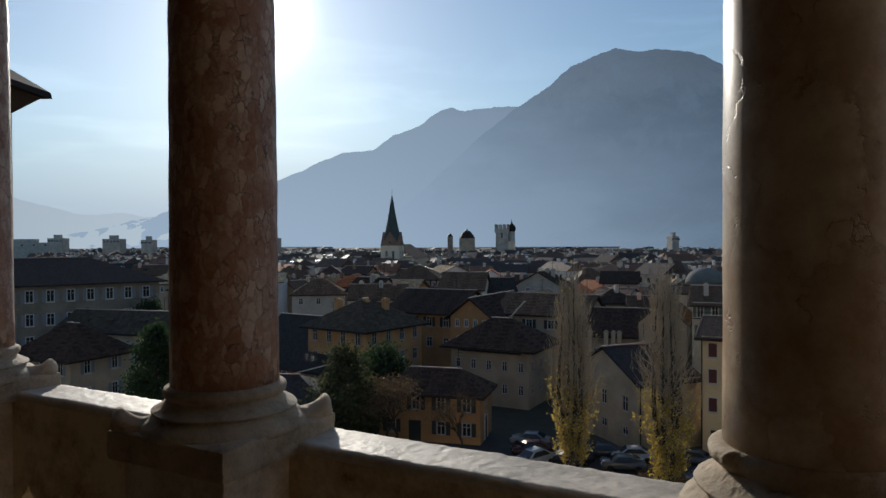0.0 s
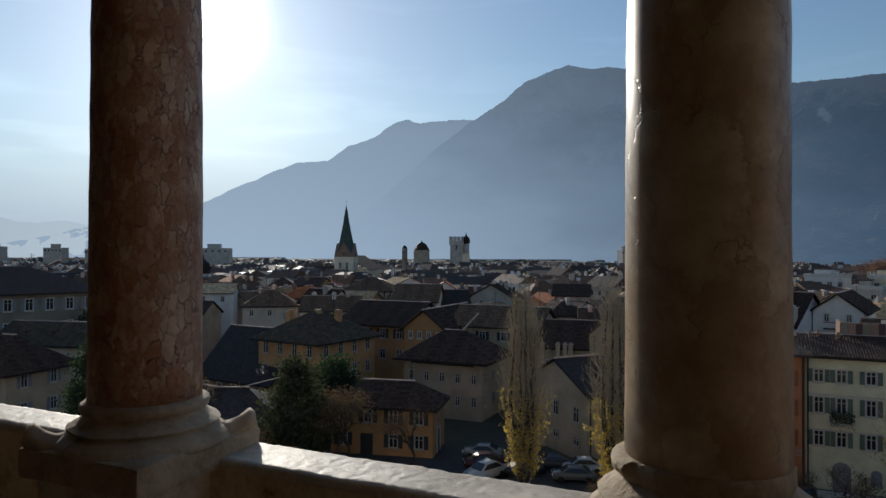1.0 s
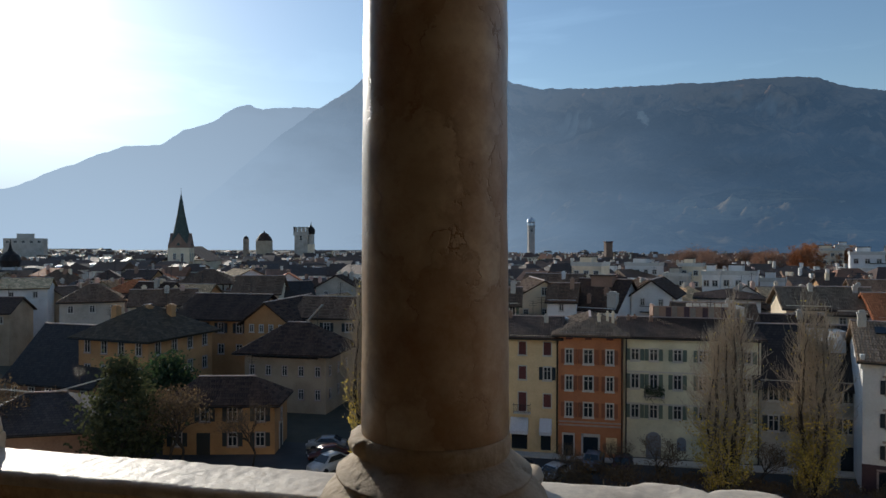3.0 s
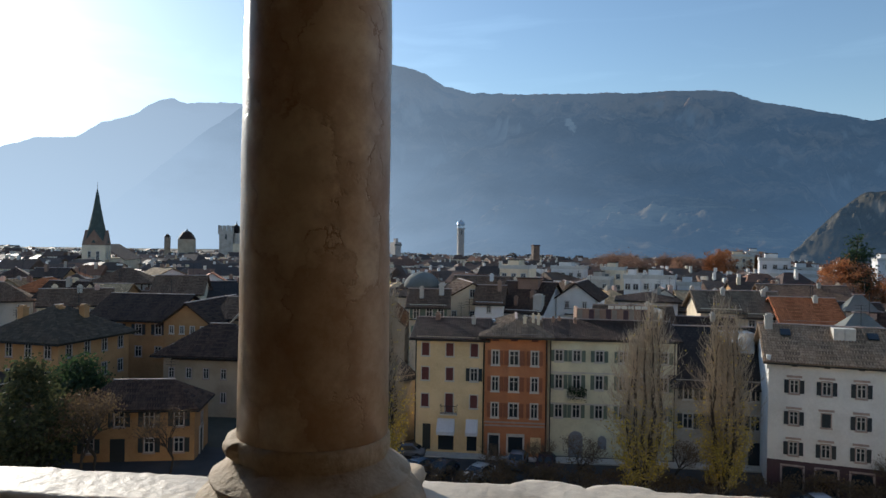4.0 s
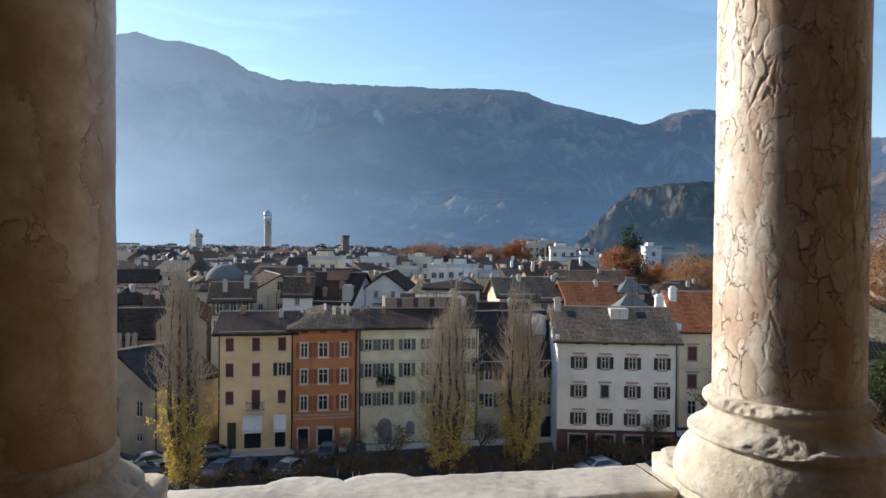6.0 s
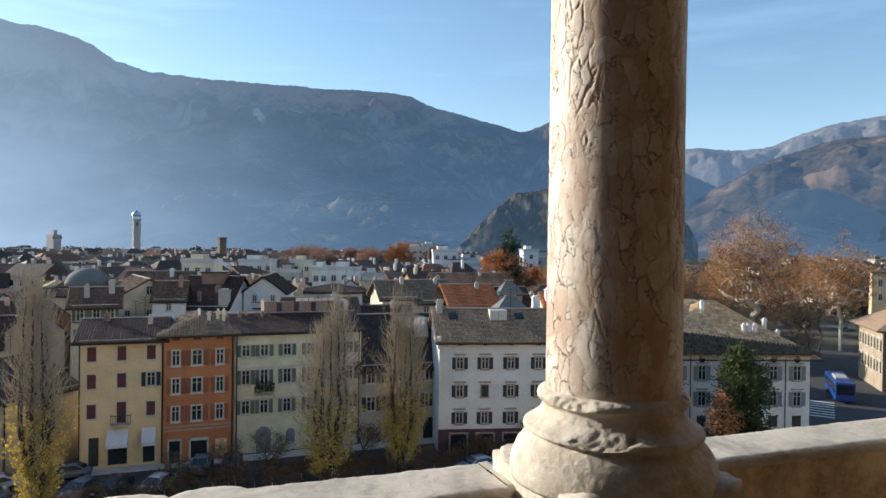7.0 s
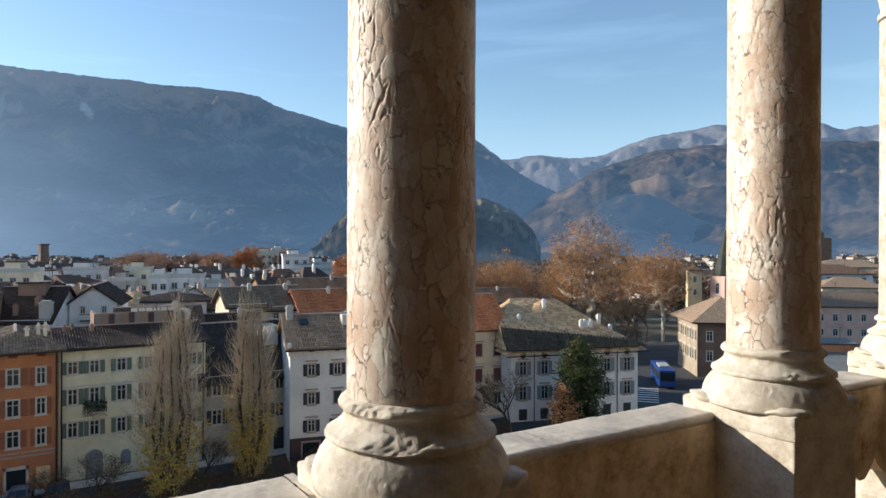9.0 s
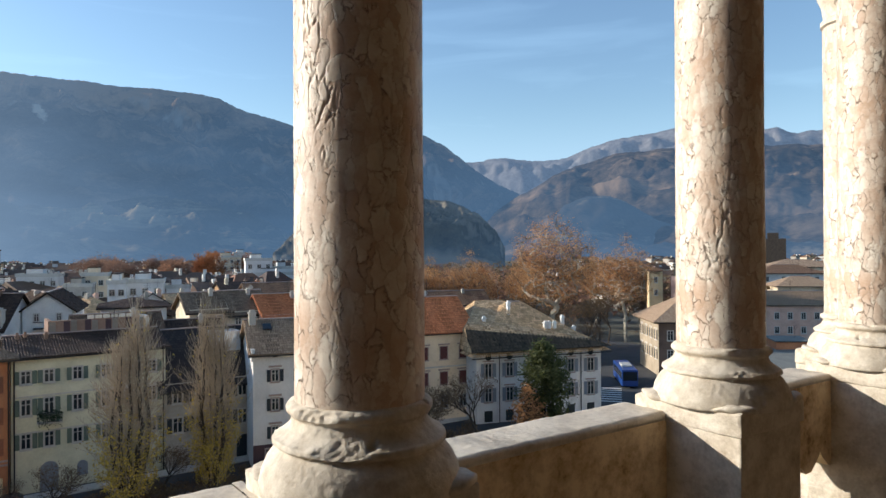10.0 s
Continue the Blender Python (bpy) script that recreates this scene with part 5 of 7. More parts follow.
tagged(link_mesh("stone_slabs", low, M["roof_patch"], eaves), kind="stuff")

# --- brick-brown house by the road, its lit side put into a paler plaster
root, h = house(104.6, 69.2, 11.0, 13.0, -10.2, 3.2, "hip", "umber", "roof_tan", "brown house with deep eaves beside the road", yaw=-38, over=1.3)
for z in (6.2, 2.8):
    row_of(root, 11.0, z, 3, 1.0, 1.7, BARE, 2.0)
    row_of(root, 13.0, z, 4, 1.0, 1.7, ("trim", "shutter_dark", False, True), 1.7, m=pose(-5.5, 6.5, 0, 0, 0, -90))
# thin slab whose paler colour carries the sunlight on this side
part("side_plaster", boxes((-5.55, -5.5, 0, 13.0, 0, h - 0.1)), M["sand"], root, "pale side wall with sunlight put into its colour")

# --- church with a green tiled spire
root = thing("church_tower", pose(137.0, 92.0, GROUND, 0, 0, -20), "pale church tower with a tall green tiled spire", "church tower")
part("shaft", boxes((-2.6, 2.6, -2.6, 2.6, 0, 16.0)), M["pink"], root)
bm = bmesh.new()
uv = bm.loops.layers.uv.new("UVMap")
tip = Vector((0, 0, 30.0))
for k in range(8):
    p = [Vector((3.1 * math.cos(radians(45 * q + 22.5)), 3.1 * math.sin(radians(45 * q + 22.5)), 16.0)) for q in (k, k + 1)]
    f = bm.faces.new([bm.verts.new(p[0]), bm.verts.new(p[1]), bm.verts.new(tip)])
    for l, c in zip(f.loops, ((0, 0), (2.3, 0), (1.1, 14))):
        l[uv].uv = c
part("spire", bm, M["roof_green"], root, "dark green tiled pyramid spire")
part("cross", boxes((-0.06, 0.06, -0.06, 0.06, 29.8, 31.6), (-0.45, 0.45, -0.06, 0.06, 30.8, 30.95)), M["iron"], root)
for k in range(4):
    window(root, 0, 12.0, 1.1, 2.4, BARE, m=pose(0, 0, 0, 0, 0, 90 * k) @ pose(0, -2.6, 0))

# --- right-hand quarter: low roofs beyond the loggia's end
root, h = house(150.0, 78.0, 26.0, 12.0, -10.6, 2.6, "gable_x", "pink", "roof_tan", "long pinkish apartment house with brown roof", yaw=-40)
for z in (6.4, 3.2):
    row_of(root, 26.0, z, 9, 1.0, 1.5, BARE)
root, h = house(104.0, 49.0, 15.0, 18.0, -16.4, 0.8, "lean", "white", "roof_flat", "low white hall with a grey felt roof", yaw=-50, over=0.3, category="hall", name="low_hall")
row_of(root, 15.0, 1.3, 7, 1.3, 1.6, ("sash", "", False, False))
root, h = house(118.0, 58.0, 6.0, 5.0, -14.2, 0.3, "lean", "orange", "roof_flat", "small red rooftop plant block", yaw=-40, over=0.1)
for bx, by, bw, bd, bt, wl in ((176, 84, 14, 10, -7.5, "cream"), (196, 98, 18, 12, -5.0, "white"), (170, 106, 16, 12, -8.0, "orange"), (232, 112, 22, 14, -4.0, "cream"), (215, 90, 16, 10, -6.0, "pink")):
    root, h = house(bx, by, bw, bd, bt, 2.2, "hip", wl, "roof_tan" if wl == "cream" else "roof_brown", f"{wl} plastered suburban house with low hip roof", yaw=-45)
    row_of(root, bw, h - 2.6, 4, 1.0, 1.4, BARE)

root, h = house(149.5, 110.0, 3.4, 7.0, -3.6, 0.8, "hip", "yellow", "roof_brown", "tall narrow ochre-yellow house beside the trees", yaw=-48, over=0.3)
for z in (13.5, 10.2):
    window(root, 0.0, z, 0.8, 1.5, BARE)

# --- ochre palace seen on its corner, hip roof with patched tiles
root, h = house(-58.2, 73.8, 11.4, 12.0, -10.0, 3.4, "hip", "ochre", "roof_patch", "ochre plastered house with a patched tile hip roof", yaw=-8, over=0.9)
for z in (8.0, 4.9, 1.8):
    row_of(root, 11.4, z, 4, 0.9, 1.6, ("trim_red", "", False, False), 1.5)
    row_of(root, 12.0, z, 4, 0.9, 1.6, ("trim_red", "", False, False), 1.6, m=pose(5.7, 6.0, 0, 0, 0, 90))
for xx, yy in ((-3.0, 3.5), (0.5, 5.5), (2.5, 7.5)):
    chimney(root, xx, yy, h + 1.8, 1.3, 0.9, "ochre")
# its lower dark neighbour
root, h = house(-67.0, 73.0, 14.0, 13.0, -16.0, 6.4, "gable_x", "brown", "roof_black", "dark house with a steep black slate roof", yaw=-5)
row_of(root, 14.0, 2.0, 5, 0.9, 1.4, BARE)
root, h = house(-49.0, 50.5, 13.0, 10.0, -15.3, 2.4, "hip", "brown", "roof_black", "low outbuilding with a dark slate roof and white ridge lines", yaw=24)
for sx in (-1, 1):
    o = part("ridge_cap", boxes((-0.10, 0.10, -8.4, 0, -0.05, 0.06)), M["trim"], root)
    o.matrix_local = pose(sx * 1.0, 5.0, h + 2.46, -15.0, 0, sx * 46)

# --- orange gabled house and its ochre wing
root, h = house(-45.2, 90.0, 7.0, 16.0, -9.6, 2.7, "gable_y", "ochre", "roof_dark", "orange plastered gable-fronted house with small attic windows", yaw=0, over=0.8)
for z, n in ((h - 1.7, 4), (h - 5.0, 3), (h - 8.2, 3)):
    row_of(root, 7.0, z, n, 0.6, 1.05, BARE, 1.2)
root, h = house(-54.8, 91.5, 12.0, 13.0, -9.4, 3.0, "gable_x", "ochre", "roof_dark", "ochre plastered wing under a long dark roof", yaw=0, over=0.8)
row_of(root, 12.0, h - 2.4, 4, 0.95, 1.5, ("trim_red", "shutter_dark", False, False))
row_of(root, 12.0, h - 5.6, 4, 0.95, 1.5, ("trim_red", "", False, False))
root, h = house(-36.0, 95.0, 14.0, 10.0, -9.3, 2.6, "gable_x", "sand", "roof_brown", "cream house with shuttered windows under brown tiles", yaw=0)
row_of(root, 14.0, h - 2.3, 4, 1.0, 1.3, ("trim", "shutter_dark", False, False))

# --- cream house with dark loggia under the eaves
root, h = house(-37.9, 80.6, 11.4, 9.0, -12.0, 2.9, "hip", "sand", "roof_dark", "cream house with a dark roof loggia under wide eaves", yaw=0, over=1.2)
# flat dark slab painted in for the shade inside the open loggia
part("loggia_opening", boxes((-4.6, 4.6, -0.05, 0.02, h - 1.3, h - 0.15)), M["glass"], root)
for k in range(9):
    part("loggia_post", boxes((-4.6 + k * 1.12, -4.45 + k * 1.12, -0.12, 0.02, h - 1.35, h - 0.1)), M["timber"], root)
for z in (h - 3.6, h - 6.6):
    row_of(root, 11.4, z, 5, 0.7, 1.3, ("trim_red", "", False, False), 1.1)
    row_of(root, 9.0, z, 3, 0.7, 1.3, ("trim_red", "", False, False), 1.4, m=pose(5.7, 4.5, 0, 0, 0, 90))
o = part("ridge_cap", boxes((-0.12, 0.12, -6.6, 0, -0.02, 0.10)), M["trim"], root)
o.matrix_local = pose(1.2, 4.5, h + 2.95, -25, 0, 42)

# --- low ochre house in front of it
root, h = house(-36.9, 62.6, 11.6, 6.2, -14.8, 2.0, "hip", "ochre", "roof_dark", "low ochre house with a pale stone doorway", yaw=13, over=0.6)
for z in (3.5, 0.9):
    row_of(root, 11.6, z, 4, 0.95, 1.45, ("trim_red", "shutter_dark", False, False), 1.5, skip=(1,) if z < 1 else ())
part("arched_gate", boxes((-2.3, -0.9, -0.06, 0.02, 0.0, 2.3)), M["shutter_dark"], root)
side = pose(5.8, 3.1, 0, 0, 0, 90)
window(root, 0, 2.9, 0.9, 1.3, ("trim_red", "", False, False), m=side)
bm = boxes((5.78, 5.9, 2.0, 2.25, 0, 2.6), (5.78, 5.9, 3.4, 3.65, 0, 2.6), (5.78, 5.9, 2.0, 3.65, 2.6, 2.9))
part("doorway", bm, M["trim"], root, "pale stone door surround")
part("door", boxes((5.78, 5.84, 2.25, 3.4, 0, 2.6)), M["shutter_dark"], root)

# --- white gable-ended house behind the poplars
root, h = house(-12.9, 71.7, 8.0, 12.0, -13.0, 2.9, "gable_x", "sand", "roof_black", "cream house with a long steep dark roof", yaw=50, over=0.4)
row_of(root, 12.0, 4.0, 3, 0.9, 1.6, ("trim_red", "", False, False), 2.2, m=pose(-4.0, 6.0, 0, 0, 0, -90))
row_of(root, 12.0, 1.5, 3, 0.9, 0.9, ("trim_red", "", False, False), 2.2, m=pose(-4.0, 6.0, 0, 0, 0, -90))
pipe(root, -3.9, h)
root, h = house(-17.5, 92.0, 6.2, 12.0, -9.4, 2.7, "gable_y", "sand", "roof_brown", "pale yellow plastered gable-fronted house", yaw=4, over=0.4)
row_of(root, 6.2, h - 1.5, 2, 0.6, 1.1, BARE, 2.0)
root, h = house(-25.5, 93.0, 10.0, 10.0, -11.5, 3.2, "gable_x", "sand", "roof_dark", "cream house with tall chimneys", yaw=8)
for xx in (-2.0, 0.2, 1.2, 2.0):
    chimney(root, xx, -0.6, h - 1.2, 1.4, 0.6, "sand")
row_of(root, 10.0, h - 3.4, 4, 0.8, 1.3, BARE)

# --- yellow villa and grey palace far on the sunny side
root, h = house(-87.6, 50.2, 10.5, 9.0, -12.5, 3.4, "hip", "sand", "roof_dark", "pale yellow villa with arched shuttered windows and slate roof", yaw=5, over=1.1, name="villa")
for z in (h - 2.7, h - 6.2):
    row_of(root, 10.5, z, 3, 0.9, 1.6, ("trim", "shutter_grey", False, False), 1.8)
    row_of(root, 9.0, z, 2, 0.9, 1.6, ("trim", "shutter_grey", False, False), 2.4, m=pose(5.25, 4.5, 0, 0, 0, 90))
pipe(root, -2.0, h)
root, h = house(-108.4, 65.6, 31.0, 20.0, -4.6, 3.8, "hip", "dun", "roof_dark", "long grey palace with two rows of shuttered windows", yaw=67, over=1.2, name="palace")
for z in (h - 3.2, h - 7.0, h - 10.6):
    row_of(root, 31.0, z, 10, 1.1, 1.9, ("trim", "shutter_grey", False, False), 2.2)
root, h = house(-91.0, 63.0, 22.0, 9.0, -11.4, 2.6, "gable_x", "cream", "roof_patch", "low wing with patched stone roof and small dormers", yaw=12)
for xx in (-7, -2.5, 3.5, 8):
    part("dormer", boxes((xx - 0.6, xx + 0.6, 1.6, 3.2, h + 0.6, h + 1.5)), M["timber"], root)

# --- lantern-topped house, white gables behind the front row
root, h = house(-76.0, 124.0, 11.0, 10.0, -6.3, 2.6, "hip", "pink", "roof_brown", "house with a glazed lantern under its roof", yaw=18)
part("lantern_glass", boxes((-5.52, 5.52, -0.02, 9.0, h - 1.9, h - 0.3)), M["sash"], root)
for k in range(9):
    part("lantern_post", boxes((-5.5 + k * 1.32, -5.2 + k * 1.32, -0.1, 0.1, h - 2.0, h)), M["timber"], root)
root, h = house(1.3, 97.0, 7.4, 13.0, -7.35, 3.8, "gable_x", "white", "roof_dark", "white house with a tall sloping brown roof", yaw=-21, over=0.45)
row_of(root, 7.4, h - 2.3, 3, 0.7, 1.1, BARE)
chimney(root, 3.0, 0.9, h + 0.3, 1.7, 1.3, "grey")
chimney(root, -0.6, 1.2, h + 0.4, 1.2, 0.5, "brown")
chimney(root, 1.4, 3.0, h + 1.4, 1.0, 0.7, "brown")
part("dormer", boxes((-1.6, 1.6, 4.6, 6.4, h + 2.3, h + 4.3)), M["brown"], root, "brown attic dormer below the ridge")
part("dormer_roof", boxes((-1.8, 1.8, 4.4, 6.6, h + 4.3, h + 4.45)), M["roof_dark"], root)
root, h = house(10.1, 101.0, 5.8, 12.0, -5.7, 2.2, "gable_y", "white", "roof_dark", "white plastered gable-fronted house", yaw=-14)
row_of(root, 5.8, h - 1.6, 2, 0.6, 1.0, BARE, 1.6)
part("balcony", boxes((-1.6, 1.0, -0.6, 0, h - 2.6, h - 2.45), (-1.6, 1.0, -0.6, -0.56, h - 1.7, h - 1.62)), M["iron"], root)
root, h = house(-5.3, 99.0, 8.2, 12.0, -6.0, 2.3, "gable_y", "cream", "roof_brown", "cream gable-fronted house with an arched attic window", yaw=14, over=0.5)
row_of(root, 8.2, h + 0.1, 1, 0.8, 1.2, BARE, 4.1)
row_of(root, 8.2, h - 3.0, 3, 0.7, 1.1, BARE)
root, h = house(-2.7, 95.5, 4.0, 7.0, -6.2, 2.2, "gable_x", "white", "roof_brown", "narrow white house with a steep little roof", yaw=-4, over=0.35)
window(root, 0.0, h - 1.6, 0.6, 1.0, BARE)
window(root, 0.0, h - 3.6, 0.6, 1.3, BARE)
chimney(root, 1.3, 2.4, h + 1.4, 1.3, 0.6, "brown")
root, h = house(-7.4, 91.5, 3.6, 5.0, -9.0, 0.5, "lean", "brown", "roof_dark", "low dark annexe with a sloping roof", yaw=0, over=0.2)
root, h = house(-11.1, 92.0, 5.2, 9.0, -6.5, 1.9, "gable_x", "cream", "roof_brown", "cream house with a top-floor loggia", yaw=4)
for xx in (-1.6, 0.2, 1.8):
    window(root, xx, h - 2.0, 0.8, 1.5, ("trim", "shutter_green", False, False))
part("loggia_rail", boxes((-2.6, 2.6, -0.7, 0, h - 2.15, h - 2.05), (-2.6, 2.6, -0.7, -0.66, h - 1.3, h - 1.24)), M["iron"], root)
window(root, -1.4, h - 4.4, 0.8, 1.4, ("trim", "shutter_green", False, False))
chimney(root, 1.8, 3.0, h + 1.2, 1.4, 0.7, "grey")
chimney(root, -1.0, 2.0, h + 0.8, 1.3, 0.6, "grey")
root, h = house(-5.4, 112.0, 9.0, 9.0, -5.6, 2.2, "gable_x", "cream", "roof_brown", "cream house under a broad brown roof", yaw=-10)
chimney(root, 2.0, 3.0, h + 1.2, 1.2, 0.6, "white")
root, h = house(-14.6, 107.0, 10.0, 10.0, -6.4, 1.3, "hip", "grey", "roof_dark", "low house under a round green-grey dome", yaw=0)
bm = bmesh.new()
bmesh.ops.create_uvsphere(bm, u_segments=32, v_segments=16, radius=3.1)
for v in bm.verts:
    v.co.z = max(v.co.z, 0) * 0.85
o = part("dome", bm, M["roof_flat"], root, smooth=True)
o.matrix_local = pose(0, 5, h + 1.1)

# --- roofs right behind the front row
for x, y, w, d, ev, rs, kd, wl, rf, yw in (
        (28.4, 92, 5.2, 9, -6.1, 2.1, "gable_x", "cream", "roof_tan", -3), (33.6, 91.6, 5.3, 9, -6.6, 2.7, "gable_x", "cream", "roof_tan", -3),
        (38.2, 87.4, 7.0, 10, -7.0, 2.6, "gable_x", "pink", "roof_red", -6), (47.0, 97, 10, 10, -7.9, 2.4, "gable_x", "pink", "roof_dark", -8), (58.0, 99, 12, 10, -7.8, 2.4, "hip", "cream", "roof_brown", -12),
        (22.0, 108, 9, 9, -6.4, 1.0, "hip", "white", "roof_dark", -10), (40.0, 112, 9, 9, -6.6, 1.6, "hip", "grey", "roof_dark", -12),
        (52.0, 122, 14, 12, -6.6, 2.2, "gable_x", "cream", "roof_brown", -10), (70.0, 118, 14, 12, -8.4, 2.2, "hip", "cream", "roof_dark", -14),
        (16.0, 85.5, 9, 6, -7.6, 1.9, "gable_x", "brown", "roof_brown", -4), (24.0, 84, 7, 6, -8.6, 1.8, "gable_x", "grey", "roof_dark", -6),
        (46.5, 86.0, 5, 7, -8.2, 2.4, "hip", "dun", "roof_dark", -8), (82.0, 108, 15, 10, -9.0, 2.4, "gable_x", "pink", "roof_brown", -20)):
    root, h = house(x, y, w, d, ev, rs, kd, wl, rf, f"{wl} plastered old-town house with {'metal' if rf == 'roof_metal' else 'tiled'} roof", yaw=yw, group="old-town houses")
    chimney(root, w * 0.2, d * 0.4, h + rs * 0.6, 1.1, 0.55, "grey")
    row_of(root, w, h - 2.1, 2 if w < 8 else 3, 0.8, 1.2, BARE)

# glazed lean-to and slate pavilion roofs among them
root, h = house(38.6, 90.6, 4.6, 2.6, -5.5, 0.9, "lean", "white", "roof_metal", "long rooflight with pale metal glazing bars", yaw=-4, over=0.1, category="rooflight", name="rooflight", base=-7.2)
for k in range(9):
    part("glazing_bar", boxes((-2.2 + k * 0.55, -2.0 + k * 0.55, -0.12, -0.06, h - 0.25, h + 0.1), (-2.2 + k * 0.55, -2.0 + k * 0.55, 2.4, 2.66, h + 0.6, h + 1.02)), M["roof_dark"], root)
for x, y, w, z in ((38.0, 74.6, 4.2, -6.6), (44.2, 88.0, 3.4, -5.4)):
    root, h = house(x, y, w, w * 0.8, z, 1.7, "hip", "grey", "roof_flat", "small pavilion under a grey slate roof", yaw=-10, over=0.25, category="pavilion", name="roof_pavilion")

# --- modern white blocks with roof terraces
for x, y, w, d, ev, n in ((16.8, 200, 9.5, 8, -4.4, 4), (9.0, 203, 6, 8, -6.6, 3), (28.5, 190, 6, 8, -4.2, 2), (34.5, 192, 6, 7, -5.8, 3), (26.8, 150, 3.4, 7, -4.8, 2), (32.6, 151.5, 7, 9, -4.8, 3), (40.5, 156, 5, 7, -6.4, 2),
                           (98.5, 300, 11, 9, -0.6, 4), (106, 304, 7, 9, 0.8, 3), (75.5, 200, 8, 8, -1.0, 3), (84.0, 201, 6, 8, -3.6, 3), (79.5, 196, 14, 4, -5.4, 6), (106.0, 200, 5, 8, -0.6, 1), (113.0, 201, 9, 9, -2.6, 3), (1.0, 160, 7, 8, -3.4, 3), (24, 184, 6, 8, -6.6, 2)):
    root = thing("apartment_block", pose(x, y, GROUND, 0, 0, -16), "flat-roofed white apartment block with roof terraces", "apartment block", "white apartment blocks")
    h = ev - GROUND
    part("wall", boxes((-w / 2, w / 2, 0, d, 0, h), (-w * 0.3, w * 0.1, 2, d - 1, h, h + 2.0)), M[("grey", "white", "white", "cream")[int(x * 3 + y) % 4]], root)
    part("roof_garden", boxes((w * 0.12, w * 0.45, 1, d - 1, h, h + 0.7), (-w * 0.32, w * 0.12, 1.8, d - 0.8, h + 2.0, h + 2.2)), M["roof_dark"], root)
    part("parapet", boxes((-w / 2 - 0.2, w / 2 + 0.2, -0.2, 0.1, h, h + 0.9), (-w / 2 - 0.2, -w / 2, 0, d, h, h + 0.9), (w / 2, w / 2 + 0.2, 0, d, h, h + 0.9)), M["trim"], root)
    for z in (h - 2.4, h - 5.4):
        row_of(root, w, z, n, 1.1, 1.3, BARE)

# --- landmarks
def tower(x, y, half, h, label, wall="cream"):
    root = thing("bell_tower", pose(x, y, GROUND, 0, 0, 18), label, "tower")
    part("shaft", boxes((-half, half, -half, half, 0, h)), M[wall], root)
    return root


# church tower with gables and a tall stone spire
root = tower(-163, 250, 4.2, 20.5, "stone church tower with four gables and a tall dark spire", "cream")
bm = bmesh.new()
for k in range(4):
    q = pose(0, 0, 0, 0, 0, 90 * k)
    f = [bm.verts.new(q @ Vector(p)) for p in ((-4.2, -4.25, 20.5), (4.2, -4.25, 20.5), (0, -4.25, 26.5))]
    g = [bm.verts.new(q @ Vector(p)) for p in ((-4.2, 0, 20.5), (4.2, 0, 20.5), (0, 0, 26.5))]
    bm.faces.new(f), bm.faces.new((f[0], f[2], g[2], g[0])), bm.faces.new((f[1], g[1], g[2], f[2]))
part("gable", bm, M["brown"], root, "reddish stone gables")
bm = bmesh.new()
lathe(bm, [(4.6, 21.5), (3.5, 25.5), (2.5, 30.0), (1.5, 35.0), (0.7, 40.0), (0.08, 43.0), (0.05, 45.5)], 8)
part("spire", bm, M["roof_copper"], root, "tall dark pointed spire")
for k in range(4):
    for dx in (-1.5, 1.5):
        window(root, dx, 14.5, 1.0, 3.6, BARE, m=pose(0, 0, 0, 0, 0, 90 * k) @ pose(0, -4.2, 0))
part("nave", boxes((-9, 9, 4.5, 34, 0, 15)), M["cream"], root, "church nave beside the tower")
o = part("nave_roof", roof_mesh(18, 30, 6.0, 0.5, "gable_y"), M["roof_brown"], root)
o.matrix_local = pose(0, 4.5, 15.02)

# domed octagon and its little tower
root = tower(-226, 450, 5.2, 24.5, "pale octagonal cathedral drum with a low dome", "sand")
bm = bmesh.new()
lathe(bm, [(6.0, 24.5), (5.0, 26.5), (3.0, 29.3), (0.5, 30.6), (0.1, 32.0)], 8)
part("dome", bm, M["roof_dark"], root)
root = tower(-243, 455, 1.8, 26.0, "slim bell tower with a small cap", "dun")
bm = bmesh.new()
lathe(bm, [(2.2, 26), (1.4, 27.2), (0.1, 28.4)], 8)
part("cap", bm, M["roof_dark"], root)
# battlemented great tower with an onion-capped turret
root = tower(-219, 500, 5.0, 30.0, "tall battlemented stone tower with an onion-capped turret", "grey")
part("gallery", boxes((-5.8, 5.8, -5.8, 5.8, 29.0, 32.0)), M["grey"], root)
for k in range(4):
    for i in range(4):
        o = part("merlon", boxes((-0.9, 0.9, -0.5, 0.5, 31.9, 35.8)), M["grey"], root)
        o.matrix_local = pose(0, 0, 0, 0, 0, 90 * k) @ pose(-4.8 + 3.2 * i, -5.2, 0)
    window(root, 0, 25.0, 1.6, 4.0, BARE, m=pose(0, 0, 0, 0, 0, 90 * k) @ pose(0, -5.0, 0))
bm = bmesh.new()
lathe(bm, [(2.6, 20), (2.6, 30.0)], 16, 7.4, 0)
part("turret", bm, M["grey"], root, "pale round turret")
bm = bmesh.new()
lathe(bm, [(2.8, 30.0), (3.2, 31.4), (3.4, 33.0), (2.4, 35.0), (0.8, 36.5), (0.3, 38.0), (0.05, 40.0)], 16, 7.4, 0)
part("onion_cap", bm, M["roof_black"], root, "dark onion cap")
part("wing", boxes((4.9, 10.0, -4, 4, 0, 22)), M["cream"], root)
# slim bell tower with a domed cap
root = tower(-45, 600, 2.7, 39.0, "slim stone bell tower with haze in its colour and a silvery dome", "hazed_stone")
bm = bmesh.new()
lathe(bm, [(3.2, 39), (3.0, 41), (3.7, 42.0), (2.9, 44.4), (1.2, 45.6), (0.2, 46.4), (0.05, 48.5)], 16)
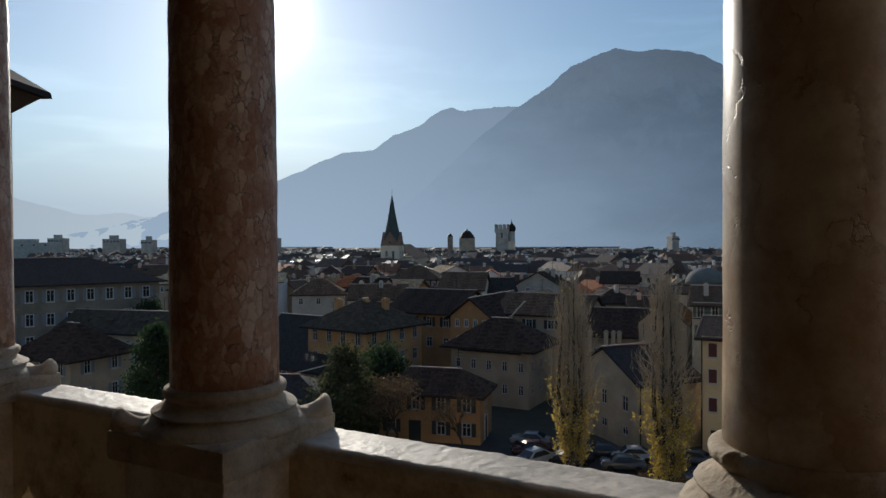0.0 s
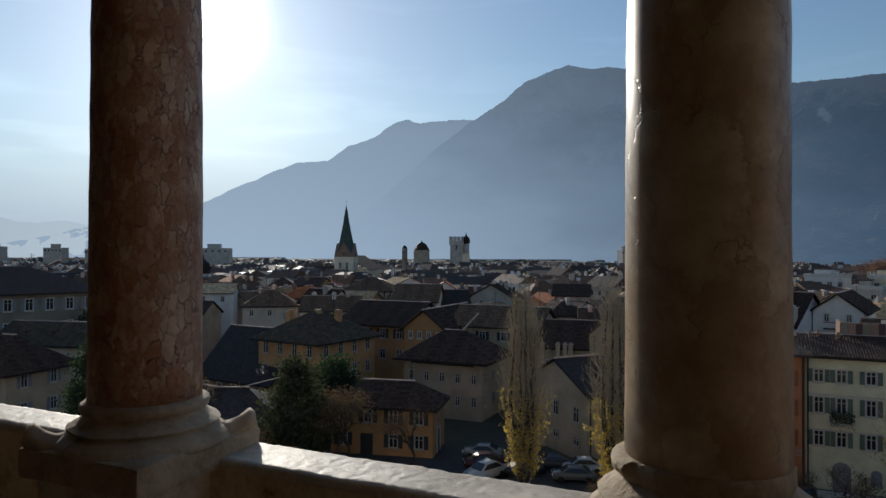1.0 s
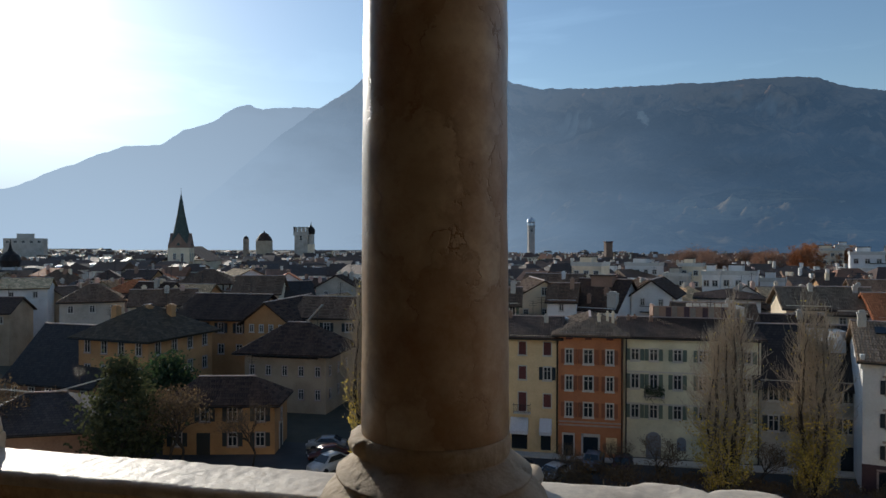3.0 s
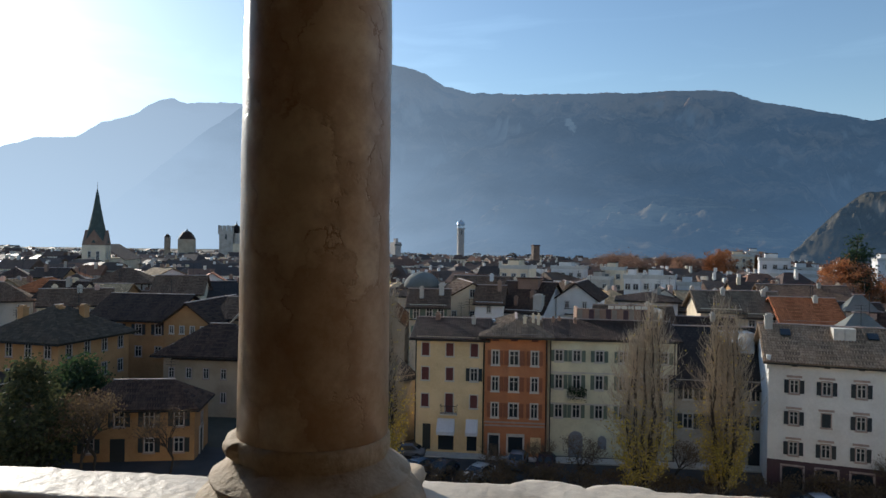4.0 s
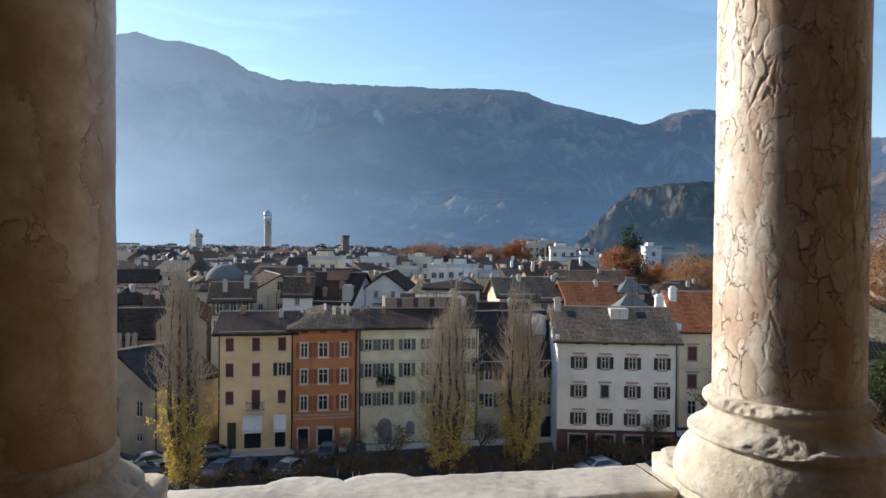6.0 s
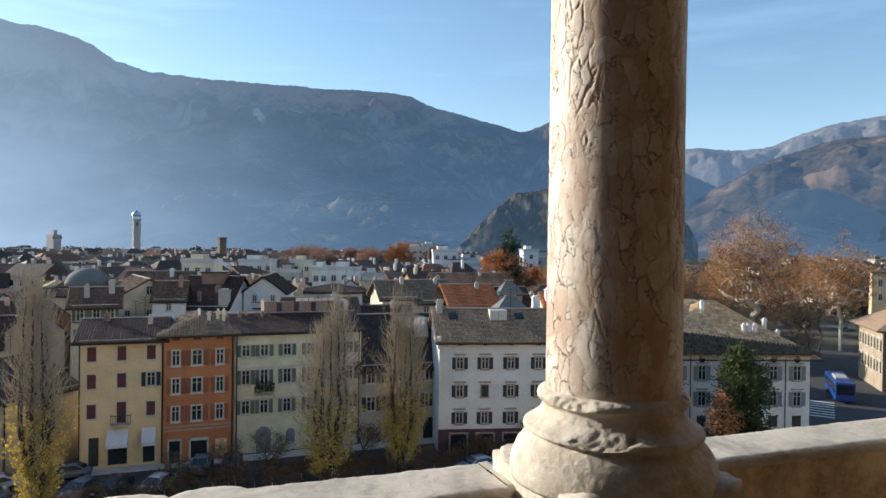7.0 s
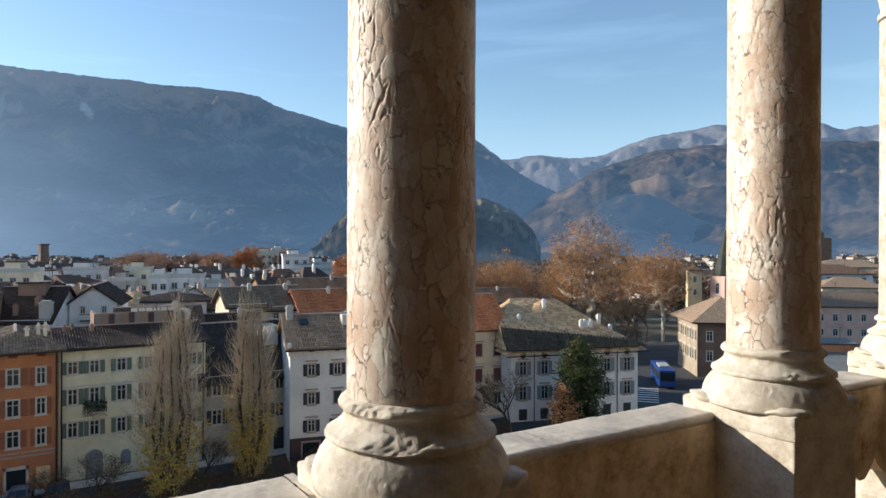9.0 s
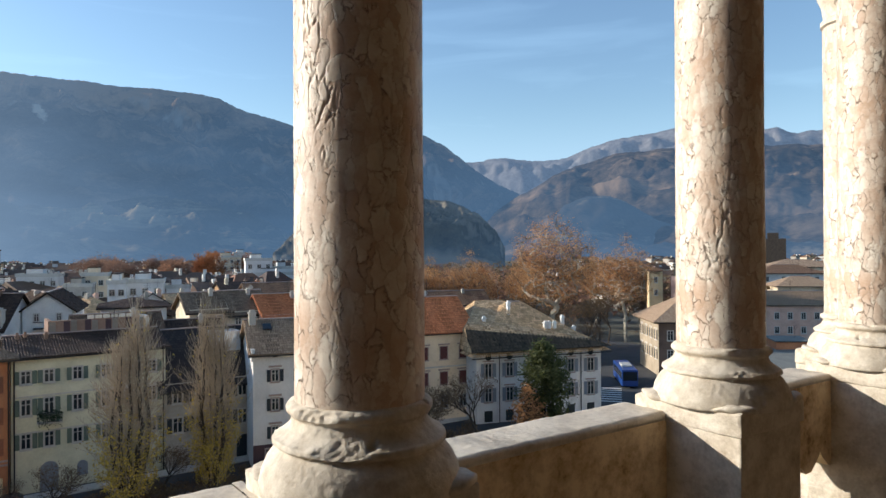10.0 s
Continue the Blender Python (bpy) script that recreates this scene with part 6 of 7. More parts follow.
part("dome", bm, M["roof_metal"], root)
part("cornice", boxes((-3.1, 3.1, -3.1, 3.1, 38.2, 39.0), (-2.9, 2.9, -2.9, 2.9, 31.4, 31.9)), M["hazed_stone"], root)
for k in range(4):
    window(root, 0, 33.0, 1.5, 3.8, BARE, m=pose(0, 0, 0, 0, 0, 90 * k) @ pose(0, -2.7, 0))
root = tower(14.5, 400, 1.9, 24.0, "short square dark stone tower", "umber")
part("cornice", boxes((-2.2, 2.2, -2.2, 2.2, 23.3, 24.02)), M["maroon"], root)
# onion tower and concrete block on the sunny side
root = tower(-168, 170, 2.2, 15.0, "white bell tower with a dark onion dome", "white")
bm = bmesh.new()
lathe(bm, [(2.4, 15), (2.6, 16.2), (2.9, 17.0), (2.3, 18.6), (0.7, 20.0), (0.3, 21.4), (0.05, 23.6)], 16)
part("onion_dome", bm, M["roof_black"], root)
for k in range(4):
    window(root, 0, 10.5, 1.0, 2.4, BARE, m=pose(0, 0, 0, 0, 0, 90 * k) @ pose(0, -2.2, 0))
for x, y, w, h in ((-345, 360, 22, 25.5), (-590, 330, 50, 23.5), (-560, 340, 12, 27.0), (-500, 350, 14, 26.0), (-470, 360, 8, 25.0), (-88, 520, 5, 25.0), (335, 172, 19, 27.5)):
    root = thing("office_block", pose(x, y, GROUND, 0, 0, 30), "plain concrete office block far off", "office block", "far blocks")
    part("wall", boxes((-w / 2, w / 2, 0, 12, 0, h), (-w / 5, w / 5, 3, 8, h, h + 3)), M["bark" if x > 0 else "hazed_stone" if x > -100 else "grey"], root)
    row_of(root, w, h - 3, 5, 1.8, 1.6, BARE)

# ---------------------------------------------------------------- old-town fabric behind
rng = random.Random(4)
TAKEN = [(o.matrix_world.translation.x, o.matrix_world.translation.y + 6) for o in scene.objects if o.type == "EMPTY" and o.matrix_world.translation.y > 60]
WALL_CHOICE = ("cream", "sand", "white", "sand", "ochre", "pink", "grey", "cream")
ROOF_CHOICE = ("roof_brown", "roof_brown", "roof_dark", "roof_dark", "roof_black", "roof_stone", "roof_red")
count = 0
yy = 100.0
while yy < 172:
    step = 7.6 + yy * 0.02
    lo, hi = -1.45 * yy - 10, min(0.42 * yy + 6, 110)
    xx = lo + rng.uniform(0, step)
    while xx < hi:
        x, y = xx + rng.uniform(-2, 2), yy + rng.uniform(-4, 4)
        w = rng.uniform(5.5, 10.0)
        xx += w + rng.uniform(-0.5, 2.5)
        if any((x - tx) ** 2 + (y - ty) ** 2 < 60 for tx, ty in TAKEN) or rng.random() < 0.08:
            continue
        d, ev = rng.uniform(6.5, 10), -20.4 + rng.uniform(8.6, 13.2) + (1.5 if rng.random() < 0.15 else 0)
        kd = rng.choice(("gable_x", "gable_x", "gable_y", "hip", "hip"))
        wl, rf = rng.choice(WALL_CHOICE), rng.choice(ROOF_CHOICE)
        rs = rng.uniform(1.6, 2.8) * w / 8
        root, h = house(x, y, w, d, ev, rs, kd, wl, rf, f"{wl} plastered old-town house under a {'hip' if kd == 'hip' else 'gabled'} tiled roof", yaw=rng.choice((-18, -5, 8, 20, 32, 12)) + rng.uniform(-5, 5), over=0.5, group="old-town houses", detail=yy < 145)
        count += 1
        if yy < 240:
            for k in range(rng.randint(0, 3)):
                chimney(root, rng.uniform(-w * 0.35, w * 0.35), rng.uniform(2, d - 2), h + rs * 0.5, 1.4, 0.7, rng.choice(("pink", "grey", "brown", "cream")))
            if yy < 150:
                row_of(root, w, h - 2.1, rng.randint(2, 3), 0.8, 1.2, BARE)
            if rng.random() < 0.3:
                part("skylight", boxes((-w * 0.2, -w * 0.2 + 1.1, d * 0.18, d * 0.18 + 1.5, h + rs * 0.22, h + rs * 0.62)), M["glass"], root)
    yy += step + 2.0

# farther roofs, too small and many to count
def far_roofs(name, label, wall, roof, n, y0, y1, side, seed, west=-1.75):
    r = random.Random(seed)
    vw, fw, vr, fr, vg, fg, vm, fm = [], [], [], [], [], [], [], []
    for _ in range(n):
        y = y0 + (y1 - y0) * r.random() ** 1.25
        x = r.uniform(west * y, side * y)
        w, d, h, rs, an = r.uniform(6.5, 13), r.uniform(7, 11), r.uniform(8.5, 13.6), r.uniform(1.6, 3.2), r.uniform(-0.6, 0.7)
        h -= 2.5 if y > 600 else 0
        c, s = math.cos(an), math.sin(an)
        at = lambda u, v, z: (x + u * c - v * s, y + u * s + v * c, GROUND + z)
        k = len(vw)
        vw += [at(u, v, z) for z in (0, h) for u, v in ((-w / 2, 0), (w / 2, 0), (w / 2, d), (-w / 2, d))]
        fw += [(k, k + 1, k + 5, k + 4), (k + 1, k + 2, k + 6, k + 5), (k + 2, k + 3, k + 7, k + 6), (k + 3, k, k + 4, k + 7)]
        for _ in range(r.randint(0, 2)):                 # chimneys
            cu, cv, k = r.uniform(-w * 0.3, w * 0.3), r.uniform(2, d - 2), len(vw)
            vw += [at(cu + u, cv + v, z) for z in (h, h + rs + 0.9) for u, v in ((-0.4, -0.4), (0.4, -0.4), (0.4, 0.4), (-0.4, 0.4))]
            fw += [(k, k + 1, k + 5, k + 4), (k + 1, k + 2, k + 6, k + 5), (k + 2, k + 3, k + 7, k + 6), (k + 3, k, k + 4, k + 7), (k + 4, k + 5, k + 6, k + 7)]
        for i in range(3):                               # window openings under the eaves
            cu, k = w * (i - 1) * 0.3, len(vg)
            vg += [at(cu + u, v, h - 2.4 + z) for v in (-0.06, 0.0) for u, z in ((-0.45, 0), (0.45, 0), (0.45, 1.3), (-0.45, 1.3))]
            fg += [(k, k + 1, k + 2, k + 3), (k, k + 4, k + 5, k + 1), (k + 2, k + 6, k + 7, k + 3), (k, k + 3, k + 7, k + 4), (k + 1, k + 5, k + 6, k + 2)]
        if r.random() < 0.35:                            # sheet-metal sheds, lids and rooflights, nearly level
            cu, cv, k, a, b = r.uniform(-w * 0.3, w * 0.3), r.uniform(1, d - 1), len(vm), r.uniform(0.5, 1.8), r.uniform(0.4, 1.2)
            ta, tb, top = r.gauss(0, 0.10), r.gauss(0.03, 0.10), h + rs * r.uniform(0.6, 1.05)
            vm += [at(cu + u * a, cv + v * b, top + u * a * ta + v * b * tb) for u, v in ((-1, -1), (1, -1), (1, 1), (-1, 1))]
            vm += [at(cu + u * a, cv + v * b, h - 0.2) for u, v in ((-1, -1), (1, -1), (1, 1), (-1, 1))]
            fm += [(k, k + 1, k + 2, k + 3), (k + 4, k + 5, k + 1, k), (k + 5, k + 6, k + 2, k + 1), (k + 6, k + 7, k + 3, k + 2), (k + 7, k + 4, k, k + 3)]
        k = len(vr)
        o = 0.6
        i = 2.5 if r.random() < 0.5 else -o
        vr += [at(-w / 2 - o, -o, h - 0.1), at(w / 2 + o, -o, h - 0.1), at(w / 2 + o, d + o, h - 0.1), at(-w / 2 - o, d + o, h - 0.1), at(-w / 2 + i, d / 2, h + rs), at(w / 2 - i, d / 2, h + rs)]
        fr += [(k, k + 1, k + 5, k + 4), (k + 1, k + 2, k + 5), (k + 2, k + 3, k + 4, k + 5), (k + 3, k, k + 4)]
    root = thing(name, pose(0, 0, 0), label, "houses", kind="stuff")
    for nm, v, f, m in (("far_wall", vw, fw, wall), ("far_roof", vr, fr, roof), ("far_window", vg, fg, "glass"), ("metal_lid", vm, fm, "roof_metal")):
        me = bpy.data.meshes.new(nm)
        me.from_pydata(v, [], f)
        me.uv_layers.new(name="UVMap")
        tagged(link_mesh(nm, me, M[m], root), kind="stuff")


far_roofs("far_houses", "far brown-roofed houses of the old town", "far_wall", "far_roof", 900, 182, 900, 0.42, 21)
far_roofs("far_houses", "far dark-roofed houses of the old town", "far_wall", "far_roof", 700, 182, 900, 0.42, 22)
far_roofs("far_houses", "far pale houses of the suburbs", "far_white", "far_roof", 420, 182, 1200, 0.5, 23)
far_roofs("far_houses", "far ochre houses with grey roofs", "far_wall", "far_roof", 260, 182, 700, 0.42, 25)
far_roofs("far_houses", "far low houses of the eastern suburbs", "far_wall", "far_roof", 160, 150, 900, 2.6, 24, 0.95)

# ---------------------------------------------------------------- ground and street
bm = bmesh.new()
pts = [[bm.verts.new((x, y, GROUND)) for x in (-4600, -900, -260, -60, 60, 260, 900, 4600)] for y in (-300, 0.3, 40, 90, 200, 600, 1500, 4400)]
for r0, r1 in zip(pts, pts[1:]):
    for k in range(len(r0) - 1):
        bm.faces.new((r0[k], r0[k + 1], r1[k + 1], r1[k]))
tagged(link("ground", bm, M["ground"]), "valley floor of earth and winter grass", "ground", kind="structure")
bm = boxes((-60, 96, 50, 68.4, GROUND - 0.1, GROUND + 0.02))
tagged(link("road", bm, M["asphalt"]), "dark asphalt street with parking in front of the houses", "road", kind="structure")
bm = boxes((84, 130, 68.5, 190, GROUND - 0.1, GROUND + 0.016), (96.1, 140, 48, 68.4, GROUND - 0.1, GROUND + 0.016))
tagged(link("road_side", bm, M["asphalt"]), "asphalt square and side street", "road", kind="structure")
bm = boxes((-13, 74, 68.4, 70.2, GROUND - 0.1, GROUND + 0.15, 0.02))
tagged(link("pavement", bm, M["trim"]), "stone pavement along the house fronts", "pavement", kind="structure")
bm = boxes((-24, 40, 30, 49.9, GROUND - 0.1, GROUND + 0.03))
tagged(link("lawn", bm, M["lawn"]), "winter lawn below the castle", "lawn", kind="structure")
for k in range(7):
    o = link("road_marking", boxes((84.5 + k * 1.6, 85.0 + k * 1.6, 57.0, 60.5, GROUND + 0.02, GROUND + 0.03)), M["paint_white"])
    o.matrix_world = pose(81.6, 67.6, 0, 0, 0, 40) @ pose(-89.7, -58.7, 0)
    tagged(o, "white zebra stripe painted on asphalt", "road marking", "zebra crossing")

# ---------------------------------------------------------------- mountains
def mountain(name, label, ridge, far, near, mat, rough, seed, cells=(220, 40), bulge=1.15, foot=GROUND - 4, size=420.0, jag=1.0):
    """A range whose skyline follows (azimuth, elevation) rows; spurs and gullies come down towards the town."""
    az = [p[0] for p in ridge]
    el = [p[1] for p in ridge]
    na, nd = cells
    v, f = [], []
    for i in range(na + 1):
        A = az[0] + (az[-1] - az[0]) * i / na
        E = float(np.interp(A, az, el))
        E += jag * 0.16 * noise.noise(Vector((A * 0.45, seed, 2))) + jag * 0.09 * noise.noise(Vector((A * 1.3, seed, 0))) + 0.06 * noise.noise(Vector((A * 4.1, seed, 5))) + 0.03 * noise.noise(Vector((A * 11, seed, 5)))
        s, c = math.sin(radians(A)), math.cos(radians(A))
        top = far * math.tan(radians(E))
        for j in range(nd + 2):
            if j == nd + 1:
                R, z = far * 1.06, top * 0.4
            else:
                u = j / nd
                R = near + (far - near) * u
                p = Vector((R * s, R * c, 0)) / size + Vector((seed * 7, 0, seed))
                spur = noise.ridged_multi_fractal(p, 0.9, 2.1, 6, 1.0, 2.0) - 1.0
                fine = noise.fractal(p * 4, 0.9, 2.1, 5)
                z = foot + (top - foot) * u ** bulge + (rough * spur + 0.25 * rough * fine) * min(1.0, (u * (1 - u) * 4) ** 0.7 * (0.35 + u))
                lim = R * math.tan(radians(E)) * (0.97 if u < 0.97 else 1.0)
                z = min(z, lim)
            v.append((R * s, R * c, z))
    w = nd + 2
    for i in range(na):
        for j in range(nd + 1):
            k = i * w + j
            f.append((k, k + w, k + w + 1, k + 1))
    me = bpy.data.meshes.new(name)
    me.from_pydata(v, [], f)
    me.polygons.foreach_set("use_smooth", [True] * len(me.polygons))
    ob = link_mesh(name, me, M[mat])
    tagged(ob, label, "mountain", kind="structure")
    return ob


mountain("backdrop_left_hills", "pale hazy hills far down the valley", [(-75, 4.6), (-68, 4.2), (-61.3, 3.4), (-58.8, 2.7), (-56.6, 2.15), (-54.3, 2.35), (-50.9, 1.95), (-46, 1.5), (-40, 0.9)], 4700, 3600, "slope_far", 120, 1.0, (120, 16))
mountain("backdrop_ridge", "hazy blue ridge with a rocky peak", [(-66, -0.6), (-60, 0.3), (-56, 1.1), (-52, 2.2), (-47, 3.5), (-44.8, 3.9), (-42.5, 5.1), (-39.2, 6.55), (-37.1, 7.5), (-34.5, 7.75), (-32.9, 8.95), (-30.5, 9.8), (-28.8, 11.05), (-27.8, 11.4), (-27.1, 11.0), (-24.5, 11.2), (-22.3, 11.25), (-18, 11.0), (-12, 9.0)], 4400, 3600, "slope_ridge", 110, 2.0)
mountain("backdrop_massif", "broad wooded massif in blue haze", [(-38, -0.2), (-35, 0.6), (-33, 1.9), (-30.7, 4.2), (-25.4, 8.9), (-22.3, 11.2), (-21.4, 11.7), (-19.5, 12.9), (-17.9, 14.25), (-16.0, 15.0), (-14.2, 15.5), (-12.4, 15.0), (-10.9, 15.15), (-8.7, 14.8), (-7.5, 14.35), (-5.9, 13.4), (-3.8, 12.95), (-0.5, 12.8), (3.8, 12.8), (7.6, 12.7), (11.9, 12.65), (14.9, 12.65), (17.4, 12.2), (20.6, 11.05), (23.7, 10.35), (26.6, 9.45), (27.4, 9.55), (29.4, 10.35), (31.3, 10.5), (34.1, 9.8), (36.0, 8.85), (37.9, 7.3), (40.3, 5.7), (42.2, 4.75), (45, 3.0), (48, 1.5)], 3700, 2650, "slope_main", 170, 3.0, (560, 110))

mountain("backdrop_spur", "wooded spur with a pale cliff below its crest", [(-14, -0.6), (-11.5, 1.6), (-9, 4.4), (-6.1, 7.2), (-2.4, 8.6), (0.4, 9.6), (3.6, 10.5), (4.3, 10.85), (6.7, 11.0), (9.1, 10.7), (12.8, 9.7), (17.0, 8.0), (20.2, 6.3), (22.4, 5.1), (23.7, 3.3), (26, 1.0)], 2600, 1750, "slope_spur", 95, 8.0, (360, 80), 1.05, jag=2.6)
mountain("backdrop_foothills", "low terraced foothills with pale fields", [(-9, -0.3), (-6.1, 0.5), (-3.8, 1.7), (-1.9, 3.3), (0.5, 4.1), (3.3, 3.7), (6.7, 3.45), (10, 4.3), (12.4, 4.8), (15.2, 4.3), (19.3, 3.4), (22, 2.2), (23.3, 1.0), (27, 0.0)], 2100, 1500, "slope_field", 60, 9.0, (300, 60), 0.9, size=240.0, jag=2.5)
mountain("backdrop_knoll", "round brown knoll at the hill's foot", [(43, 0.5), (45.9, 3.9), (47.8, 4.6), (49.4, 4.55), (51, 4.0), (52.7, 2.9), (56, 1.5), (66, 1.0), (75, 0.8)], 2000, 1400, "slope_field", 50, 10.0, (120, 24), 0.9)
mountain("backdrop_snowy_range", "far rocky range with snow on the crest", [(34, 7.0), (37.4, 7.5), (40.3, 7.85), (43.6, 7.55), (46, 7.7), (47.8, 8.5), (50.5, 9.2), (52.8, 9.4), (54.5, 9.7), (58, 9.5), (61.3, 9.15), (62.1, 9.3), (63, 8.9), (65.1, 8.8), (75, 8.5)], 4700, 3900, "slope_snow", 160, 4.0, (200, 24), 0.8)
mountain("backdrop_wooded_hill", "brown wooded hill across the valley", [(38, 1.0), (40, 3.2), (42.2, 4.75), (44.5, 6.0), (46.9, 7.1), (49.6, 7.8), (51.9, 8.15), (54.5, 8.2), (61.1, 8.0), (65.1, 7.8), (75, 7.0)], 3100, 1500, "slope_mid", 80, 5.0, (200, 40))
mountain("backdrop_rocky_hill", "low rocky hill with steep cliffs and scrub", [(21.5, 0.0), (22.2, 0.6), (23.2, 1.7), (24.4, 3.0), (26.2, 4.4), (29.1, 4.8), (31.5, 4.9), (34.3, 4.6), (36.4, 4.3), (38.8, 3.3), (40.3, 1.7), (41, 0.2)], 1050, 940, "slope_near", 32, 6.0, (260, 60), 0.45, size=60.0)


# ---------------------------------------------------------------- trees
def tubes(segments, sides=4):
    """Tapered limbs from (start, end, radius, radius) rows."""
    v, f = [], []
    for p, q, r0, r1 in segments:
        d = (q - p)
        if d.length < 1e-4:
            continue
        d.normalize()
        s = d.orthogonal().normalized()
        t = d.cross(s)
        k = len(v)
        for c, r in ((p, r0), (q, r1)):
            for i in range(sides):
                an = 2 * math.pi * i / sides
                v.append(c + s * (r * math.cos(an)) + t * (r * math.sin(an)))
        for i in range(sides):
            j = (i + 1) % sides
            f.append((k + i, k + j, k + sides + j, k + sides + i))
    me = bpy.data.meshes.new("limbs")
    me.from_pydata(v, [], f)
    return me


def tree(x, y, label, bark, leafmat, limbs, leafpts, size, r, name="tree", base=GROUND, twigs=None, group=""):
    root = thing(name, pose(x, y, base), label, "tree", group)
    link_mesh("trunk", tubes(limbs, 6), M[bark], root)
    if twigs:
        tagged(link_mesh("twig_mass", tubes(twigs, 3), M["twig_dark"], root), kind="stuff")
    if leafpts:
        link_mesh("crown", leaves(leafpts, size, r), M[leafmat], root)
    return root


def poplar(x, y, height, width, seed, label, gold=1.0):
    r = random.Random(seed)
    stems_pts, twigs, pts = [], [], []
    stems = 7
    for s in range(stems):
        an = 2 * math.pi * s / stems + r.uniform(-0.3, 0.3)
        top = height * r.uniform(0.75, 1.0)
        p = Vector((0.15 * math.cos(an), 0.15 * math.sin(an), 0))
        stem = [(p, 0.30)]
        steps = 14
        spread = width * r.uniform(0.15, 0.42)
        for k in range(steps):
            u = (k + 1) / steps
            q = Vector((math.cos(an) * spread * min(1, u * 2.2) * (1 - 0.5 * u) + r.uniform(-0.12, 0.12), math.sin(an) * spread * min(1, u * 2.2) * (1 - 0.5 * u) + r.uniform(-0.12, 0.12), top * u))
            stem.append((q, 0.30 * (1 - 0.88 * u) + 0.01))
            for _ in range(15 if u > 0.4 else 10):
                b = p.lerp(q, r.random())
                a2 = r.uniform(0, 6.283)
                out = r.uniform(0.2, 1.0) * width * 0.5 * (math.sin(math.pi * min(0.98, 0.12 + 0.8 * u)) ** 0.6)
                up = r.uniform(1.2, 2.6)
                mid = b + Vector((math.cos(a2) * out * 0.6, math.sin(a2) * out * 0.6, up * 0.45))
                tip = b + Vector((math.cos(a2) * out, math.sin(a2) * out, up))
                twigs += [(b, mid, 0.030, 0.020), (mid, tip, 0.020, 0.010)]
                for _ in range(2):
                    g = mid.lerp(tip, r.random())
                    tw = g + Vector((r.uniform(-0.3, 0.3), r.uniform(-0.3, 0.3), r.uniform(0.4, 1.0)))
                    twigs.append((g, tw, 0.015, 0.007))
                    low = max(0.0, 1 - u * 2.1)
                    for _ in range(int(18 * gold * low ** 0.7 * (out / (width * 0.5)) ** 0.5 + (1 if r.random() < 0.12 else 0))):
                        pts.append(g.lerp(tw, r.random()) + Vector((r.gauss(0, 0.12), r.gauss(0, 0.12), r.gauss(0, 0.15))))
            p = q
        stems_pts.append(stem)
    root = thing("poplar", pose(x, y, GROUND), label, "tree", "poplars")
    for stem in stems_pts:
        v, f = [], []
        for c, rad in stem:
            v += [c + Vector((rad * math.cos(1.047 * i), rad * math.sin(1.047 * i), 0)) for i in range(6)]
        for k in range(len(stem) - 1):
            f += [(k * 6 + i, k * 6 + (i + 1) % 6, k * 6 + 6 + (i + 1) % 6, k * 6 + 6 + i) for i in range(6)]
        me = bpy.data.meshes.new("stem")
        me.from_pydata(v, [], f)
        link_mesh("stem", me, M["bark"], root)
    tagged(link_mesh("twig_mass", tubes(twigs, 3), M["twig"], root), kind="stuff")
    tagged(link_mesh("crown", leaves(pts, 0.10, r), M["leaf_yellow"], root), kind="stuff")
    return root


poplar(-19.6, 59.5, 19.5, 4.6, 31, "tall columnar poplar, bare above with brown-yellow leaves below", 0.8)
poplar(-10.9, 58.8, 19.0, 4.8, 32, "tall columnar poplar, bare above with golden leaves below", 1.1)
poplar(12.2, 60.0, 16.6, 6.0, 33, "bushy columnar poplar, bare above with yellow leaves below", 1.0)
poplar(19.4, 60.5, 16.4, 5.0, 34, "columnar poplar, bare above with yellow-green leaves below", 1.2)


def spreading(x, y, height, crown, seed, label, bark, leafmat, dense, size, start=0.25, base=GROUND, group="", name="tree", lift=0.55, side_limbs=False):
    """A broad tree: forking limbs, and leaves in clumps round the outer twigs with gaps between."""
    r = random.Random(seed)
    limbs, pts, twigs = [], [], []

    def grow(p, d, length, rad, depth):
        q = p + d * length
        q += Vector((r.uniform(-0.1, 0.1), r.uniform(-0.1, 0.1), 0)) * length
        limbs.append((p, q, rad, rad * 0.68)) if rad > 0.03 else twigs.append((p, q, max(rad, 0.012), max(rad * 0.6, 0.008)))
        if depth >= 2 and dense:
            for _ in range(int(dense)):
                g = p.lerp(q, r.random())
                pts.append(g + Vector((r.gauss(0, 1), r.gauss(0, 1), r.gauss(0, 0.8))) * size * 3.4)
        if depth == 6:
            return
        for k in range(3 if depth < 4 else 2):
            side = Vector((r.gauss(0, 1), r.gauss(0, 1), r.gauss(0, 0.5))).normalized()
            nd = (d * 0.75 + side * crown + Vector((0, 0, lift * 0.35))).normalized()
            grow(q, nd, length * r.uniform(0.66, 0.86), rad * 0.62, depth + 1)
        if 1 <= depth <= 3 and side_limbs:               # lower limbs that fill the crown
            side = Vector((r.gauss(0, 1), r.gauss(0, 1), r.gauss(0, 0.3))).normalized()
            grow(p.lerp(q, 0.5), (d * 0.3 + side).normalized(), length * 0.62, rad * 0.5, depth + 1)

    grow(Vector((0, 0, 0)), Vector((r.uniform(-0.06, 0.06), r.uniform(-0.06, 0.06), 1)), height * start, height * 0.018, 0)
    return tree(x, y, label, bark, leafmat, limbs, pts, size, r, name, base, twigs, group)


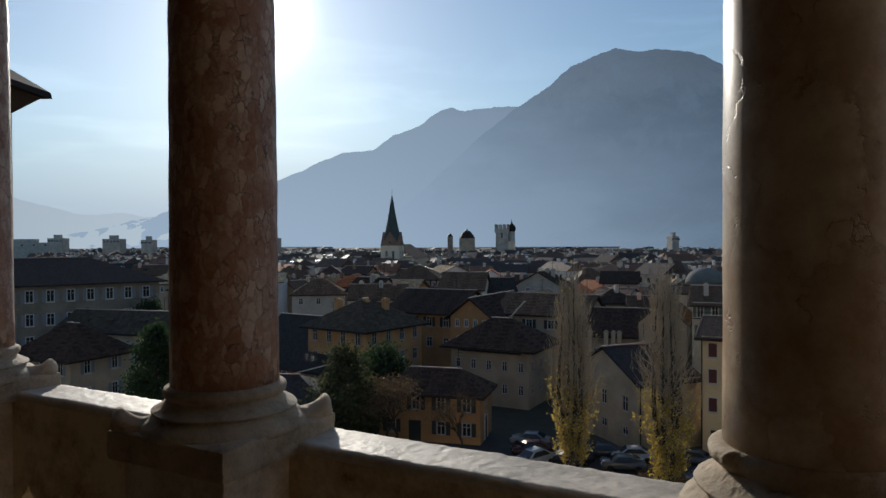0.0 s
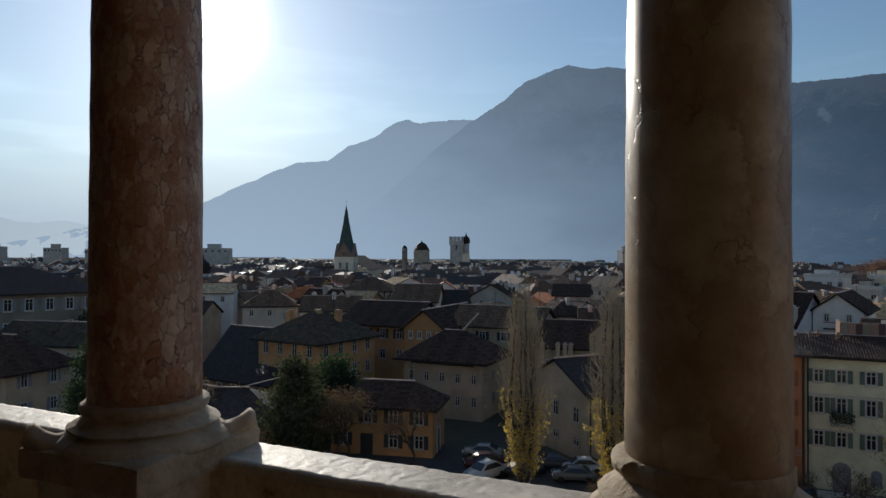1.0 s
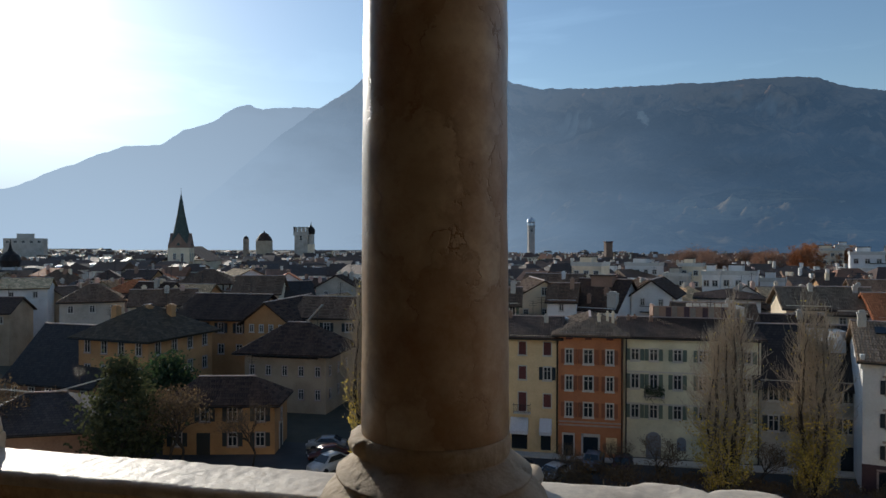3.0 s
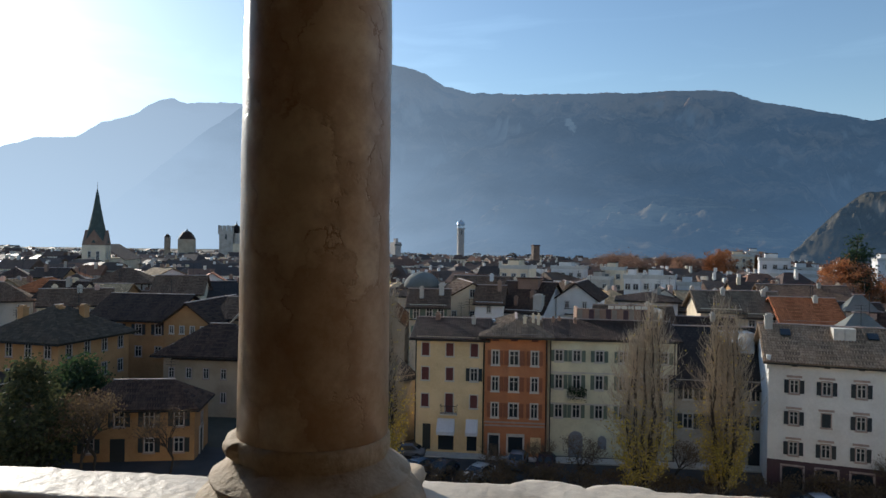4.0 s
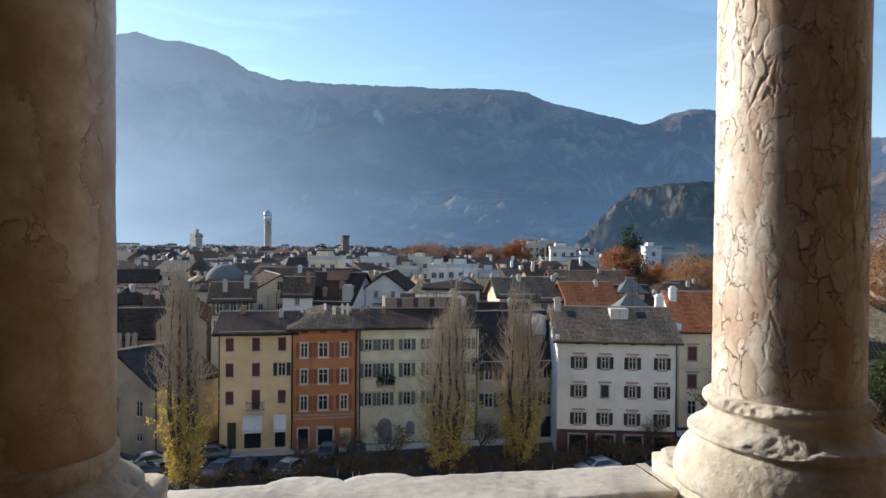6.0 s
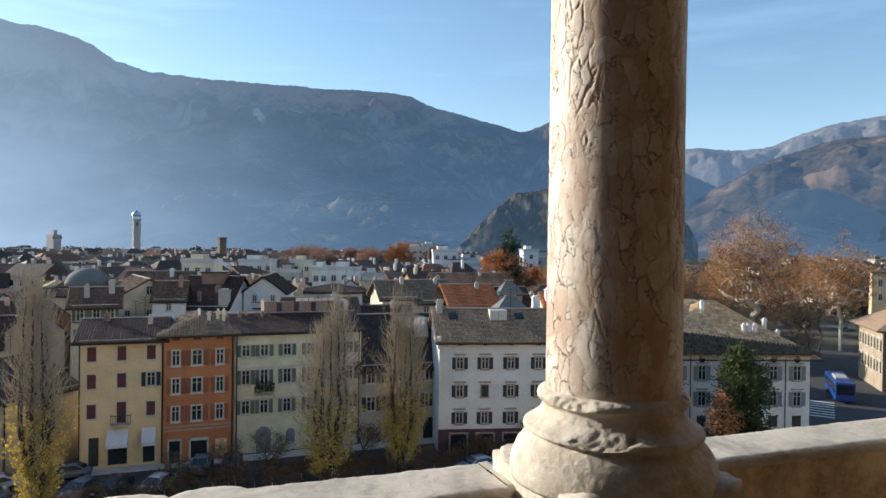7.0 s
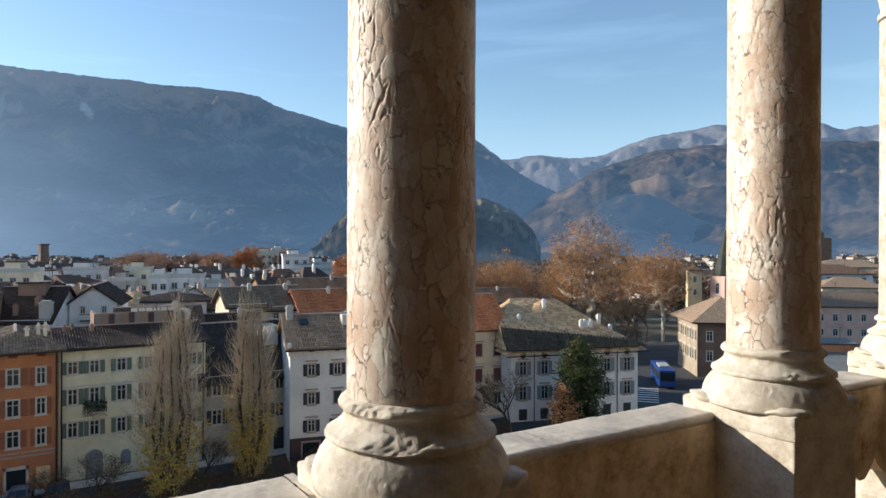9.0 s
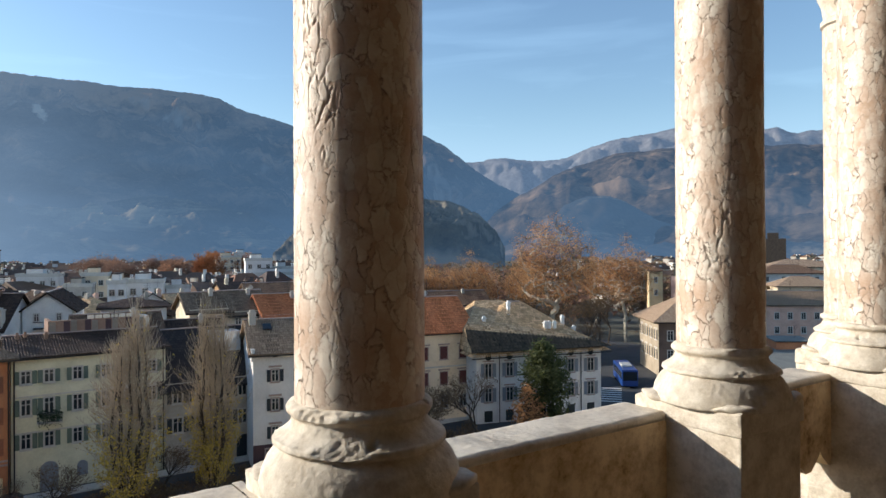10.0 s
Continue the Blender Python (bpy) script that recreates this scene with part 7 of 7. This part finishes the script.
def crown_tree(x, y, height, wide, low, seed, label, bark, leafmat, clumps, per, size, name, group=""):
    """A tree grown into a broad uneven crown: every leaf clump hangs on a twig that forks from the nearest limb."""
    r = random.Random(seed)
    mid, half = (low + height) / 2, (height - low) / 2
    nodes = [Vector((0, 0, 0))] + [Vector((r.uniform(-0.02, 0.02) * k, r.uniform(-0.02, 0.02) * k, low * 0.9 * k / 4)) * 1.0 for k in range(1, 5)]
    up = [None, 0, 1, 2, 3]
    targets = []
    while len(targets) < clumps:
        d = Vector((r.gauss(0, 1), r.gauss(0, 1), r.gauss(0, 1))).normalized()
        k = r.random() ** 0.42 * (0.86 + 0.34 * noise.noise(d * 2.3 + Vector((seed, 0, 0))))
        targets.append(Vector((d.x * wide / 2 * k, d.y * wide / 2 * k, mid + d.z * half * k * (1.0 if d.z > 0 else 0.85))))
    top = nodes[-1]
    targets.sort(key=lambda q: (q - top).length)
    ends = []
    for q in targets:
        best = min(range(3, len(nodes)), key=lambda i: (nodes[i] - q).length + 1.4 * max(0.0, nodes[i].z - q.z))
        p = nodes[best]
        m = p.lerp(q, 0.5) + Vector((r.gauss(0, 0.3), r.gauss(0, 0.3), 0.08 * (q - p).length))
        nodes += [m, q]
        up += [best, len(nodes) - 2]
        ends.append(len(nodes) - 1)
    load = [0] * len(nodes)
    for e in ends:
        i = e
        while i is not None:
            load[i] += 1
            i = up[i]
    rad = [0.020 + 0.030 * math.sqrt(k) * height / 25 for k in load]
    limbs, twigs, pts = [], [], []
    for i in range(1, len(nodes)):
        row = (nodes[up[i]], nodes[i], max(rad[i], min(rad[up[i]], rad[i] * 1.35)), rad[i])
        (limbs if rad[i] > 0.06 else twigs).append(row)
    for e in ends:
        q, bare_one = nodes[e], r.random() < 0.14
        for _ in range(7):
            t2 = q + Vector((r.gauss(0, 0.9), r.gauss(0, 0.9), r.gauss(0.4, 0.7)))
            twigs.append((nodes[up[e]].lerp(q, r.random()), t2, 0.022, 0.008))
        for _ in range(per // 5 if bare_one else int(per * r.uniform(0.5, 1.4))):
            pts.append(q + Vector((r.gauss(0, 1), r.gauss(0, 1), r.gauss(0, 0.8))) * wide * 0.047)
    return tree(x, y, label, bark, leafmat, limbs, pts, size, r, name, GROUND, twigs, group)


crown_tree(101.5, 100.0, 29.6, 20.5, 8.0, 51, "very large plane tree with rusty brown autumn leaves", "bark_pale", "leaf_rust", 270, 70, 0.16, "plane_tree", "plane trees")
plane = crown_tree(131.0, 105.0, 24.6, 16.5, 7.0, 52, "large plane tree with rusty orange autumn leaves", "bark_pale", "leaf_rust", 200, 70, 0.16, "plane_tree", "plane trees")
for x, y, sc, turn in ((97.0, 124.0, 0.86, 50), (88.0, 127.0, 0.80, 140), (79.0, 131.0, 0.84, 200), (121.0, 130.0, 0.78, 260), (150.0, 131.0, 0.9, 310), (110.0, 133.0, 0.74, 20)):
    c = copy_thing(plane, pose(x, y, GROUND, 0, 0, turn))
    c.scale = (sc, sc, sc)
big = crown_tree(81.0, 170.0, 22.2, 16.5, 5.5, 61, "broad tree with bright orange-brown autumn leaves", "bark", "leaf_orange", 150, 100, 0.21, "autumn_tree")
pale = spreading(52.0, 280.0, 23, 0.6, 62, "broad tree with thin rusty brown leaves", "bark_pale", "leaf_russet", 7, 0.24, 0.24, side_limbs=True, name="autumn_tree")
rr = random.Random(77)
for k in range(15):
    az = radians(rr.uniform(7.5, 19))
    dist = rr.uniform(270, 340)
    c = copy_thing(pale if k % 4 else big, pose(dist * math.sin(az), dist * math.cos(az), GROUND, 0, 0, rr.uniform(0, 360)))
    c.scale = [rr.uniform(0.78, 1.12)] * 3
for k in range(22):
    az = radians(rr.uniform(17, 46))
    dist = rr.uniform(170, 260)
    c = copy_thing(pale if k % 2 else big, pose(dist * math.sin(az), dist * math.cos(az), GROUND, 0, 0, rr.uniform(0, 360)))
    c.scale = [rr.uniform(0.55, 0.85)] * 3

# woods and gardens too far to tell one tree from the next
def far_woods(name, label, mat, n, a0, a1, d0, d1, seed):
    r = random.Random(seed)
    pts = []
    for _ in range(n):
        az, dist = radians(r.uniform(a0, a1)), r.uniform(d0, d1)
        cx, cy, hh, rad = dist * math.sin(az), dist * math.cos(az), r.uniform(7, 15), r.uniform(2.5, 5)
        for _ in range(70):
            pts.append(Vector((cx + r.gauss(0, 0.5) * rad, cy + r.gauss(0, 0.5) * rad, GROUND + hh * r.uniform(0.2, 1.0))))
    tagged(link_mesh(name, leaves(pts, 0.9, r), M[mat]), label, "woods", kind="stuff")


far_woods("far_woods", "brown leafless woods and gardens beyond the houses", "leaf_dry", 420, 28, 72, 190, 620, 5)
far_woods("far_woods", "rusty autumn trees among the far houses", "leaf_russet", 260, 24, 72, 190, 520, 6)
far_woods("far_woods", "dark garden trees among the far houses", "leaf_olive", 220, -62, 30, 300, 900, 7)
bare = spreading(38.5, 58.0, 9.5, 0.6, 71, "small street tree with a few pale dry leaves", "bark", "leaf_dry", 2, 0.10, 0.24, name="street_tree")
for x, y, s in ((42.5, 60.0, 0.9), (34.0, 61.0, 0.55), (46.5, 57.0, 1.05), (-1.0, 62.5, 0.42), (3.5, 62.0, 0.5), (7.0, 61.0, 0.62), (15.5, 61.5, 0.6), (-37.0, 56.0, 1.05), (-44.0, 60.0, 0.9), (-31.0, 58.5, 0.8), (98.0, 92.0, 1.1), (104.0, 100.0, 1.3), (93.0, 98.0, 1.3), (101.0, 90.0, 1.0), (110.0, 98.0, 1.4), (118.0, 102.0, 1.4), (126.0, 106.0, 1.5), (90.0, 106.0, 1.4), (99.0, 108.0, 1.5), (112.0, 108.0, 1.3)):
    c = copy_thing(bare, pose(x, y, GROUND, 0, 0, x * 50))
    c.scale = (s, s, s)
for k in range(5):
    c = copy_thing(bare, pose(-56 + k * 4.4 + rr.uniform(-1, 1), 50 + rr.uniform(0, 9), GROUND, 0, 0, k * 40))
    c.scale = [rr.uniform(0.8, 1.25)] * 3
shrub = spreading(0.5, 60.5, 2.4, 0.9, 81, "leafless tangled shrub by the street", "twig", "leaf_dry", 1, 0.06, 0.2, name="shrub")
for k in range(46):
    c = copy_thing(shrub, pose(-13 + k * 1.35 + rr.uniform(-0.5, 0.5), 58.6 + rr.uniform(0, 3.2), GROUND, 0, 0, k * 70))
    c.scale = [rr.uniform(0.9, 1.7)] * 3


def evergreen(x, y, height, width, seed, label, mat, name="evergreen_tree", cone=0.5, n=5200, size=0.2):
    r = random.Random(seed)
    limbs = [(Vector((0, 0, 0)), Vector((0.1, 0, height * 0.95)), height * 0.02, 0.03)]
    pts = []
    for k in range(90):
        u = r.uniform(0.08, 0.98)
        an = r.uniform(0, 6.283)
        reach = width * 0.5 * (math.sin(math.pi * min(1, u * 0.9 + 0.12)) ** cone) * r.uniform(0.6, 1.05)
        b = Vector((0, 0, height * u * 0.92))
        t = Vector((math.cos(an) * reach, math.sin(an) * reach, height * u + r.uniform(-0.3, 0.4)))
        limbs.append((b, t, 0.06, 0.015))
        for _ in range(n // 90):
            g = b.lerp(t, r.uniform(0.45, 1.05))
            pts.append(g + Vector((r.gauss(0, 1), r.gauss(0, 1), r.gauss(0, 1))) * width * 0.075)
    return tree(x, y, label, "bark", mat, limbs, pts, size, r, name)


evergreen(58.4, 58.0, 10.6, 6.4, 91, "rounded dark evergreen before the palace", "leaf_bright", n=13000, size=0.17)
evergreen(54.6, 57.0, 6.4, 4.0, 92, "low shrub with rusty autumn leaves", "leaf_rust", "autumn_shrub", 0.8, 2400, 0.14)
evergreen(-41.0, 53.0, 11.5, 8.0, 93, "loose olive-green conifer in the garden", "leaf_olive", "conifer", 0.7, 6500, 0.2)
evergreen(-45.5, 66.5, 9.2, 8.5, 94, "dark bushy evergreen by the ochre house", "leaf_green", n=6500, size=0.2)
evergreen(-63.5, 48.5, 13.0, 6.5, 95, "dark spreading conifer in the garden", "leaf_green", "conifer", 0.6, 8000, 0.2)
evergreen(-100.0, 76.0, 12.0, 8.0, 96, "dark conifer beside the palace", "leaf_green", "conifer", 0.6, 4000, 0.24)
evergreen(84.0, 172.0, 27.0, 9.0, 97, "dark umbrella-shaped cedar behind the houses", "leaf_green", "conifer", 0.4, 4000, 0.35)


# ---------------------------------------------------------------- vehicles
PAINT = {}


def car(x, y, yaw, colour, label, scale=1.0, tall=1.0):
    if colour not in PAINT:
        m = plain("car_paint", colour, 0.25, 0.1)
        PAINT[colour] = m
    root = thing("car", pose(x, y, GROUND + 0.02, 0, 0, yaw), label, "car", "parked cars")
    root.scale = (scale, scale, scale * tall)
    # body: side outline swept across the width, narrowing upward
    out = [(-2.1, 0.28), (-2.12, 0.62), (-1.95, 0.86), (-1.25, 0.95), (-0.55, 1.40), (0.75, 1.44), (1.55, 1.02), (2.0, 0.95), (2.1, 0.6), (2.05, 0.28)]
    bm = bmesh.new()
    cols = []
    for sy in (-1, 1):
        cols.append([bm.verts.new((px, sy * (0.85 if pz < 1.0 else 0.66), pz)) for px, pz in out])
    for k in range(len(out)):
        q = (k + 1) % len(out)
        bm.faces.new((cols[0][k], cols[1][k], cols[1][q], cols[0][q]))
    bm.faces.new(cols[0][::-1])
    bm.faces.new(cols[1])
    bmesh.ops.recalc_face_normals(bm, faces=bm.faces[:])
    bmesh.ops.bevel(bm, geom=bm.edges[:], offset=0.05, segments=2, affect="EDGES")
    part("body", bm, PAINT[colour], root, smooth=True)
    for sy in (-1, 1):
        bm = bmesh.new()
        vs = [bm.verts.new((px, sy * w, pz)) for px, w, pz in ((-1.05, 0.865, 1.0), (-0.5, 0.70, 1.36), (0.7, 0.69, 1.38), (1.35, 0.865, 1.02))]
        bm.faces.new(vs)
        part("side_window", bm, M["glass"], root)
    bm = bmesh.new()
    bm.faces.new([bm.verts.new(p) for p in ((-1.28, -0.7, 0.985), (-1.28, 0.7, 0.985), (-0.62, 0.6, 1.40), (-0.62, -0.6, 1.40))])
    part("windscreen", bm, M["glass"], root)
    bm = bmesh.new()
    bm.faces.new([bm.verts.new(p) for p in ((1.56, -0.7, 1.06), (0.82, -0.6, 1.46), (0.82, 0.6, 1.46), (1.56, 0.7, 1.06))])
    part("rear_window", bm, M["glass"], root)
    for px in (-1.3, 1.3):
        for sy in (-0.82, 0.82):
            bm = bmesh.new()
            lathe(bm, [(0.26, -0.1), (0.32, -0.08), (0.32, 0.08), (0.26, 0.1)], 18)
            o = part("wheel", bm, M["iron"], root)
            o.matrix_local = pose(px, sy, 0.32, 90, 0, 0)
    for sy in (-0.6, 0.6):
        part("headlight", boxes((-2.14, -2.08, sy - 0.16, sy + 0.16, 0.62, 0.78)), M["sash"], root)
    return root


for x, y, yaw, colour, label, scale, tall in (
        (-8.4, 63.2, 62, (0.10, 0.16, 0.24), "blue-grey car parked beside the street", 1.0, 1.0), (-5.9, 63.0, 66, (0.05, 0.055, 0.07), "black car parked beside the street", 1.0, 1.0),
        (-2.3, 62.4, 60, (0.62, 0.64, 0.66), "white car parked beside the street", 1.0, 1.0), (-10.2, 68.3, 0, (0.14, 0.15, 0.17), "grey car parked by the yellow house", 0.95, 1.0),
        (1.3, 66.8, 80, (0.20, 0.23, 0.28), "grey-blue car parked before the orange house", 1.0, 1.0), (4.1, 66.4, 82, (0.10, 0.05, 0.06), "dark red car parked before the orange house", 1.0, 1.0),
        (13.3, 66.0, 75, (0.62, 0.64, 0.68), "white van under a pale cover", 1.05, 1.5), (20.6, 65.2, 75, (0.62, 0.63, 0.66), "white van parked before the grey house", 1.05, 1.45),
        (26.6, 58.6, 8, (0.42, 0.44, 0.47), "silver car parked in the street", 1.0, 1.0), (31.6, 56.8, 0, (0.2, 0.21, 0.23), "grey car parked in the street", 1.0, 1.0),
        (36.5, 55.5, -10, (0.5, 0.51, 0.53), "silver car parked in the street", 1.0, 1.0), (41.5, 56.4, -12, (0.55, 0.56, 0.58), "white van parked in the street", 1.1, 1.3),
        (-23.7, 60.2, 65, (0.5, 0.52, 0.54), "silver van parked on the lot", 1.05, 1.15), (-15.8, 63.4, 20, (0.16, 0.17, 0.18), "grey car parked in the street", 1.0, 1.0),
        (-15.6, 66.4, 20, (0.5, 0.51, 0.53), "silver car parked in the street", 1.0, 1.0), (-18.6, 66.2, 20, (0.08, 0.09, 0.11), "dark car parked in the street", 1.0, 1.0),
        (-20.8, 63.0, 30, (0.05, 0.05, 0.06), "black car parked in the street", 1.0, 1.0), (-26.5, 66.6, 10, (0.3, 0.31, 0.32), "grey car parked by the ochre house", 1.0, 1.0),
        (-25.2, 63.6, 30, (0.07, 0.02, 0.02), "dark red car parked in the street", 1.0, 1.0)):
    car(x, y, yaw, colour, label, scale, tall)
for k in range(10):
    car(92 + (k % 5) * 3.2 + (k // 5) * 4, 118 + (k // 5) * 14, 80, ((0.4, 0.41, 0.43), (0.05, 0.05, 0.06), (0.25, 0.26, 0.28))[k % 3], "car parked under the trees")

root = thing("bus", pose(90.5, 72.0, GROUND + 0.02, 0, 0, -42), "blue city bus standing in the side street", "bus")
M["bus_blue"] = plain("bus_paint", (0.012, 0.055, 0.24), 0.3)
part("body", boxes((-1.25, 1.25, -5.0, 5.0, 0.4, 3.0, 0.12)), M["bus_blue"], root)
for sx in (-1.26, 1.26):
    for k in range(5):
        part("side_window", boxes((sx - 0.01, sx + 0.01, -4.6 + k * 1.85, -3.0 + k * 1.85, 1.5, 2.6)), M["glass"], root)
part("windscreen", boxes((-1.1, 1.1, -5.02, -4.99, 1.3, 2.7)), M["glass"], root)
part("roof_unit", boxes((-0.8, 0.8, -2.0, 1.5, 3.0, 3.25, 0.05)), M["sash"], root)
for py in (-3.2, 3.2):
    for sx in (-1.1, 1.1):
        bm = bmesh.new()
        lathe(bm, [(0.4, -0.14), (0.48, -0.1), (0.48, 0.1), (0.4, 0.14)], 18)
        o = part("wheel", bm, M["iron"], root)
        o.matrix_local = pose(sx, py, 0.48, 0, 90, 0)

# ---------------------------------------------------------------- castle turret roof next to the loggia
root = thing("castle_turret", pose(-30.4, 9.94, GROUND, 0, 0, 26.9), "castle turret with wide timber eaves", "tower")
part("wall", boxes((-3.4, 3.4, -3.4, 3.4, 0, 27.6)), M["cream"], root)
bm = bmesh.new()
lathe(bm, [(6.3, 28.2), (6.25, 28.45), (0.2, 31.6)], 4)
o = part("roof", bm, M["roof_dark"], root)
o.matrix_local = pose(0, 0, 0, 0, 0, 45)
bm = bmesh.new()
lathe(bm, [(4.8, 27.4), (5.9, 28.18)], 4)
o = part("soffit", bm, M["timber"], root, "dark carved timber eaves")
o.matrix_local = pose(0, 0, 0, 0, 0, 45)
